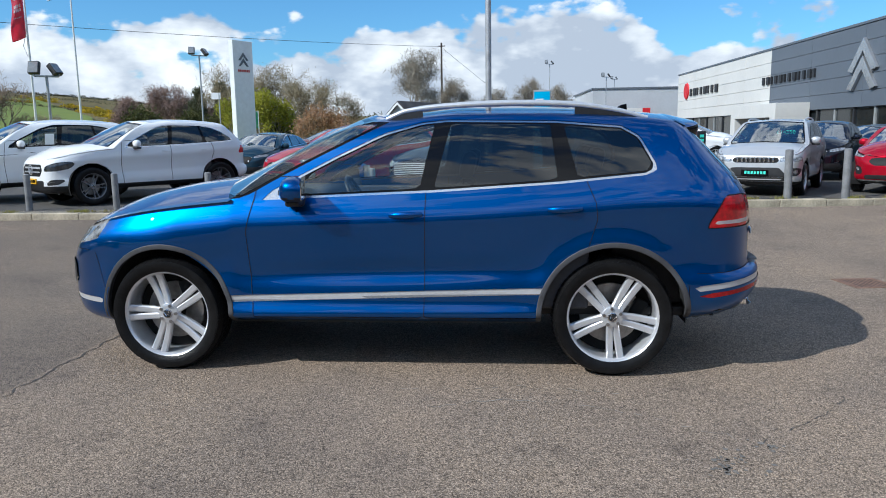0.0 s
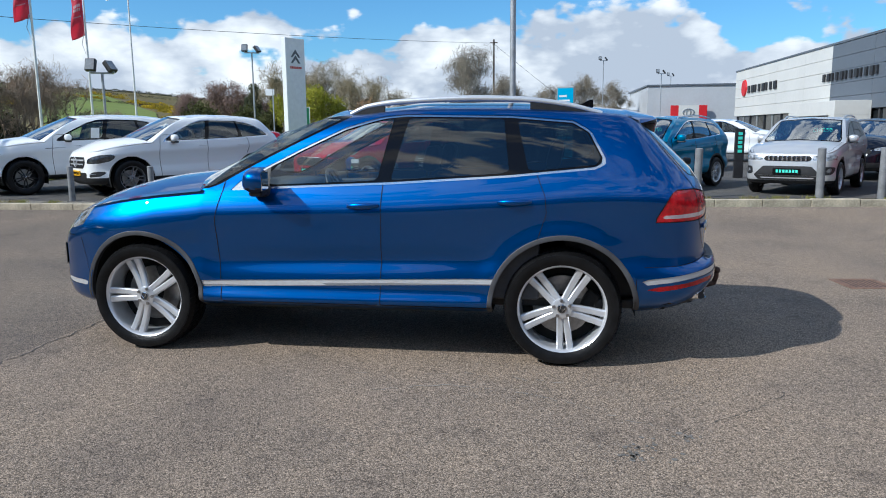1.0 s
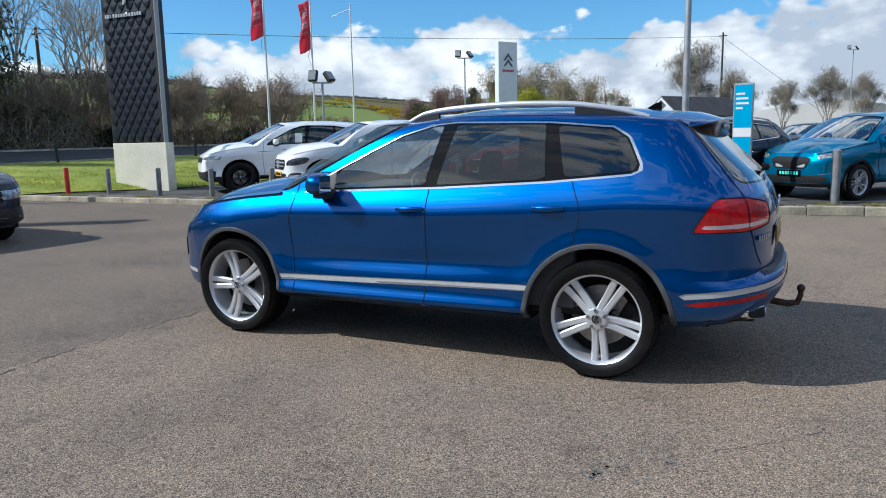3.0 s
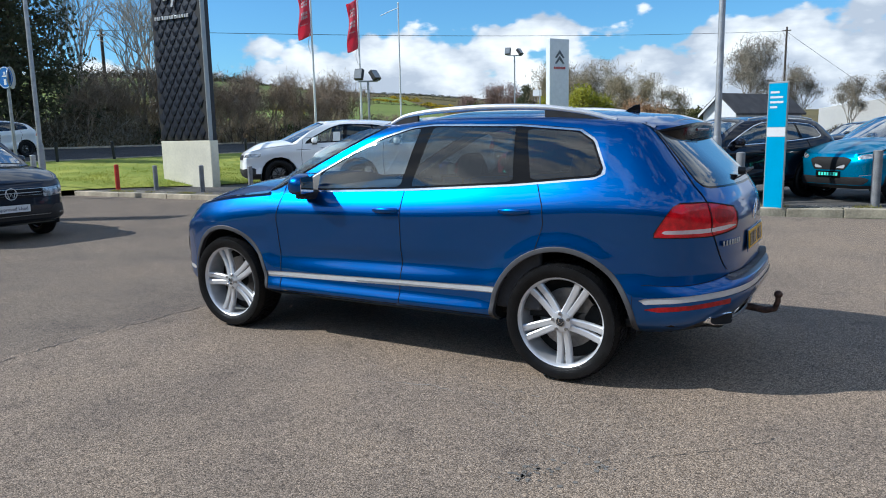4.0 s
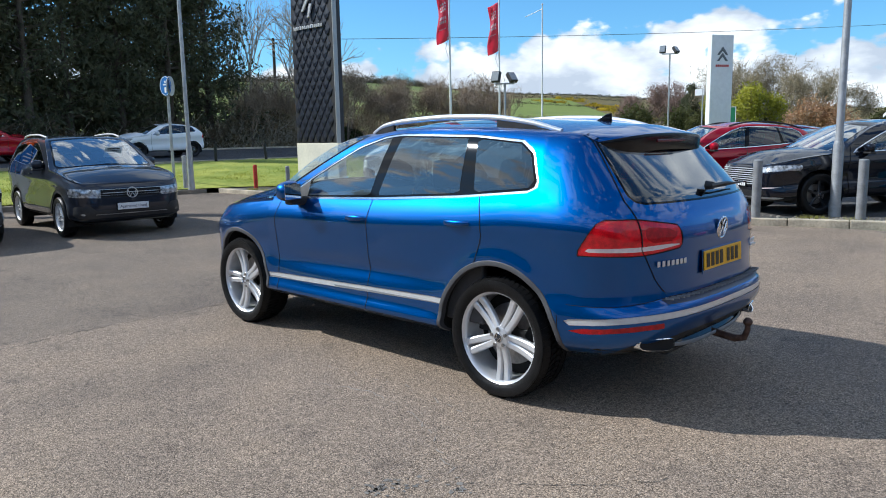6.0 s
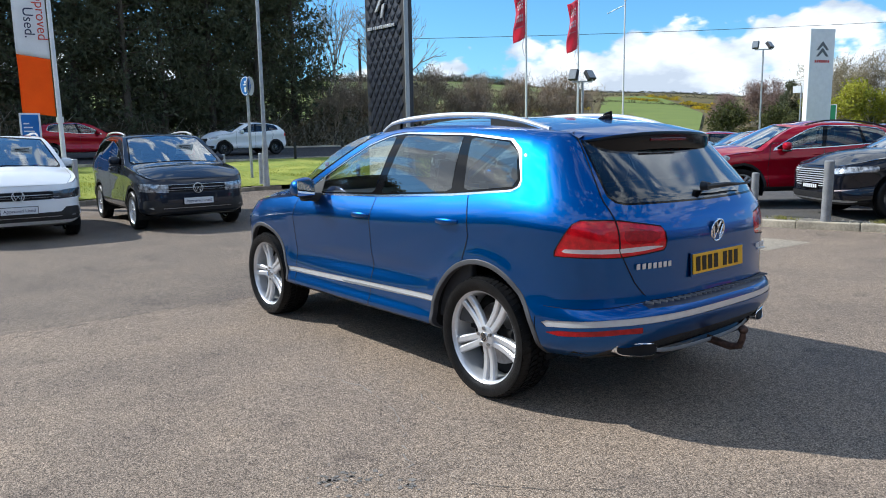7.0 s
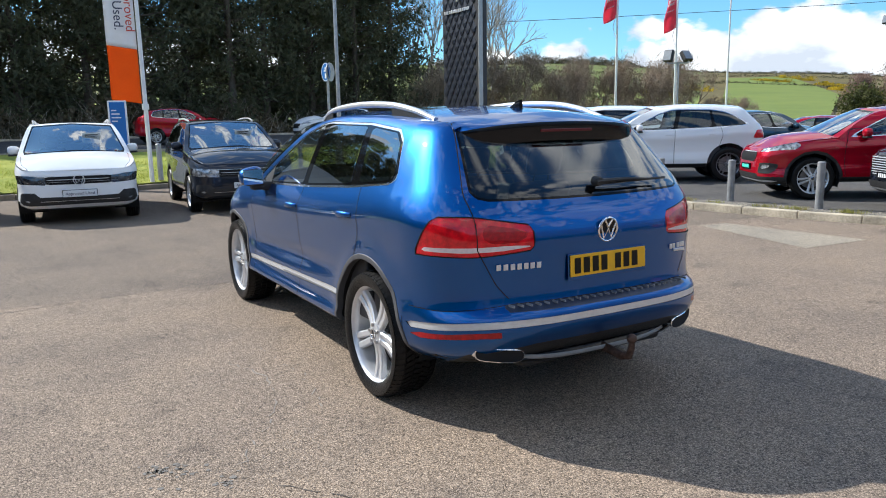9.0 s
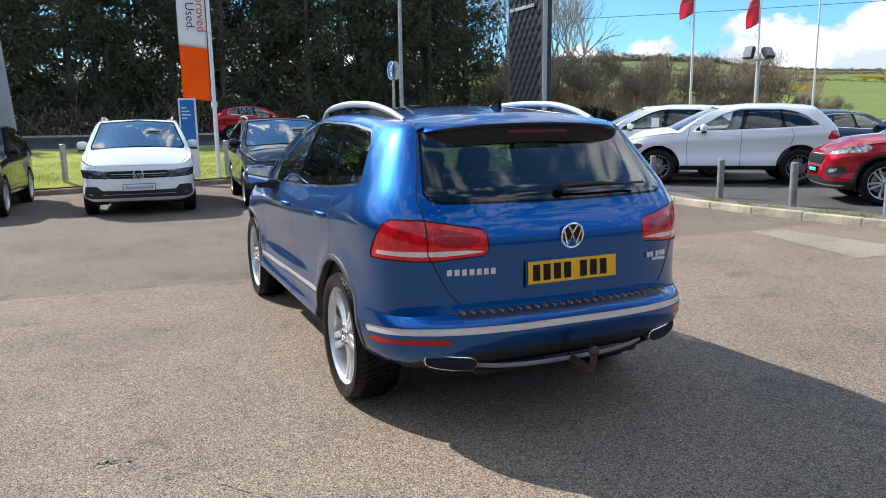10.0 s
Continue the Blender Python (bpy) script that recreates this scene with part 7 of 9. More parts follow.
QQ_FACE = (
    ("headlamp", "front", [(0.50, 0.80), (0.94, 0.88), (0.92, 0.95), (0.50, 0.90)], 0.015, -1.75),
    ("grille", "front", [(-0.5, 0.62), (0.34, 0.62), (0.50, 0.86), (-0.5, 0.86)], 0.03, -2.1),
    ("chrome", "front", [(0.10, 0.655), (0.33, 0.655), (0.47, 0.86), (0.42, 0.86), (0.30, 0.69), (0.10, 0.69)], 0.0, -2.1),
    ("black", "front", [(-0.5, 0.35), (0.75, 0.35), (0.80, 0.50), (-0.5, 0.48)], 0.03, -2.0),
    ("silver", "front", [(0.56, 0.51), (0.84, 0.53), (0.84, 0.55), (0.56, 0.53)], 0.0, -2.0))
VIT_FACE = (
    ("headlamp", "front", [(0.52, 0.755), (0.94, 0.765), (0.94, 0.865), (0.80, 0.875), (0.50, 0.86)], 0.015, -1.9),
    ("grille", "front", [(-0.5, 0.74), (0.50, 0.745), (0.49, 0.86), (-0.5, 0.86)], 0.015, -2.1),
    ("chrome", "front", [(-0.5, 0.852), (0.50, 0.852), (0.50, 0.864), (-0.5, 0.864)], 0.0, -2.1),
    ("black", "front", [(-0.8, 0.34), (0.60, 0.34), (0.70, 0.44), (0.50, 0.64), (-0.8, 0.64)], 0.02, -2.0),
    ("silver", "front", [(-0.6, 0.37), (0.58, 0.37), (0.60, 0.40), (-0.6, 0.40)], 0.0, -2.05),
    ("silver", "front", [(-0.6, 0.43), (0.62, 0.43), (0.61, 0.445), (-0.6, 0.445)], 0.0, -2.05),
    ("black", "front", [(0.72, 0.46), (0.90, 0.46), (0.92, 0.63), (0.74, 0.63)], 0.03, -1.95),
    ("fog", "front", [(0.77, 0.50), (0.87, 0.50), (0.88, 0.60), (0.78, 0.60)], 0.03, -1.95),
    ("black", "front", [(-0.9, 0.20), (0.95, 0.20), (0.95, 0.31), (-0.9, 0.31)], 0.0, -1.9))
ROW = -127.0
other_car("white SUV with its nose towards the yard, parked against the grass", WHITE_CAR, (-10.62, -1.65), -3.0, 4.49, 1.93, 1.735, 2.68, BLUFF, face=TIG_FACE, rails=SATIN, arch=SATIN_BLACK, left_hub=False, z=0,
          plate=(0.515, PLATE_WHITE, "Approved Used"), card=(-0.3, "sheet"), badge=0.735, badge_r=0.085, head=HEAD_DARK, rough=0, pano=True, clear=0.07, group="cars parked against the grass")
other_car("dark grey SUV with silver roof rails, parked against the grass", GREY_CAR, (-10.42, 1.14), -3.0, 4.49, 1.93, 1.735, 2.68, BLUFF, face=TIG_FACE, rails=SATIN, arch=SATIN_BLACK, left_hub=False, z=0,
          plate=(0.515, PLATE_WHITE, "Approved Used"), card=(-0.3, "sheet"), badge=0.735, badge_r=0.085, rough=0, clear=0.07, group="cars parked against the grass")
other_car("dark SUV parked against the grass beside a pale panel", BLACK_CAR, (-11.2, -4.80), -3.0, 4.5, 1.84, 1.64, 2.68, BLUFF, face=TIG_FACE, left_hub=False, z=0, clear=0.07, group="cars parked against the grass")
other_car("white SUV with dark wheels and black trim", WHITE_CAR, (-10.74, 9.45), -129, 4.95, 2.0, 1.83, 2.97, SUV2, DLO_LONG, face=VEL_FACE, wheel=(0.40, 0.265, 0.28), rim=RIM_DARK, style=TWIN, trim=GLOSS_BLACK, lower=SATIN_BLACK, rough=0, clear=0.075, sheet=True, strip=True)
other_car("white SUV with chrome grille bars and silver wheels", WHITE_CAR, (-7.95, 9.25), -127, 4.85, 1.96, 1.79, 3.0, SUV2, DLO_LONG, face=GLC_FACE, wheel=(0.40, 0.255, 0.275), style=TWIN, rim=RIM_MID, lower=SATIN_BLACK, head=HEAD_DARK, plate=(0.50, PLATE_YELLOW, GLOSS_BLACK), rough=0, clear=0.085, badge=0.725, badge_r=0.10)
other_car("red SUV with black lower trim", RED_CAR, (-2.75, 9.66), ROW, 4.58, 1.855, 1.66, 2.67, dict(SLEEK2, nf=5.2), DLO, face=KIA_FACE, wheel=(0.375, 0.24, 0.275), arch=SATIN_BLACK, lower=SATIN_BLACK, rough=0, clear=0.07, style=PETAL, rails=SATIN_BLACK, plate=(0.58, GLOSS_BLACK, MINT))
other_car("black SUV with a broad chrome grille", BLACK_CAR, (0.12, 9.32), ROW, 4.78, 1.895, 1.62, 2.738, dict(SUV2, nf=5.5), DLO, face=DS_FACE, rough=0, clear=0.07, grille_bars=(0.575, 0.615, 0.655, 0.695, 0.735, 0.775, 0.815, 0.855), wheel=(0.365, 0.235, 0.26), style=SINGLE, rim=RIM_DARK, rails=SATIN, plate=(0.56, GLOSS_BLACK, PLATE_WHITE))
other_car("bright blue SUV with twin-spoke wheels", TEAL_CAR, (3.38, 10.75), ROW, 4.5, 1.86, 1.66, 2.70, SUV2, DLO, face=QQ_FACE, wheel=(0.345, 0.225, 0.245), arch=SATIN_BLACK, rails=SATIN, plate=(0.54, GLOSS_BLACK, MINT), card=(-0.35, "£ 1750"))
other_car("silver SUV with its price in the windscreen", SILVER_CAR, (7.0, 10.65), -119, 4.175, 1.775, 1.61, 2.5, BLUFF, DLO, face=VIT_FACE, wheel=(0.335, 0.215, 0.225), arch=SATIN_BLACK, rails=SATIN, plate=(0.53, GLOSS_BLACK, MINT), card=(-0.35, "£14250"), rough=0, clear=0.07, slats=9)
other_car("red hatchback at the end of the row", RED_CAR, (9.75, 10.5), -128, 4.2, 1.76, 1.52, 2.6, HATCH, DLO, face=KIA_FACE, wheel=(0.32, 0.2, 0.215))
G2 = "cars in the rows behind"
other_car("slate blue hatchback in the row behind", SLATE_CAR, (-7.3, 18.6), -95, 4.3, 1.8, 1.5, 2.6, HATCH, DLO, face=QQ_FACE, left_hub=False, group=G2)
other_car("red hatchback in the row behind", RED_CAR, (-12.1, 23.6), -150, 4.3, 1.8, 1.5, 2.6, HATCH, DLO, face=KIA_FACE, left_hub=False, group=G2)
other_car("maroon SUV in the row behind", MAROON_CAR, (-6.6, 25.6), -165, 4.6, 1.85, 1.68, 2.7, SLEEK, DLO, face=KIA_FACE, left_hub=False, group=G2)
other_car("dark SUV in the row behind", SLATE_CAR, (-9.6, 17.4), 80, 4.5, 1.85, 1.68, 2.7, SUV, DLO, left_hub=False, group=G2)
other_car("black SUV in the row behind", BLACK_CAR, (9.9, 16.8), -120, 4.4, 1.8, 1.6, 2.65, SUV, DLO, face=QQ_FACE, left_hub=False, group=G2, plate=(0.6, GLOSS_BLACK, MINT))
other_car("blue saloon in the row behind", SLATE_CAR, (13.4, 21.5), -150, 4.5, 1.8, 1.5, 2.65, HATCH, DLO, left_hub=False, group=G2)
other_car("dark red car in the row behind", MAROON_CAR, (5.4, 20.5), -100, 4.3, 1.8, 1.5, 2.6, HATCH, DLO, face=KIA_FACE, left_hub=False, group=G2)
other_car("dark car in the row behind", BLACK_CAR, (2.4, 24.5), -110, 4.4, 1.8, 1.55, 2.6, HATCH, DLO, left_hub=False, group=G2)
other_car("white van-like car in the row behind", WHITE_CAR, (8.4, 27), -20, 4.6, 1.85, 1.75, 2.7, SUV, DLO, left_hub=False, group=G2)
other_car("slate car in the row behind", SLATE_CAR, (-3.6, 19.3), -100, 4.4, 1.8, 1.5, 2.6, HATCH, DLO, face=QQ_FACE, left_hub=False, group=G2)
other_car("white hatchback on the road", WHITE_CAR, (-27.6, 10.55), -88, 4.0, 1.74, 1.49, 2.51, HATCH, DLO, left_hub=False, z=0.90, rim=RIM_DARK, style=TWIN, wheel=(0.32, 0.2, 0.225), group="cars on the road", face=QQ_FACE)
other_car("red hatchback on the road", RED_CAR, (-27.4, 3.6), 92, 3.9, 1.70, 1.50, 2.5, HATCH, DLO, left_hub=False, z=0.90, wheel=(0.31, 0.2, 0.215), group="cars on the road", dark_rear=False)


# ---- trees, hedges and the hill ----
BARK = material("grey brown bark", (0.10, 0.08, 0.06), 0.95, vary=0.35, scale=4, bump=0.5, bump_scale=25)
TWIG = material("bare twigs", (0.42, 0.37, 0.295), 0.95, vary=0.3, scale=3)
TWIG_RED = material("reddish budding twigs", (0.25, 0.165, 0.135), 0.95, vary=0.3, scale=3)
LEAF_CON = foliage("dark conifer foliage", (0.17, 0.175, 0.105), (0.08, 0.088, 0.05), 1.5, 0.5)
LEAF_UNDER = foliage("brown undergrowth", (0.20, 0.16, 0.105), (0.10, 0.085, 0.055), 0.8, 0.4)
LEAF_OLIVE = foliage("olive spring foliage", (0.11, 0.115, 0.035), (0.055, 0.062, 0.022))
LEAF_LIME = foliage("lime willow foliage", (0.44, 0.42, 0.05), (0.24, 0.25, 0.03))
LEAF_RUST = foliage("rust red foliage", (0.50, 0.29, 0.17), (0.32, 0.22, 0.11))
LEAF_BROWN = foliage("brown bramble", (0.34, 0.27, 0.175), (0.17, 0.14, 0.085), 0.8)
LEAF_BUSH = foliage("dark green bush", (0.055, 0.075, 0.025), (0.025, 0.037, 0.014))
SCRUB_OLIVE = foliage("dry olive scrub", (0.17, 0.15, 0.06), (0.10, 0.085, 0.04), 0.3)
GORSE = foliage("yellow gorse", (0.62, 0.43, 0.02), (0.14, 0.14, 0.03), 0.25)


def leaf_mesh(name, centres, sizes, droop, mat, parent, seed=0, aspect=0.45, label=""):
    """Many small folded leaves or sprays, each two triangles, in one crown."""
    rng = np.random.default_rng(seed)
    c = np.asarray(centres, float)
    n = len(c)
    s = np.asarray(sizes, float).reshape(-1, 1)
    d = rng.normal(size=(n, 3))
    d[:, 2] -= droop
    d /= np.linalg.norm(d, axis=1, keepdims=True)
    e = np.cross(d, rng.normal(size=(n, 3)))
    e /= np.linalg.norm(e, axis=1, keepdims=True)
    a = c - d * s * 0.5
    b = c + d * s * 0.5
    l = c + e * s * aspect * 0.5
    r = c - e * s * aspect * 0.5
    v = np.stack((a, l, b, r), 1).reshape(-1, 3)
    me = bpy.data.meshes.new(name)
    me.from_pydata(v.tolist(), [], [(4 * i, 4 * i + 1, 4 * i + 2, 4 * i + 3) for i in range(n)])
    me.materials.append(mat)
    ob = new(name, me)
    if parent is not None:
        ob.parent = parent
    if label:
        ob["label"] = label
    return ob


def stick(verts, faces, p, q, r0, r1, k=3):
    d = q - p
    if d.length < 1e-5:
        return
    s = d.orthogonal().normalized()
    u = d.cross(s).normalized()
    b = len(verts)
    for c, r in ((p, r0), (q, r1)):
        for i in range(k):
            t = i * math.tau / k
            verts.append(c + s * (r * math.cos(t)) + u * (r * math.sin(t)))
    for i in range(k):
        faces.append((b + i, b + (i + 1) % k, b + k + (i + 1) % k, b + k + i))


def conifer(h, r, seed, taper=0.55):
    rng = random.Random(seed)
    root = thing("conifer_tree", None, "tall dense dark green conifer beyond the road", "tree", "conifers along the road")
    bm = bmesh.new()
    add_cyl(bm, (0, 0, -0.3), (0, 0, h * 0.92), 0.24, 0.03, 9)
    part("trunk", bm, BARK, root)
    verts, faces, cs, ss = [], [], [], []
    for i in range(150):
        t = rng.random() ** 0.85
        z = 0.6 + t * (h - 1.2)
        reach = r * (1 - t) ** taper * rng.uniform(0.7, 1.15) + 0.25
        a = rng.uniform(0, math.tau)
        p = Vector((0, 0, z))
        q = p + Vector((math.cos(a) * reach, math.sin(a) * reach, reach * rng.uniform(0.05, 0.5)))
        stick(verts, faces, p, q, 0.045, 0.008)
        for j in range(62):
            s = rng.uniform(0.3, 1.05)
            w = 0.10 + 0.20 * s
            cs.append(p.lerp(q, s) + Vector((rng.gauss(0, w), rng.gauss(0, w), rng.gauss(-0.05, w))))
            ss.append(rng.uniform(0.16, 0.42))
    link_mesh("branching", verts, faces, BARK, root, False)
    leaf_mesh("crown", cs, ss, 0.8, LEAF_CON, root, seed, 0.36)
    return root


con = [conifer(14.0, 2.7, 3), conifer(12.5, 2.4, 11), conifer(15.0, 3.0, 23)]
rt = random.Random(5)
spots = []
for k_, y in enumerate(np.arange(-44.5, 18.6, 2.5)):
    spots.append((-36.6 + rt.uniform(-0.9, 0.9), y + rt.uniform(-0.5, 0.5), rt.uniform(0.9, 1.12)))
    spots.append((-40.5 + rt.uniform(-1, 1), y + 1.1 + rt.uniform(-0.5, 0.5), rt.uniform(1.0, 1.25)))
for k, (x, y, s) in enumerate(spots):
    m = pose(x, y, 1.1, 0, 0, rt.uniform(0, 360))
    if k < 3:
        con[k].matrix_world = m
    else:
        copy_thing(con[k % 3], m)


def grow(verts, faces, tips, p, d, length, r, level, rng, spread, lift, thin=0.007):
    q = p + d * length
    mid = p.lerp(q, 0.5) + Vector((rng.gauss(0, 0.05), rng.gauss(0, 0.05), 0)) * length
    stick(verts, faces, p, mid, r, r * 0.85, 5 if level > 2 else 3)
    stick(verts, faces, mid, q, r * 0.85, r * 0.68, 5 if level > 2 else 3)
    if level == 0:
        tips.append(q)
        return
    for k in range(rng.choice((2, 3, 3)) if level > 1 else 3):
        nd = (d + Vector((rng.gauss(0, spread), rng.gauss(0, spread), rng.gauss(lift, spread * 0.6)))).normalized()
        at = p.lerp(q, rng.uniform(0.45, 1.0))
        grow(verts, faces, tips, at, nd, length * rng.uniform(0.62, 0.86), max(r * 0.62, thin), level - 1, rng, spread, lift, thin)


def bare_tree(name, h, seed, label, spread=0.42, lift=0.12, levels=6, twig=None, leaf=None, leaf_n=0, group="bare trees", stems=1, width=1.0, leaf_size=0.3, thin=0.007, aspect=0.45, scatter=0.35):
    rng = random.Random(seed)
    root = thing(name, None, label, "tree", group)
    verts, faces, tips = [], [], []
    for s in range(stems):
        a = rng.uniform(0, math.tau)
        base = Vector((0.4 * s * math.cos(a), 0.4 * s * math.sin(a), -0.2))
        d = Vector((rng.gauss(0, 0.08), rng.gauss(0, 0.08), 1)).normalized()
        grow(verts, faces, tips, base, d, h * 0.27, h * 0.009 + 0.012, levels, rng, spread, lift, thin)
    zs = max(v.z for v in verts)
    k = h / zs
    for v in verts + tips:
        v.z *= k
        v.x *= width
        v.y *= width
    # the thick lower part is the trunk, the rest the crown
    split = [f for f in faces if max(verts[i].z for i in f) < h * 0.30]
    rest = [f for f in faces if max(verts[i].z for i in f) >= h * 0.30]
    for nm, fs, mat in (("trunk", split, BARK), ("branching", rest, twig or TWIG)):
        used = sorted({i for f in fs for i in f})
        at = {i: j for j, i in enumerate(used)}
        if used:
            link_mesh(nm, [verts[i] for i in used], [tuple(at[i] for i in f) for f in fs], mat, root, False)
    if leaf:
        cs, ss = [], []
        for t in tips:
            for j in range(leaf_n):
                cs.append(t + Vector((rng.gauss(0, scatter), rng.gauss(0, scatter), rng.gauss(0, scatter * 0.85))))
                ss.append(rng.uniform(0.6, 1.3) * leaf_size)
        leaf_mesh("crown", cs, ss, 0.3 if aspect > 0.2 else -0.9, leaf, root, seed, aspect)
    return root


def place_copies(src, places):
    for k, (x, y, z, s, a) in enumerate(places):
        m = pose(x, y, z, 0, 0, a)
        if k == 0:
            src.scale = (s, s, s)
            src.matrix_world = m @ Matrix.Diagonal((s, s, s, 1))
        else:
            src.scale = (s, s, s)
            ob = copy_thing(src, m)
    x, y, z, s, a = places[0]
    src.matrix_world = pose(x, y, z, 0, 0, a) @ Matrix.Diagonal((s, s, s, 1))


TWIG_PALE = material("pale bare twigs", (0.46, 0.42, 0.36), 0.95, vary=0.3, scale=3)
TWIG_BROWN = material("brown bramble twigs", (0.31, 0.235, 0.165), 0.95, vary=0.35, scale=2)
tall = bare_tree("bare_tree", 11.0, 4, "tall leafless tree beyond the road", 0.46, 0.16, 5, twig=TWIG_PALE, stems=2, thin=0.009, width=1.1)
place_copies(tall, [(-36.4, 24.6, 1.0, 0.92, 10), (-38.5, 27.0, 1.0, 1.0, 120), (-37.5, 21.4, 1.0, 0.95, 300)])
shrub = bare_tree("bare_shrub", 4.6, 9, "leafless brown shrub beyond the road", 0.50, 0.10, 6, twig=TWIG_BROWN, leaf=TWIG_BROWN, leaf_n=2, stems=5, group="roadside shrubs", leaf_size=0.55, aspect=0.035, scatter=0.2)
place_copies(shrub, [(-35.0 + 0.35 * i + rt.uniform(-1.2, 1.2), 20.5 + i * 2.7, 0.9, rt.uniform(0.7, 1.05) * (1.3 if i < 8 else 0.6), rt.uniform(0, 360)) for i in range(10)])
TWIG_OLIVE = material("olive brown twigs", (0.29, 0.24, 0.15), 0.95, vary=0.3, scale=0.5)
oak = bare_tree("bare_tree", 9.8, 21, "broad leafless tree behind the parked cars", 0.50, 0.06, 6, width=1.15, twig=TWIG_OLIVE, group="distant trees", leaf=TWIG_OLIVE, leaf_n=8, leaf_size=0.95, thin=0.014, aspect=0.045, scatter=0.45, stems=2)
place_copies(oak, [(-26.5, 84.0, 0, 1.0, 0), (-21.5, 86.0, 0, 0.82, 70), (-33.5, 84, 0, 0.98, 150), (-30.0, 83, 0, 0.78, 210)])
TWIG_ASH = material("grey brown twigs", (0.27, 0.235, 0.18), 0.95, vary=0.3, scale=0.5)
ash = bare_tree("bare_tree", 11.5, 33, "leafless tree behind the parked cars", 0.34, 0.2, 6, group="distant trees", twig=TWIG_ASH, leaf=TWIG_ASH, leaf_n=5, leaf_size=0.9, width=0.85, thin=0.012, aspect=0.04, scatter=0.35, stems=3)
place_copies(ash, [(-10.0, 84.0, 0, 1.0, 0), (-6.0, 92, 0, 0.75, 100), (4.5, 104, 0, 0.8, 60), (8.5, 112, 0, 0.75, 250), (-1.0, 108, 0, 0.7, 10)])
round_tree = bare_tree("budding_tree", 9.5, 41, "rounded reddish brown budding tree on the hillside", 0.55, 0.05, 6, twig=TWIG_RED, group="distant trees", width=1.15, leaf=TWIG_RED, leaf_n=26, leaf_size=0.8, aspect=0.07, scatter=0.6, thin=0.015)
place_copies(round_tree, [(-55.5, 111, 0.6, 0.92, 0), (-60, 109.5, 0.5, 0.75, 120), (-51.5, 113, 0.5, 0.76, 30)])
lime = bare_tree("willow_tree", 6.2, 52, "lime green willow in young leaf", 0.5, 0.0, 5, leaf=LEAF_LIME, leaf_n=9, leaf_size=0.34, group="distant trees", stems=2)
place_copies(lime, [(-25.6, 70.2, 0.3, 0.95, 0), (-23.4, 71.2, 0.3, 0.8, 90), (-27.6, 69.2, 0.3, 0.78, 190)])
rust = bare_tree("red_bush", 4.2, 63, "rust red shrub in young leaf", 0.5, 0.0, 5, leaf=LEAF_RUST, leaf_n=8, leaf_size=0.28, group="distant trees", stems=2)
place_copies(rust, [(-18.2, 67, 0.2, 1.0, 0), (-16.0, 67.6, 0.2, 0.85, 90)])
olive = bare_tree("green_bush", 3.4, 64, "olive green bush in leaf", 0.5, 0.0, 5, leaf=LEAF_OLIVE, leaf_n=9, leaf_size=0.30, group="distant trees", stems=2)
place_copies(olive, [(-13.5, 74, 0.2, 0.9, 0), (-24.5, 74, 0.2, 0.9, 90), (-35, 76, 0.3, 1.1, 20), (-43, 80, 0.3, 1.3, 200), (-9, 80, 0.2, 0.9, 50), (-30, 70, 0.3, 0.9, 50)])
dark_con = conifer(8.0, 1.15, 77, 1.0)
dark_con["label"], dark_con["group"] = "slim dark conifer behind the parked cars", "distant trees"
place_copies(dark_con, [(-38.6, 86.6, 0.3, 0.95, 0), (-36.0, 87.6, 0.3, 1.05, 90), (-40.0, 87.6, 0.3, 0.75, 40)])


def thicket(name, label, line, width, height, n, mat, size, seed, sticks=0, mat2=None):
    """A tangle of stems and leaves along a line, too dense to count."""
    rng = np.random.default_rng(seed)
    pts = np.array(line, float)
    t = rng.random(n) * (len(pts) - 1)
    i = np.minimum(t.astype(int), len(pts) - 2)
    f = (t - i)[:, None]
    base = pts[i] * (1 - f) + pts[i + 1] * f
    hump = 0.62 + 0.38 * np.sin(base[:, 0] * 0.9 + base[:, 1] * 0.7) * np.sin(base[:, 1] * 0.33 + 1.0)
    off = rng.normal(0, width * 0.36, size=(n, 2))
    prof = np.sqrt(np.clip(1 - (np.linalg.norm(off, axis=1) / width) ** 2, 0.05, 1))
    z = base[:, 2] + rng.random(n) ** 0.7 * height * hump * prof
    c = np.stack((base[:, 0] + off[:, 0], base[:, 1] + off[:, 1], z), 1)
    ob = leaf_mesh(name, c, rng.uniform(0.6, 1.4, n) * size, 0.0, mat, None, seed)
    tagged(ob, label, "hedge", "", "stuff")
    if sticks:
        verts, faces = [], []
        r = random.Random(seed)
        for k in range(sticks):
            p = Vector(c[r.randrange(n)])
            zb = p.z
            p.z = max(base[0, 2], zb - r.uniform(0.4, 1.4))
            d = Vector((r.gauss(0, 0.5), r.gauss(0, 0.5), r.uniform(0.5, 1.2)))
            stick(verts, faces, p, p + d * r.uniform(0.6, 1.6), 0.014, 0.005)
        tagged(link_mesh(name + "_stems", verts, faces, TWIG, None, False), label + ", bare stems", "hedge", "", "stuff")
    return ob


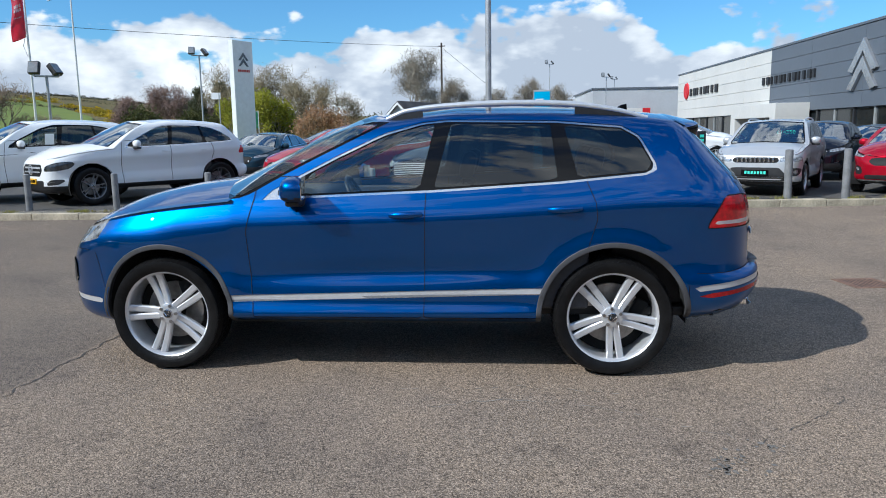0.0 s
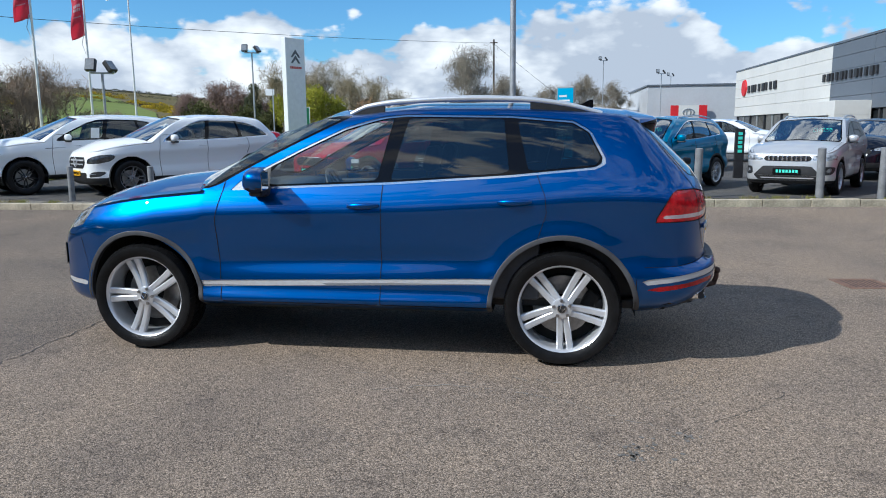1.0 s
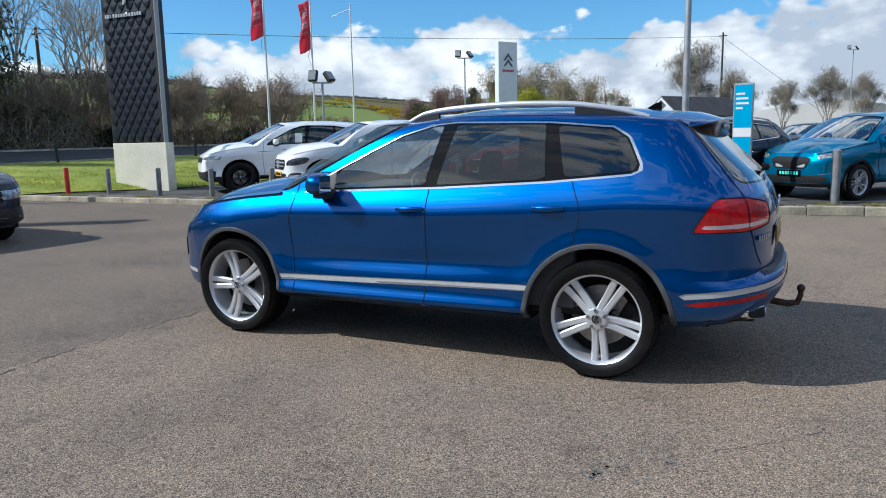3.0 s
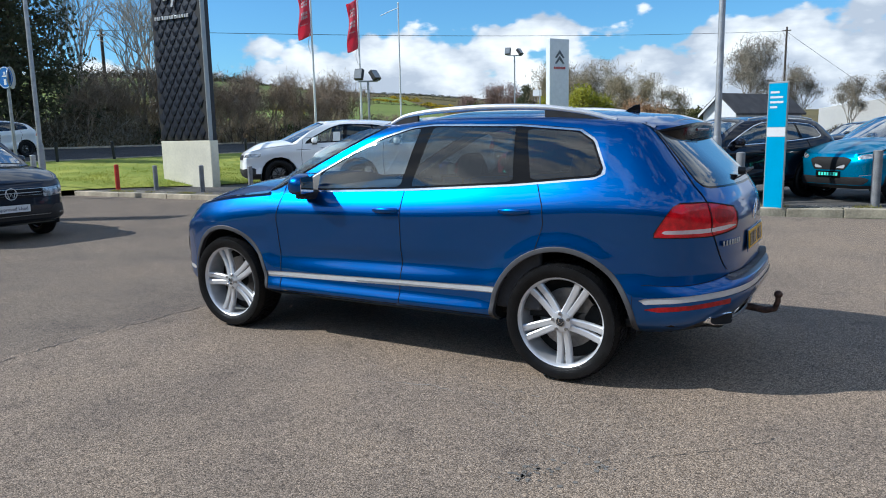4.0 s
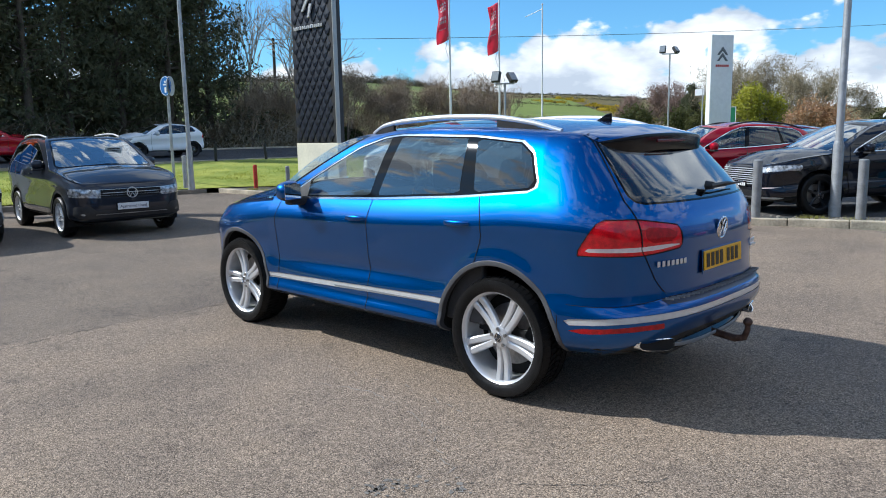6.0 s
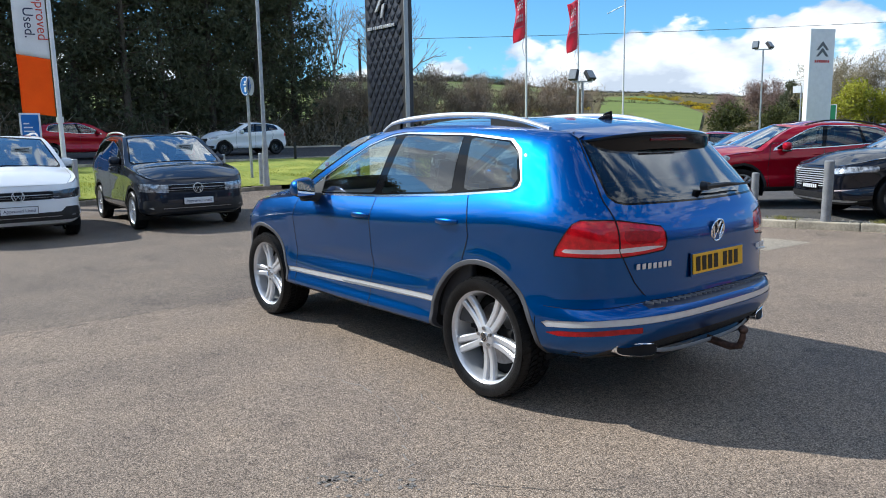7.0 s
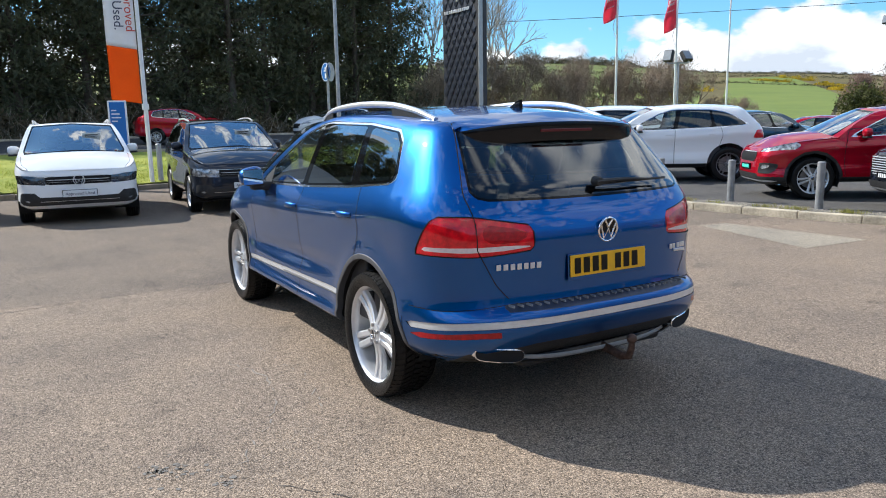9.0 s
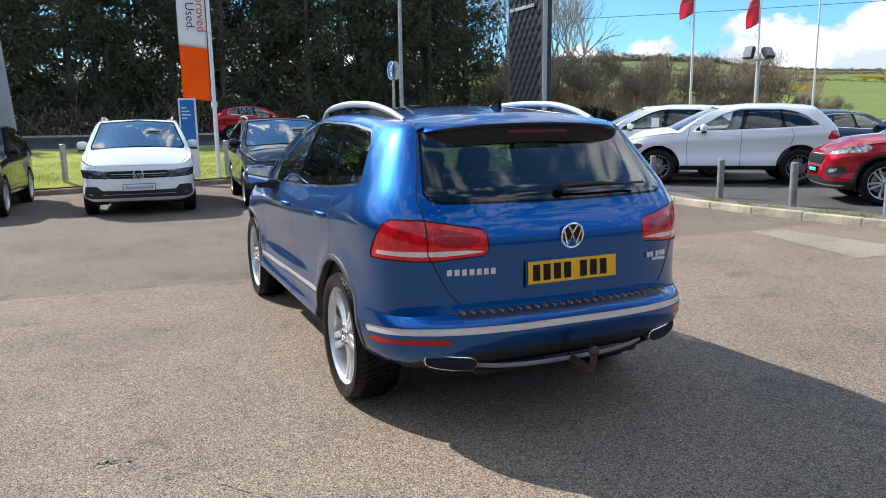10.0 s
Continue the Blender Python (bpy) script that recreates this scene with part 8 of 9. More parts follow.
thicket("bramble_hedge", "brown bramble hedge beyond the road", [(-35.2, 18, 0.9), (-35.2, 24, 0.9), (-35.2, 31, 0.6), (-36, 40, 0.3)], 1.6, 2.9, 12000, LEAF_BROWN, 0.24, 1, 2600)
thicket("bramble_hedge", "tall brown shrubs beyond the road", [(-37.5, 19, 0.9), (-37.5, 26, 0.9), (-38, 36, 0.6)], 1.8, 4.6, 9000, LEAF_BROWN, 0.20, 12, 2600)
thicket("green_hedge", "dark green bushes among the brambles", [(-33.9, 24.5, 0.8), (-34.2, 27.0, 0.8)], 1.5, 2.6, 3500, LEAF_BUSH, 0.28, 2)
thicket("green_hedge", "dark green bushes among the brambles", [(-35.5, 36, 0.8), (-35.8, 39.0, 0.8)], 1.5, 2.4, 3000, LEAF_BUSH, 0.28, 3)
thicket("conifer_undergrowth", "dark undergrowth below the conifers", [(-34.6, -44, 0.9), (-34.8, -10, 0.9), (-34.8, 19, 0.9)], 1.4, 2.6, 16000, LEAF_UNDER, 0.26, 4, 1500)
thicket("conifer_undergrowth", "dark undergrowth below the conifers", [(-38.8, -44, 0.9), (-38.8, -10, 0.9), (-38.8, 17, 0.9)], 1.6, 4.2, 16000, LEAF_CON, 0.42, 5)
thicket("bramble_hedge", "low brown bramble hedge beyond the road", [(-36, 40, 0.3), (-36.5, 44, 0.2), (-36.8, 48, 0.2)], 1.6, 1.6, 3000, LEAF_BROWN, 0.24, 7, 1200)
thicket("low_hedge", "low brown hedge behind the parked cars", [(-37, 76, 0.2), (-22, 80, 0.2), (-8, 84, 0.2), (4, 92, 0.2)], 1.6, 1.6, 7500, LEAF_BROWN, 0.28, 6, 900)

# the hill: fields rising behind the trees
HILL = {}


def hill_height(az, d):
    """Rises from the hedges to the skyline; az in degrees, d in metres from the yard."""
    sky = float(np.interp(az, [60, 80, 95, 105, 112, 117, 121, 124, 130, 136, 142, 150, 165, 185], [1.0, 1.0, 1.1, 1.5, 1.9, 2.25, 2.7, 3.0, 3.35, 3.9, 4.3, 4.5, 4.2, 3.5]))
    top = math.tan(radians(sky)) * 520 + 1.6
    t = min(1, max(0, (d - 110) / 410))
    return top * (t ** 1.15) * (1 + 0.03 * math.sin(d * 0.02 + az * 0.3)) - 0.2


def hill_material():
    m = bpy.data.materials.new("hill fields")
    m.use_nodes = True
    nt = m.node_tree
    n, l = nt.nodes.new, nt.links.new
    b = nt.nodes["Principled BSDF"]
    tc = n("ShaderNodeTexCoord")
    mp = n("ShaderNodeMapping")
    mp.inputs["Scale"].default_value = (0.0075, 0.0115, 0.0)
    mp.inputs["Rotation"].default_value = (0, 0, 0.5)
    l(tc.outputs["Object"], mp.inputs[0])
    v1 = n("ShaderNodeTexVoronoi")
    v1.inputs["Scale"].default_value = 1.0
    l(mp.outputs[0], v1.inputs["Vector"])
    r = n("ShaderNodeValToRGB")
    sep = n("ShaderNodeSeparateColor")
    l(v1.outputs["Color"], sep.inputs[0])
    l(sep.outputs[0], r.inputs[0])
    r.color_ramp.interpolation = "CONSTANT"
    e = r.color_ramp.elements
    e[0].position, e[0].color = 0.0, (0.17, 0.22, 0.06, 1)
    e[1].position, e[1].color = 0.8, (0.19, 0.19, 0.07, 1)
    for p, c in ((0.3, (0.15, 0.19, 0.055, 1)), (0.55, (0.21, 0.26, 0.07, 1))):
        k = e.new(p)
        k.color = c
    no = n("ShaderNodeTexNoise")
    no.inputs["Scale"].default_value, no.inputs["Detail"].default_value = 0.05, 8
    l(tc.outputs["Object"], no.inputs["Vector"])
    r2 = n("ShaderNodeValToRGB")
    l(no.outputs["Fac"], r2.inputs[0])
    r2.color_ramp.elements[0].position, r2.color_ramp.elements[0].color = 0.35, (0.75, 0.75, 0.75, 1)
    r2.color_ramp.elements[1].position, r2.color_ramp.elements[1].color = 0.65, (1.1, 1.08, 1.0, 1)
    mx = n("ShaderNodeMix")
    mx.data_type, mx.blend_type = "RGBA", "MULTIPLY"
    mx.inputs[0].default_value = 1.0
    l(r.outputs[0], mx.inputs[6])
    l(r2.outputs[0], mx.inputs[7])
    l(mx.outputs[2], b.inputs["Base Color"])
    b.inputs["Roughness"].default_value = 0.95
    b.inputs["Specular IOR Level"].default_value = 0.2
    return m


def slope(a0, a1, n):
    rows = []
    for d in (110, 140, 180, 220, 270, 320, 370, 420, 470, 520, 620, 900):
        rows.append([(3 + d * math.cos(radians(az)), -4 + d * math.sin(radians(az)), hill_height(az, d) if d <= 520 else hill_height(az, 520) - (d - 520) * 0.06) for az in np.linspace(a0, a1, n)])
    return rows


strip_mesh("hill", slope(130, 185, 30), hill_material(), "green hillside with fields and hedges", "hill")
MOOR = material("brown moorland", (0.19, 0.15, 0.06), 0.95, color2=(0.10, 0.085, 0.035), scale=0.05, spec=0.2)
strip_mesh("moor", slope(60, 130, 36), MOOR, "brown hillside covered in scrub and gorse", "hill")


def reach(az, rise):
    """How far off the slope stands that many degrees over the eye."""
    lo, hi = 115, 520
    for _ in range(30):
        mid = (lo + hi) / 2
        lo, hi = (mid, hi) if hill_height(az, mid) - 1.6 < mid * math.tan(radians(rise)) else (lo, mid)
    return lo


PASTURE = material("bright spring pasture", (0.18, 0.22, 0.05), 0.95, color2=(0.14, 0.185, 0.045), scale=0.06, spec=0.2, bump=0.2, bump_scale=3)
field_rows = []
for k in np.linspace(0, 1, 9):
    row = []
    for az in np.linspace(121.0, 128.4, 14):
        far = reach(az, 1.3 + 1.4 * min(1, (az - 121.0) / 3.5))
        d = 118 + (far - 118) * k
        row.append((3 + d * math.cos(radians(az)), -4 + d * math.sin(radians(az)), hill_height(az, d) + 0.45))
    field_rows.append(row)
strip_mesh("pasture", field_rows, PASTURE, "bright green pasture on the hillside", "field")


def on_hill(az, d):
    return (3 + d * math.cos(radians(az)), -4 + d * math.sin(radians(az)), hill_height(az, d) - 0.3)


HEDGE_FAR = foliage("far hedge", (0.12, 0.11, 0.06), (0.065, 0.065, 0.038), 0.3)
rows_h = [[(az, 240 + 12 * math.sin(az)) for az in range(130, 162, 3)], [(az, 330 + 1.6 * (az - 130)) for az in range(112, 162, 3)], [(az, 420 - 1.2 * (az - 130)) for az in range(112, 162, 3)]]
for k, line in enumerate(rows_h):
    thicket("far_hedge", "dark hedge between the hill fields", [on_hill(*p) for p in line], 1.6, 2.6, 7000, HEDGE_FAR, 0.6, 20 + k)
thicket("skyline_wood", "dark wood along the top of the hill", [on_hill(az, 505) for az in np.linspace(135, 150, 10)], 6, 6.5, 14000, HEDGE_FAR, 0.9, 40)
thicket("skyline_wood", "thin hedge along the top of the hill", [on_hill(az, 508) for az in np.linspace(104, 136, 14)], 3, 2.4, 16000, HEDGE_FAR, 0.7, 41)
for k, (az, d, n_) in enumerate(((119.0, 205, 900), (125.5, 345, 1300), (121.5, 330, 1500), (119.5, 260, 1400), (124, 380, 1300), (117.5, 240, 1300), (116.5, 215, 1200), (115, 250, 1200), (113.5, 200, 900), (118.2, 185, 900), (120.5, 290, 1300), (130.5, 265, 600), (116, 180, 700), (133, 230, 500), (112, 230, 800))):
    thicket("gorse_bushes", "yellow flowering gorse on the hillside", [on_hill(az - 1.1, d), on_hill(az + 1.1, d + 14)], 3.6, 2.6, n_, GORSE, 0.75, 60 + k)
for k, dd in enumerate((130, 150, 185, 225, 265)):
    thicket("scrub", "brown and olive scrub covering the lower hillside", [on_hill(az, dd + 6 * math.sin(az * 2.1)) for az in range(107, 120, 2)], 7, 2.6 + 0.3 * k, 3400, LEAF_BROWN if k % 2 else SCRUB_OLIVE, 0.9, 90 + k)
thicket("scrub", "brown scrub on the lower hillside", [on_hill(az, 165 + 8 * math.sin(az)) for az in range(131, 150, 3)], 5, 4.0, 3500, LEAF_BROWN, 0.7, 80)
thicket("scrub", "olive scrub on the lower hillside", [on_hill(az, 190 + 9 * math.sin(az * 1.3)) for az in range(131, 150, 3)], 5, 3.4, 2500, LEAF_OLIVE, 0.7, 81)


# ---- grass tufts on the bank and weeds along the kerb ----
BLADE = foliage("grass blades", (0.44, 0.44, 0.085), (0.21, 0.28, 0.05), 0.7, 0.4)
WEED = foliage("kerb weeds", (0.28, 0.30, 0.05), (0.30, 0.24, 0.12), 3.0, 0.3)


def blades(name, pts, lengths, mat, label, seed):
    rng = np.random.default_rng(seed)
    p = np.asarray(pts, float)
    n = len(p)
    a = rng.uniform(0, math.tau, n)
    h = np.asarray(lengths, float)
    side = np.stack((np.cos(a), np.sin(a), np.zeros(n)), 1) * (0.006 + 0.10 * h)[:, None] * 0.5
    tip = p + np.stack((rng.normal(0, 0.35, n) * h, rng.normal(0, 0.35, n) * h, h), 1)
    v = np.stack((p - side, p + side, tip), 1).reshape(-1, 3)
    me = bpy.data.meshes.new(name)
    me.from_pydata(v.tolist(), [], [(3 * i, 3 * i + 1, 3 * i + 2) for i in range(n)])
    me.materials.append(mat)
    return tagged(new(name, me), label, "grass", "", "stuff")


rng = np.random.default_rng(7)
pts, hs = [], []
while len(pts) < 42000:
    y = rng.uniform(-9, 20)
    d = abs(rng.normal(0, 3.0)) + 0.05
    x = bank_x(y) - d
    if d > 8.5 or (y > 8.8 and x > -13.2):
        continue
    clump = 0.5 + 0.5 * math.sin(x * 2.3 + 1.7 * math.sin(y * 1.9)) * math.sin(y * 2.9 + math.sin(x * 3.1))
    if rng.random() > 0.25 + 0.75 * clump:
        continue
    pts.append((x, y, bank_z(x, y) - 0.01))
    hs.append(rng.uniform(0.03, 0.07) * (0.7 + 0.9 * clump))
blades("grass_tufts", pts, hs, BLADE, "uneven mown grass on the bank", 8)
pts, hs = [], []
while len(pts) < 5200:
    x = rng.uniform(-15.5, 12)
    c = math.sin(x * 3.7) * math.sin(x * 1.3 + 2) + 0.6 * math.sin(x * 9.1)
    if c < rng.uniform(-0.2, 1.2):
        continue
    pts.append((x, float(kerb_y(x)) + 0.16 + abs(rng.normal(0, 0.10)), PLAT - 0.01))
    hs.append(rng.uniform(0.03, 0.09))
blades("kerb_weeds", pts, hs, WEED, "dry weeds growing along the kerb", 9)
pts = []
bm_pts = np.stack((rng.uniform(-15.8, 3.0, 2600), abs(rng.normal(0, 0.16, 2600)), rng.uniform(0.008, 0.022, 2600)), 1)
verts, faces = [], []
for x, d, r in bm_pts:
    c = Vector((x, float(kerb_y(x)) + 0.15 + d, PLAT + r * 0.4))
    b = len(verts)
    verts += [c + Vector((r * math.cos(t), r * math.sin(t), -r * 0.4)) for t in (0.2, 1.8, 3.4, 5.0)] + [c + Vector((0, 0, r * 0.7))]
    faces += [(b, b + 1, b + 4), (b + 1, b + 2, b + 4), (b + 2, b + 3, b + 4), (b + 3, b, b + 4)]
tagged(link_mesh("loose_gravel", verts, faces, material("loose stones", (0.42, 0.38, 0.30), 0.9, color2=(0.2, 0.18, 0.15), scale=9), None, False), "loose gravel stones along the kerb", "gravel", "", "stuff")


# ---- showrooms and houses ----
CLAD_GREY = material("grey metal cladding", (0.115, 0.132, 0.155), 0.5, 0.0, vary=0.06, scale=0.4)
CLAD_WHITE = material("white metal cladding", (0.66, 0.64, 0.59), 0.5, vary=0.05, scale=0.4)
CLAD_LIGHT = material("pale grey cladding", (0.46, 0.47, 0.48), 0.5, 0.0, vary=0.06, scale=0.4)
SHOP_GLASS = material("dark showroom glass", (0.015, 0.018, 0.02), 0.06, vary=0.3, scale=0.3, coat=0.5)
LOGO_GREY = material("polished grey emblem", (0.45, 0.46, 0.47), 0.25, 0.7, vary=0.1, scale=2)
SIGN_RED = material("red sign board", (0.60, 0.015, 0.02), 0.5, vary=0.04, scale=1)
ROOF_SLATE = material("slate roof", (0.07, 0.065, 0.065), 0.8, vary=0.3, scale=1.2)

# facade looks along local -x; local y runs along it
show = thing("showroom", pose(20.8, 84.0, 0, 0, 0, 182.3), "long showroom clad in white and grey metal panels with glazing below", "building")
# facade runs on unseen beside the yard, lengthened to darken the blue car's reflections
LENG, HGT = 96.0, 7.7
bm = bmesh.new()
add_box(bm, (-18, 0, 0.05), (-0.3, LENG, HGT - 0.15), 0.02)
part("core", bm, CLAD_GREY, show)
for i, (y0, y1, mat) in enumerate(((0, 27.4, CLAD_WHITE), (27.4, LENG, CLAD_GREY))):
    zs_ = np.linspace(2.75, HGT, 6)
    ys_ = np.arange(y0, y1, 7.2)
    for a, b in zip(zs_, zs_[1:]):
        for yy in ys_:
            bm = bmesh.new()
            add_box(bm, (-0.30, yy + 0.012, a + 0.012), (0.0, min(yy + 7.2, y1) - 0.012, b - 0.012), 0.006)
            part("wall_panel", bm, mat, show)
bm = bmesh.new()
add_box(bm, (-0.5, -0.1, HGT), (0.06, LENG, HGT + 0.16), 0.01)
part("roof_edge", bm, CLAD_GREY, show)
for k in range(37):
    y0 = 0.8 + k * 2.5
    bm = bmesh.new()
    add_box(bm, (-0.30, y0, 0.35), (-0.22, y0 + 2.3, 2.68), 0.0)
    pane = part("shop_window", bm, SHOP_GLASS, show)
    bm = bmesh.new()
    add_box(bm, (-0.30, y0 - 0.2, 0.05), (-0.12, y0, 2.74), 0.005)
    part("mullion", bm, LIGHT_METAL if k % 2 else BLACK_PAINT, pane)
porch = bmesh.new()
for a, b in (((0.0, 25.6, 2.3), (2.4, 34.8, 3.3)), ((0.0, 25.6, 0.05), (2.4, 26.6, 2.3)), ((0.0, 33.8, 0.05), (2.4, 34.8, 2.3))):
    add_box(porch, a, b, 0.02)
part("porch", porch, CLAD_WHITE, show)
# emblems and name bars, plain shapes
bm = bmesh.new()
add_lathe(bm, [(0.001, 0.14), (0.85, 0.14), (0.9, 0.0)], 30, m=pose(0, 3.7, 5.75, 0, 0, -90))
part("round_emblem", bm, SIGN_RED, show)
for k in range(8):
    bm = bmesh.new()
    add_box(bm, (0.0, 5.2 + k * 1.22, 5.15), (0.14, 5.2 + k * 1.22 + (0.55, 0.8, 0.4)[k % 3], 5.9), 0.0)
    part("name_bar", bm, BLACK_PAINT, show)
for k in range(12):
    bm = bmesh.new()
    add_box(bm, (0.0, 26.0 + k * 0.83, 5.0), (0.14, 26.0 + k * 0.83 + (0.36, 0.5, 0.28)[k % 3], 5.6), 0.0)
    part("name_bar", bm, BLACK_PAINT, show)
bm = bmesh.new()
for z in (5.4, 4.3):
    add_prism(bm, [(40.2, z - 0.4), (41.9, z + 1.5), (43.6, z - 0.4), (43.0, z - 0.55), (41.9, z + 0.75), (40.8, z - 0.55)], 0.0, 0.2, "yz", 0.02)
part("chevron_emblem", bm, LOGO_GREY, show)
for k in range(7):
    bm = bmesh.new()
    add_box(bm, (0.0, 45.6 + k * 2.1, 5.0), (0.2, 45.6 + k * 2.1 + 1.5, 6.6), 0.05)
    part("name_bar", bm, LOGO_GREY, show)

grey = thing("showroom", pose(13.2, 104.0, 0, 0, 0, 0), "pale grey clad showroom farther off with a red and white sign", "building")
bm = bmesh.new()
add_prism(bm, [(-0.6, 22), (0, 0), (34, -1.5), (34, 22)], 0.0, 7.4, "xy")
part("wall", bm, CLAD_LIGHT, grey)
bm = bmesh.new()
add_prism(bm, [(-0.9, 22.2), (-0.15, -0.15), (34, -1.7), (34, 22.2)], 7.4, 7.62, "xy")
part("roof", bm, CLAD_GREY, grey)
for x0, x1, mt in ((3.1, 4.15, SIGN_RED), (4.15, 6.9, CLAD_WHITE), (6.9, 8.0, SIGN_RED)):
    bm = bmesh.new()
    add_box(bm, (x0, -1.3, 2.2), (x1, -0.9, 4.65), 0.0)
    part("sign_board", bm, mt, grey)
bm = bmesh.new()
ring = [(5.5 + 0.75 * math.cos(t), -1.34, 3.65 + 0.5 * math.sin(t)) for t in np.linspace(0, math.tau, 25)[:-1]]
add_tube(bm, ring, 0.08, 5, closed=True, up=(0, 1, 0))
ring = [(5.5 + 0.28 * math.cos(t), -1.34, 3.65 + 0.5 * math.sin(t)) for t in np.linspace(0, math.tau, 25)[:-1]]
add_tube(bm, ring, 0.06, 5, closed=True, up=(0, 1, 0))
part("emblem", bm, LOGO_GREY, grey)
for k in range(11):
    bm = bmesh.new()
    add_box(bm, (8.3 + k * 2.3, -0.6 - k * 0.1, 0.3), (10.2 + k * 2.3, -0.3 - k * 0.1, 2.3), 0.0)
    part("shop_window", bm, SHOP_GLASS, grey)

low = thing("showroom", pose(7.0, 128, 0, 0, 0, -96), "low white building with solar panels on its roof", "building")
bm = bmesh.new()
add_prism(bm, [(-11, 0), (11, 0), (11, 3.6), (0, 5.5), (-11, 4.0)], 0, 14, "yz", 0.05)
part("wall", bm, CLAD_WHITE, low)
bm = bmesh.new()
for k in range(6):
    add_box(bm, (2 + k * 1.9, -10, 0), (3.7 + k * 1.9, 0, 0.08), 0.0, pose(-2.2, -0.3, 5.42, 10, 0, 0))
part("solar_panels", bm, material("solar panel", (0.01, 0.015, 0.05), 0.15), low)
bm = bmesh.new()
add_box(bm, (-0.3, -10.6, 2.6), (-0.02, 2.0, 3.7), 0.02)
part("fascia", bm, SIGN_RED, low)
bm = bmesh.new()
add_box(bm, (-8.0, 8.5, 2.2), (-7.7, 11.5, 4.4), 0.02)
part("sign_board", bm, SIGN_RED, low)
bm = bmesh.new()
add_box(bm, (-7.9, 9.9, 0), (-7.8, 10.1, 2.2), 0.0)
part("sign_post", bm, GALV, low)

house = thing("house", pose(-8.2, 56.2, 0, 0, 0, -25), "white gabled bungalow with a slate roof behind the cars", "house")
bm = bmesh.new()
add_prism(bm, [(-1.5, 0), (1.5, 0), (1.5, 2.7), (0, 4.05), (-1.5, 2.7)], 0, 9, "xz")
part("wall", bm, WHITE_PAINT, house)
for s in (-1, 1):
    bm = bmesh.new()
    add_prism(bm, [(0, 4.22), (s * 1.75, 2.62), (s * 1.75, 2.46), (0, 4.08)], -0.35, 9.3, "xz")
    part("roof", bm, ROOF_SLATE, house)
    bm = bmesh.new()
    add_prism(bm, [(0, 4.10), (s * 1.7, 2.56), (s * 1.7, 2.36), (0, 3.90)], -0.42, -0.36, "xz")
    part("bargeboard", bm, WHITE_PAINT, house)
gb = thing("board_sign", pose(-20.5, 54.8, 0.1, 0, 0, 15), "green and white notice board far off", "sign")
bm = bmesh.new()
add_box(bm, (-0.5, -0.05, 2.0), (0.5, 0.05, 3.4), 0.02)
part("board", bm, material("green board", (0.01, 0.16, 0.07), 0.5, vary=0.05, scale=1), gb)
bm = bmesh.new()
for a, b in (((-0.55, 3.4), (0.55, 3.44)), ((-0.55, 0.0), (-0.5, 3.4)), ((0.5, 0.0), (0.55, 3.4))):
    add_box(bm, (a[0], -0.06, a[1]), (b[0], 0.06, b[1]), 0)
part("board_frame", bm, WHITE_PAINT, gb)
sb = thing("board_sign", pose(-27.0, 63.5, 0.1), "small pale sign on a thin post", "sign")
bm = bmesh.new()
add_box(bm, (-0.45, -0.03, 4.9), (0.45, 0.03, 5.5), 0.01)
part("board", bm, WHITE_PAINT, sb)
bm = bmesh.new()
add_cyl(bm, (0.3, 0, 0), (0.3, 0, 5.5), 0.06, segs=10)
part("post", bm, GALV, sb)
bs = thing("board_sign", pose(6.28, 16.05, PLAT, 0, 0, 10), "slim black notice board beside the parked cars", "sign")
bm = bmesh.new()
add_box(bm, (-0.13, -0.04, 0), (0.13, 0.04, 1.36), 0.01)
part("board", bm, BLACK_PAINT, bs)
bm = bmesh.new()
for k in range(5):
    add_box(bm, (-0.06, -0.056, 0.70 + k * 0.12), (0.06, -0.051, 0.78 + k * 0.12), 0)
part("letter_bar", bm, MINT, bs)


# ---- the yard's far side: unseen building and wall, added to darken reflections ----
# no showroom is known here; this hall only darkens what the paint mirrors
unseen_hall = thing("showroom", pose(2, -22.0, 0, 0, 0, 0), "unseen dark building with glazing, added to darken reflections", "building")
bm = bmesh.new()
add_box(bm, (-26, -12, 0), (25.5, -0.2, 6.5), 0.05)
part("wall", bm, material("dark unseen wall", (0.06, 0.05, 0.045), 0.9, vary=0.3, scale=2), unseen_hall)
for k in range(20):
    bm = bmesh.new()
    add_box(bm, (-25 + k * 3.2, -0.2, 0.2), (-22.0 + k * 3.2, -0.1, 3.3), 0.0)
    part("shop_window", bm, SHOP_GLASS, unseen_hall)

# added wall, out of view, so that the tailgate reflects something dark
bm = bmesh.new()
add_box(bm, (28.0, -34.0, 0.0), (28.6, 6.0, 6.0), 0.02)
tagged(part("unseen_wall_east", bm, MATS["dark unseen wall"]), "unseen dark wall, added to darken reflections in the tailgate", "wall", "", "structure")


# ---- cracks, seams and scratches in the tarmac ----
CRACK = material("dark crack", (0.075, 0.068, 0.06), 0.95)
SCRATCH = material("pale scratch", (0.27, 0.24, 0.205), 0.9, vary=0.2, scale=8)
STAIN = material("dark oil stain", (0.17, 0.155, 0.135), 0.75, vary=0.3, scale=6)


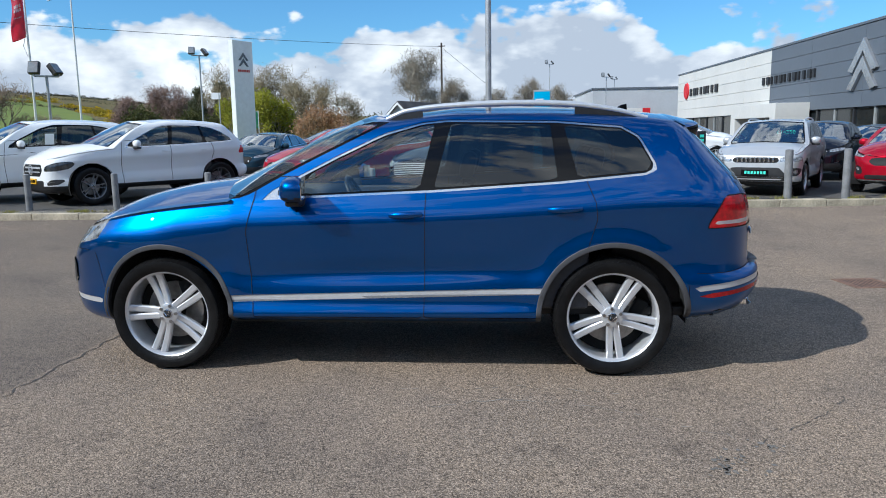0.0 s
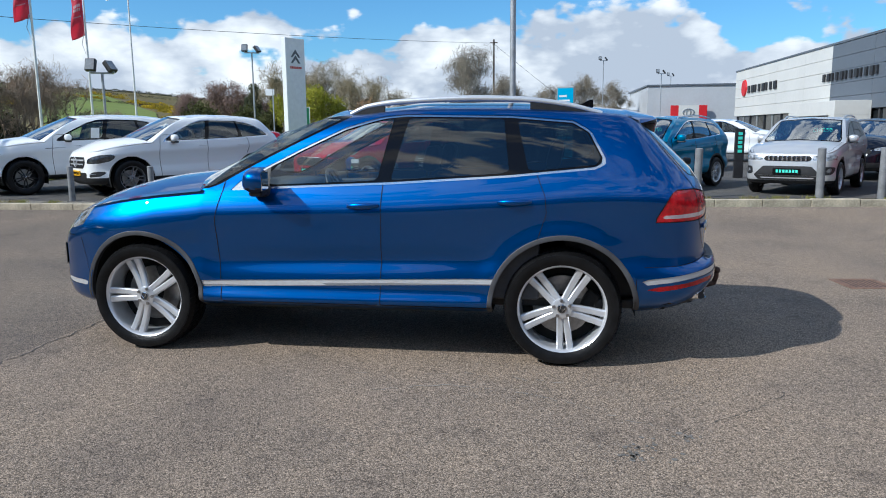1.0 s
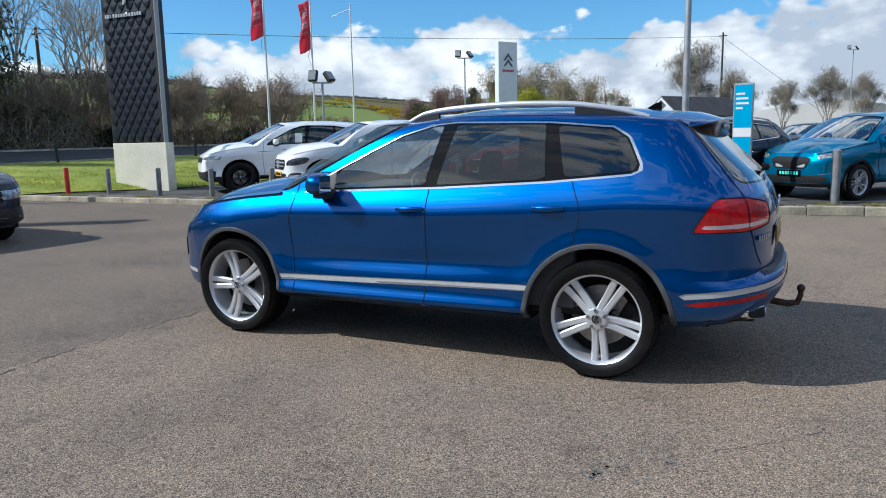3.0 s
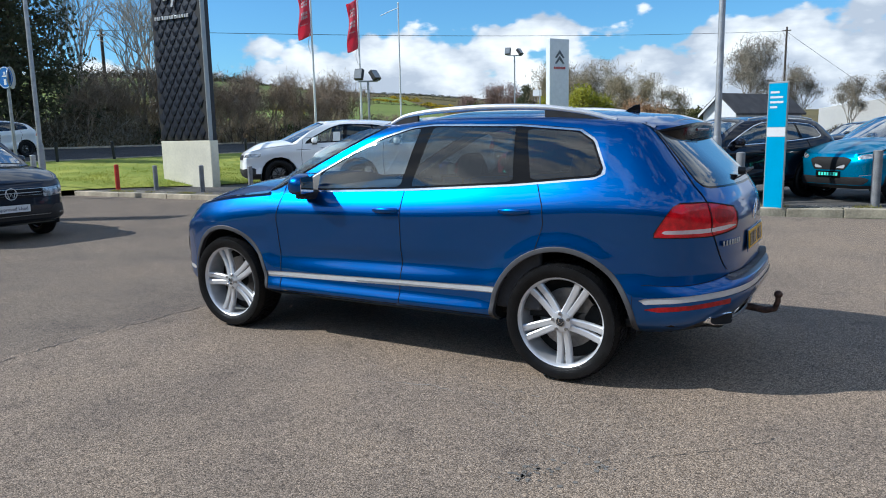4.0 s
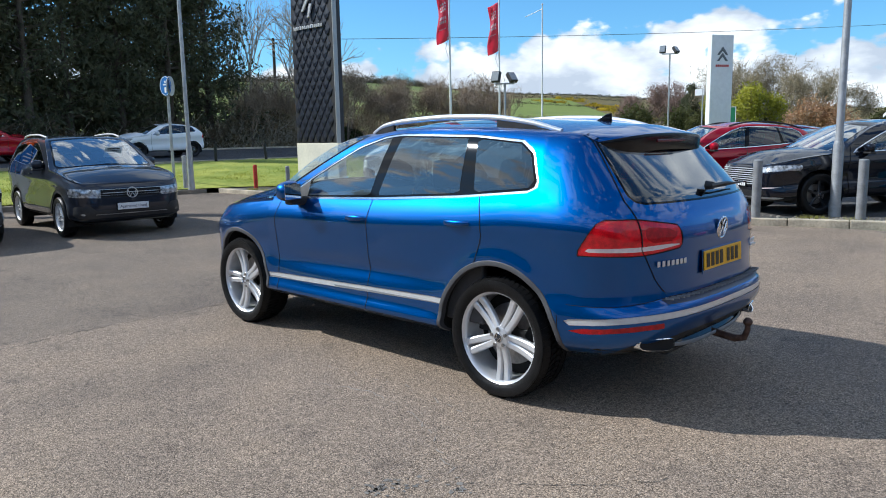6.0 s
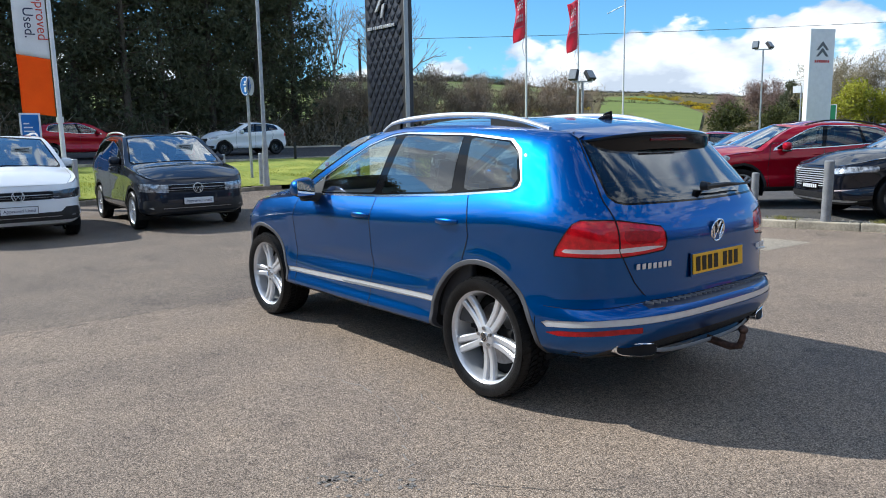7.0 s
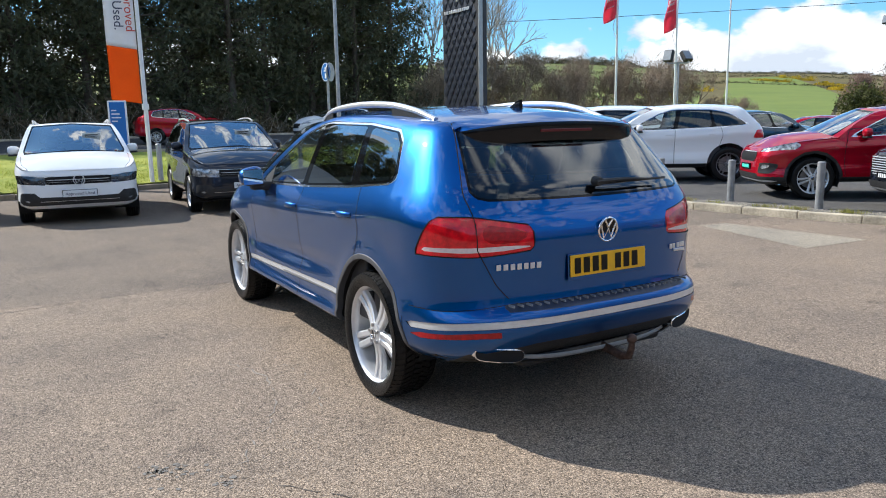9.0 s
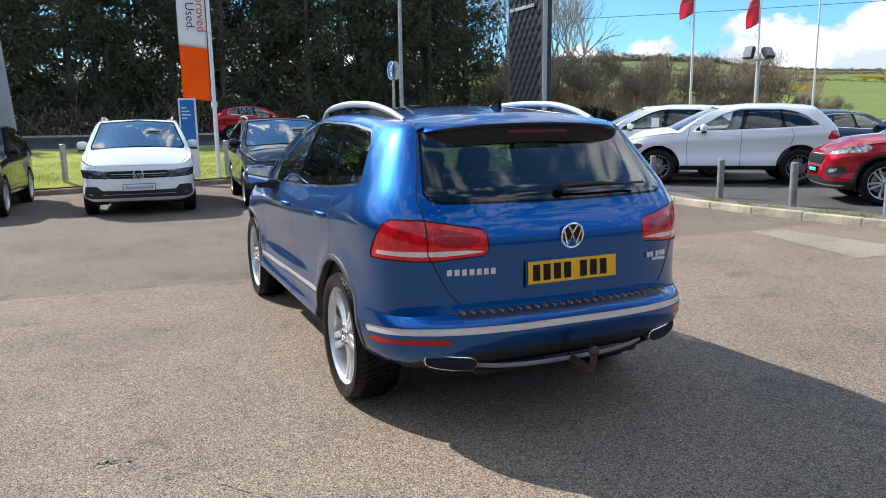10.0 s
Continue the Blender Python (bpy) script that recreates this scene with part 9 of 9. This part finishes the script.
def ribbon(name, pts, width, mat, label, category, seed, z=0.003, jag=0.03, breaks=0.0):
    rng = random.Random(seed)
    pts = [Vector((p[0], p[1])) for p in pts]
    fine = []
    for a, b in zip(pts, pts[1:]):
        n = max(2, int((b - a).length / 0.05))
        side = Vector((-(b - a).y, (b - a).x)).normalized()
        for k in range(n):
            fine.append(a.lerp(b, k / n) + side * rng.gauss(0, jag * 0.5))
    bm = bmesh.new()
    prev = None
    for k, p in enumerate(fine[:-1]):
        d = (fine[k + 1] - p).normalized()
        s = Vector((-d.y, d.x)) * width * rng.uniform(0.3, 1.0)
        cur = (bm.verts.new((p.x + s.x, p.y + s.y, z)), bm.verts.new((p.x - s.x, p.y - s.y, z)))
        if prev and rng.random() > breaks:
            bm.faces.new((prev[0], prev[1], cur[1], cur[0]))
        prev = cur
    loose = [v for v in bm.verts if not v.link_faces]
    bmesh.ops.delete(bm, geom=loose, context="VERTS")
    ob = part(name, bm, mat)
    return tagged(ob, label, category, "", "structure")


ribbon("tarmac_seam", [(-2.28, 6.5), (-2.30, 3.0), (-2.24, -0.3), (-2.24, -1.2), (-2.26, -2.0), (-2.05, -3.2), (-2.1, -6.0)], 0.009, CRACK, "thin dark seam running through the tarmac", "crack", 1, breaks=0.12)
ribbon("tarmac_crack", [(2.0, -1.95), (2.25, -1.72), (2.62, -1.42), (2.8, -1.1)], 0.0028, CRACK, "hairline crack in the tarmac", "crack", 2, breaks=0.45)
ribbon("tarmac_scratch", [(0.30, -1.55), (0.75, -1.40), (1.15, -1.42), (1.48, -1.57), (1.80, -1.76), (2.04, -1.93)], 0.006, SCRATCH, "pale scratched line on the tarmac", "scratch", 3, breaks=0.5)
ribbon("tarmac_scratch", [(0.1, -1.25), (0.9, -1.18), (1.7, -1.28)], 0.005, SCRATCH, "pale scratched line on the tarmac", "scratch", 4, breaks=0.6)


def stain(x, y, r, seed):
    rng = random.Random(seed)
    bm = bmesh.new()
    for k in range(int(36 * r / 0.2)):
        a, d = rng.uniform(0, math.tau), abs(rng.gauss(0, r * 0.55))
        s = rng.uniform(0.004, 0.016)
        cx, cy = x + d * math.cos(a) * 1.3, y + d * math.sin(a)
        bm.faces.new([bm.verts.new((cx + s * math.cos(t) * rng.uniform(0.6, 1.3), cy + s * math.sin(t) * rng.uniform(0.6, 1.3), 0.0025)) for t in np.linspace(0, math.tau, 7)[:-1]])
    tagged(part("tarmac_stain", bm, STAIN), "dark speckled stain on the tarmac", "stain", "", "stuff")


stain(1.82, -2.12, 0.16, 1)
stain(2.06, -1.96, 0.10, 2)
stain(1.80, -2.2, 0.14, 3)
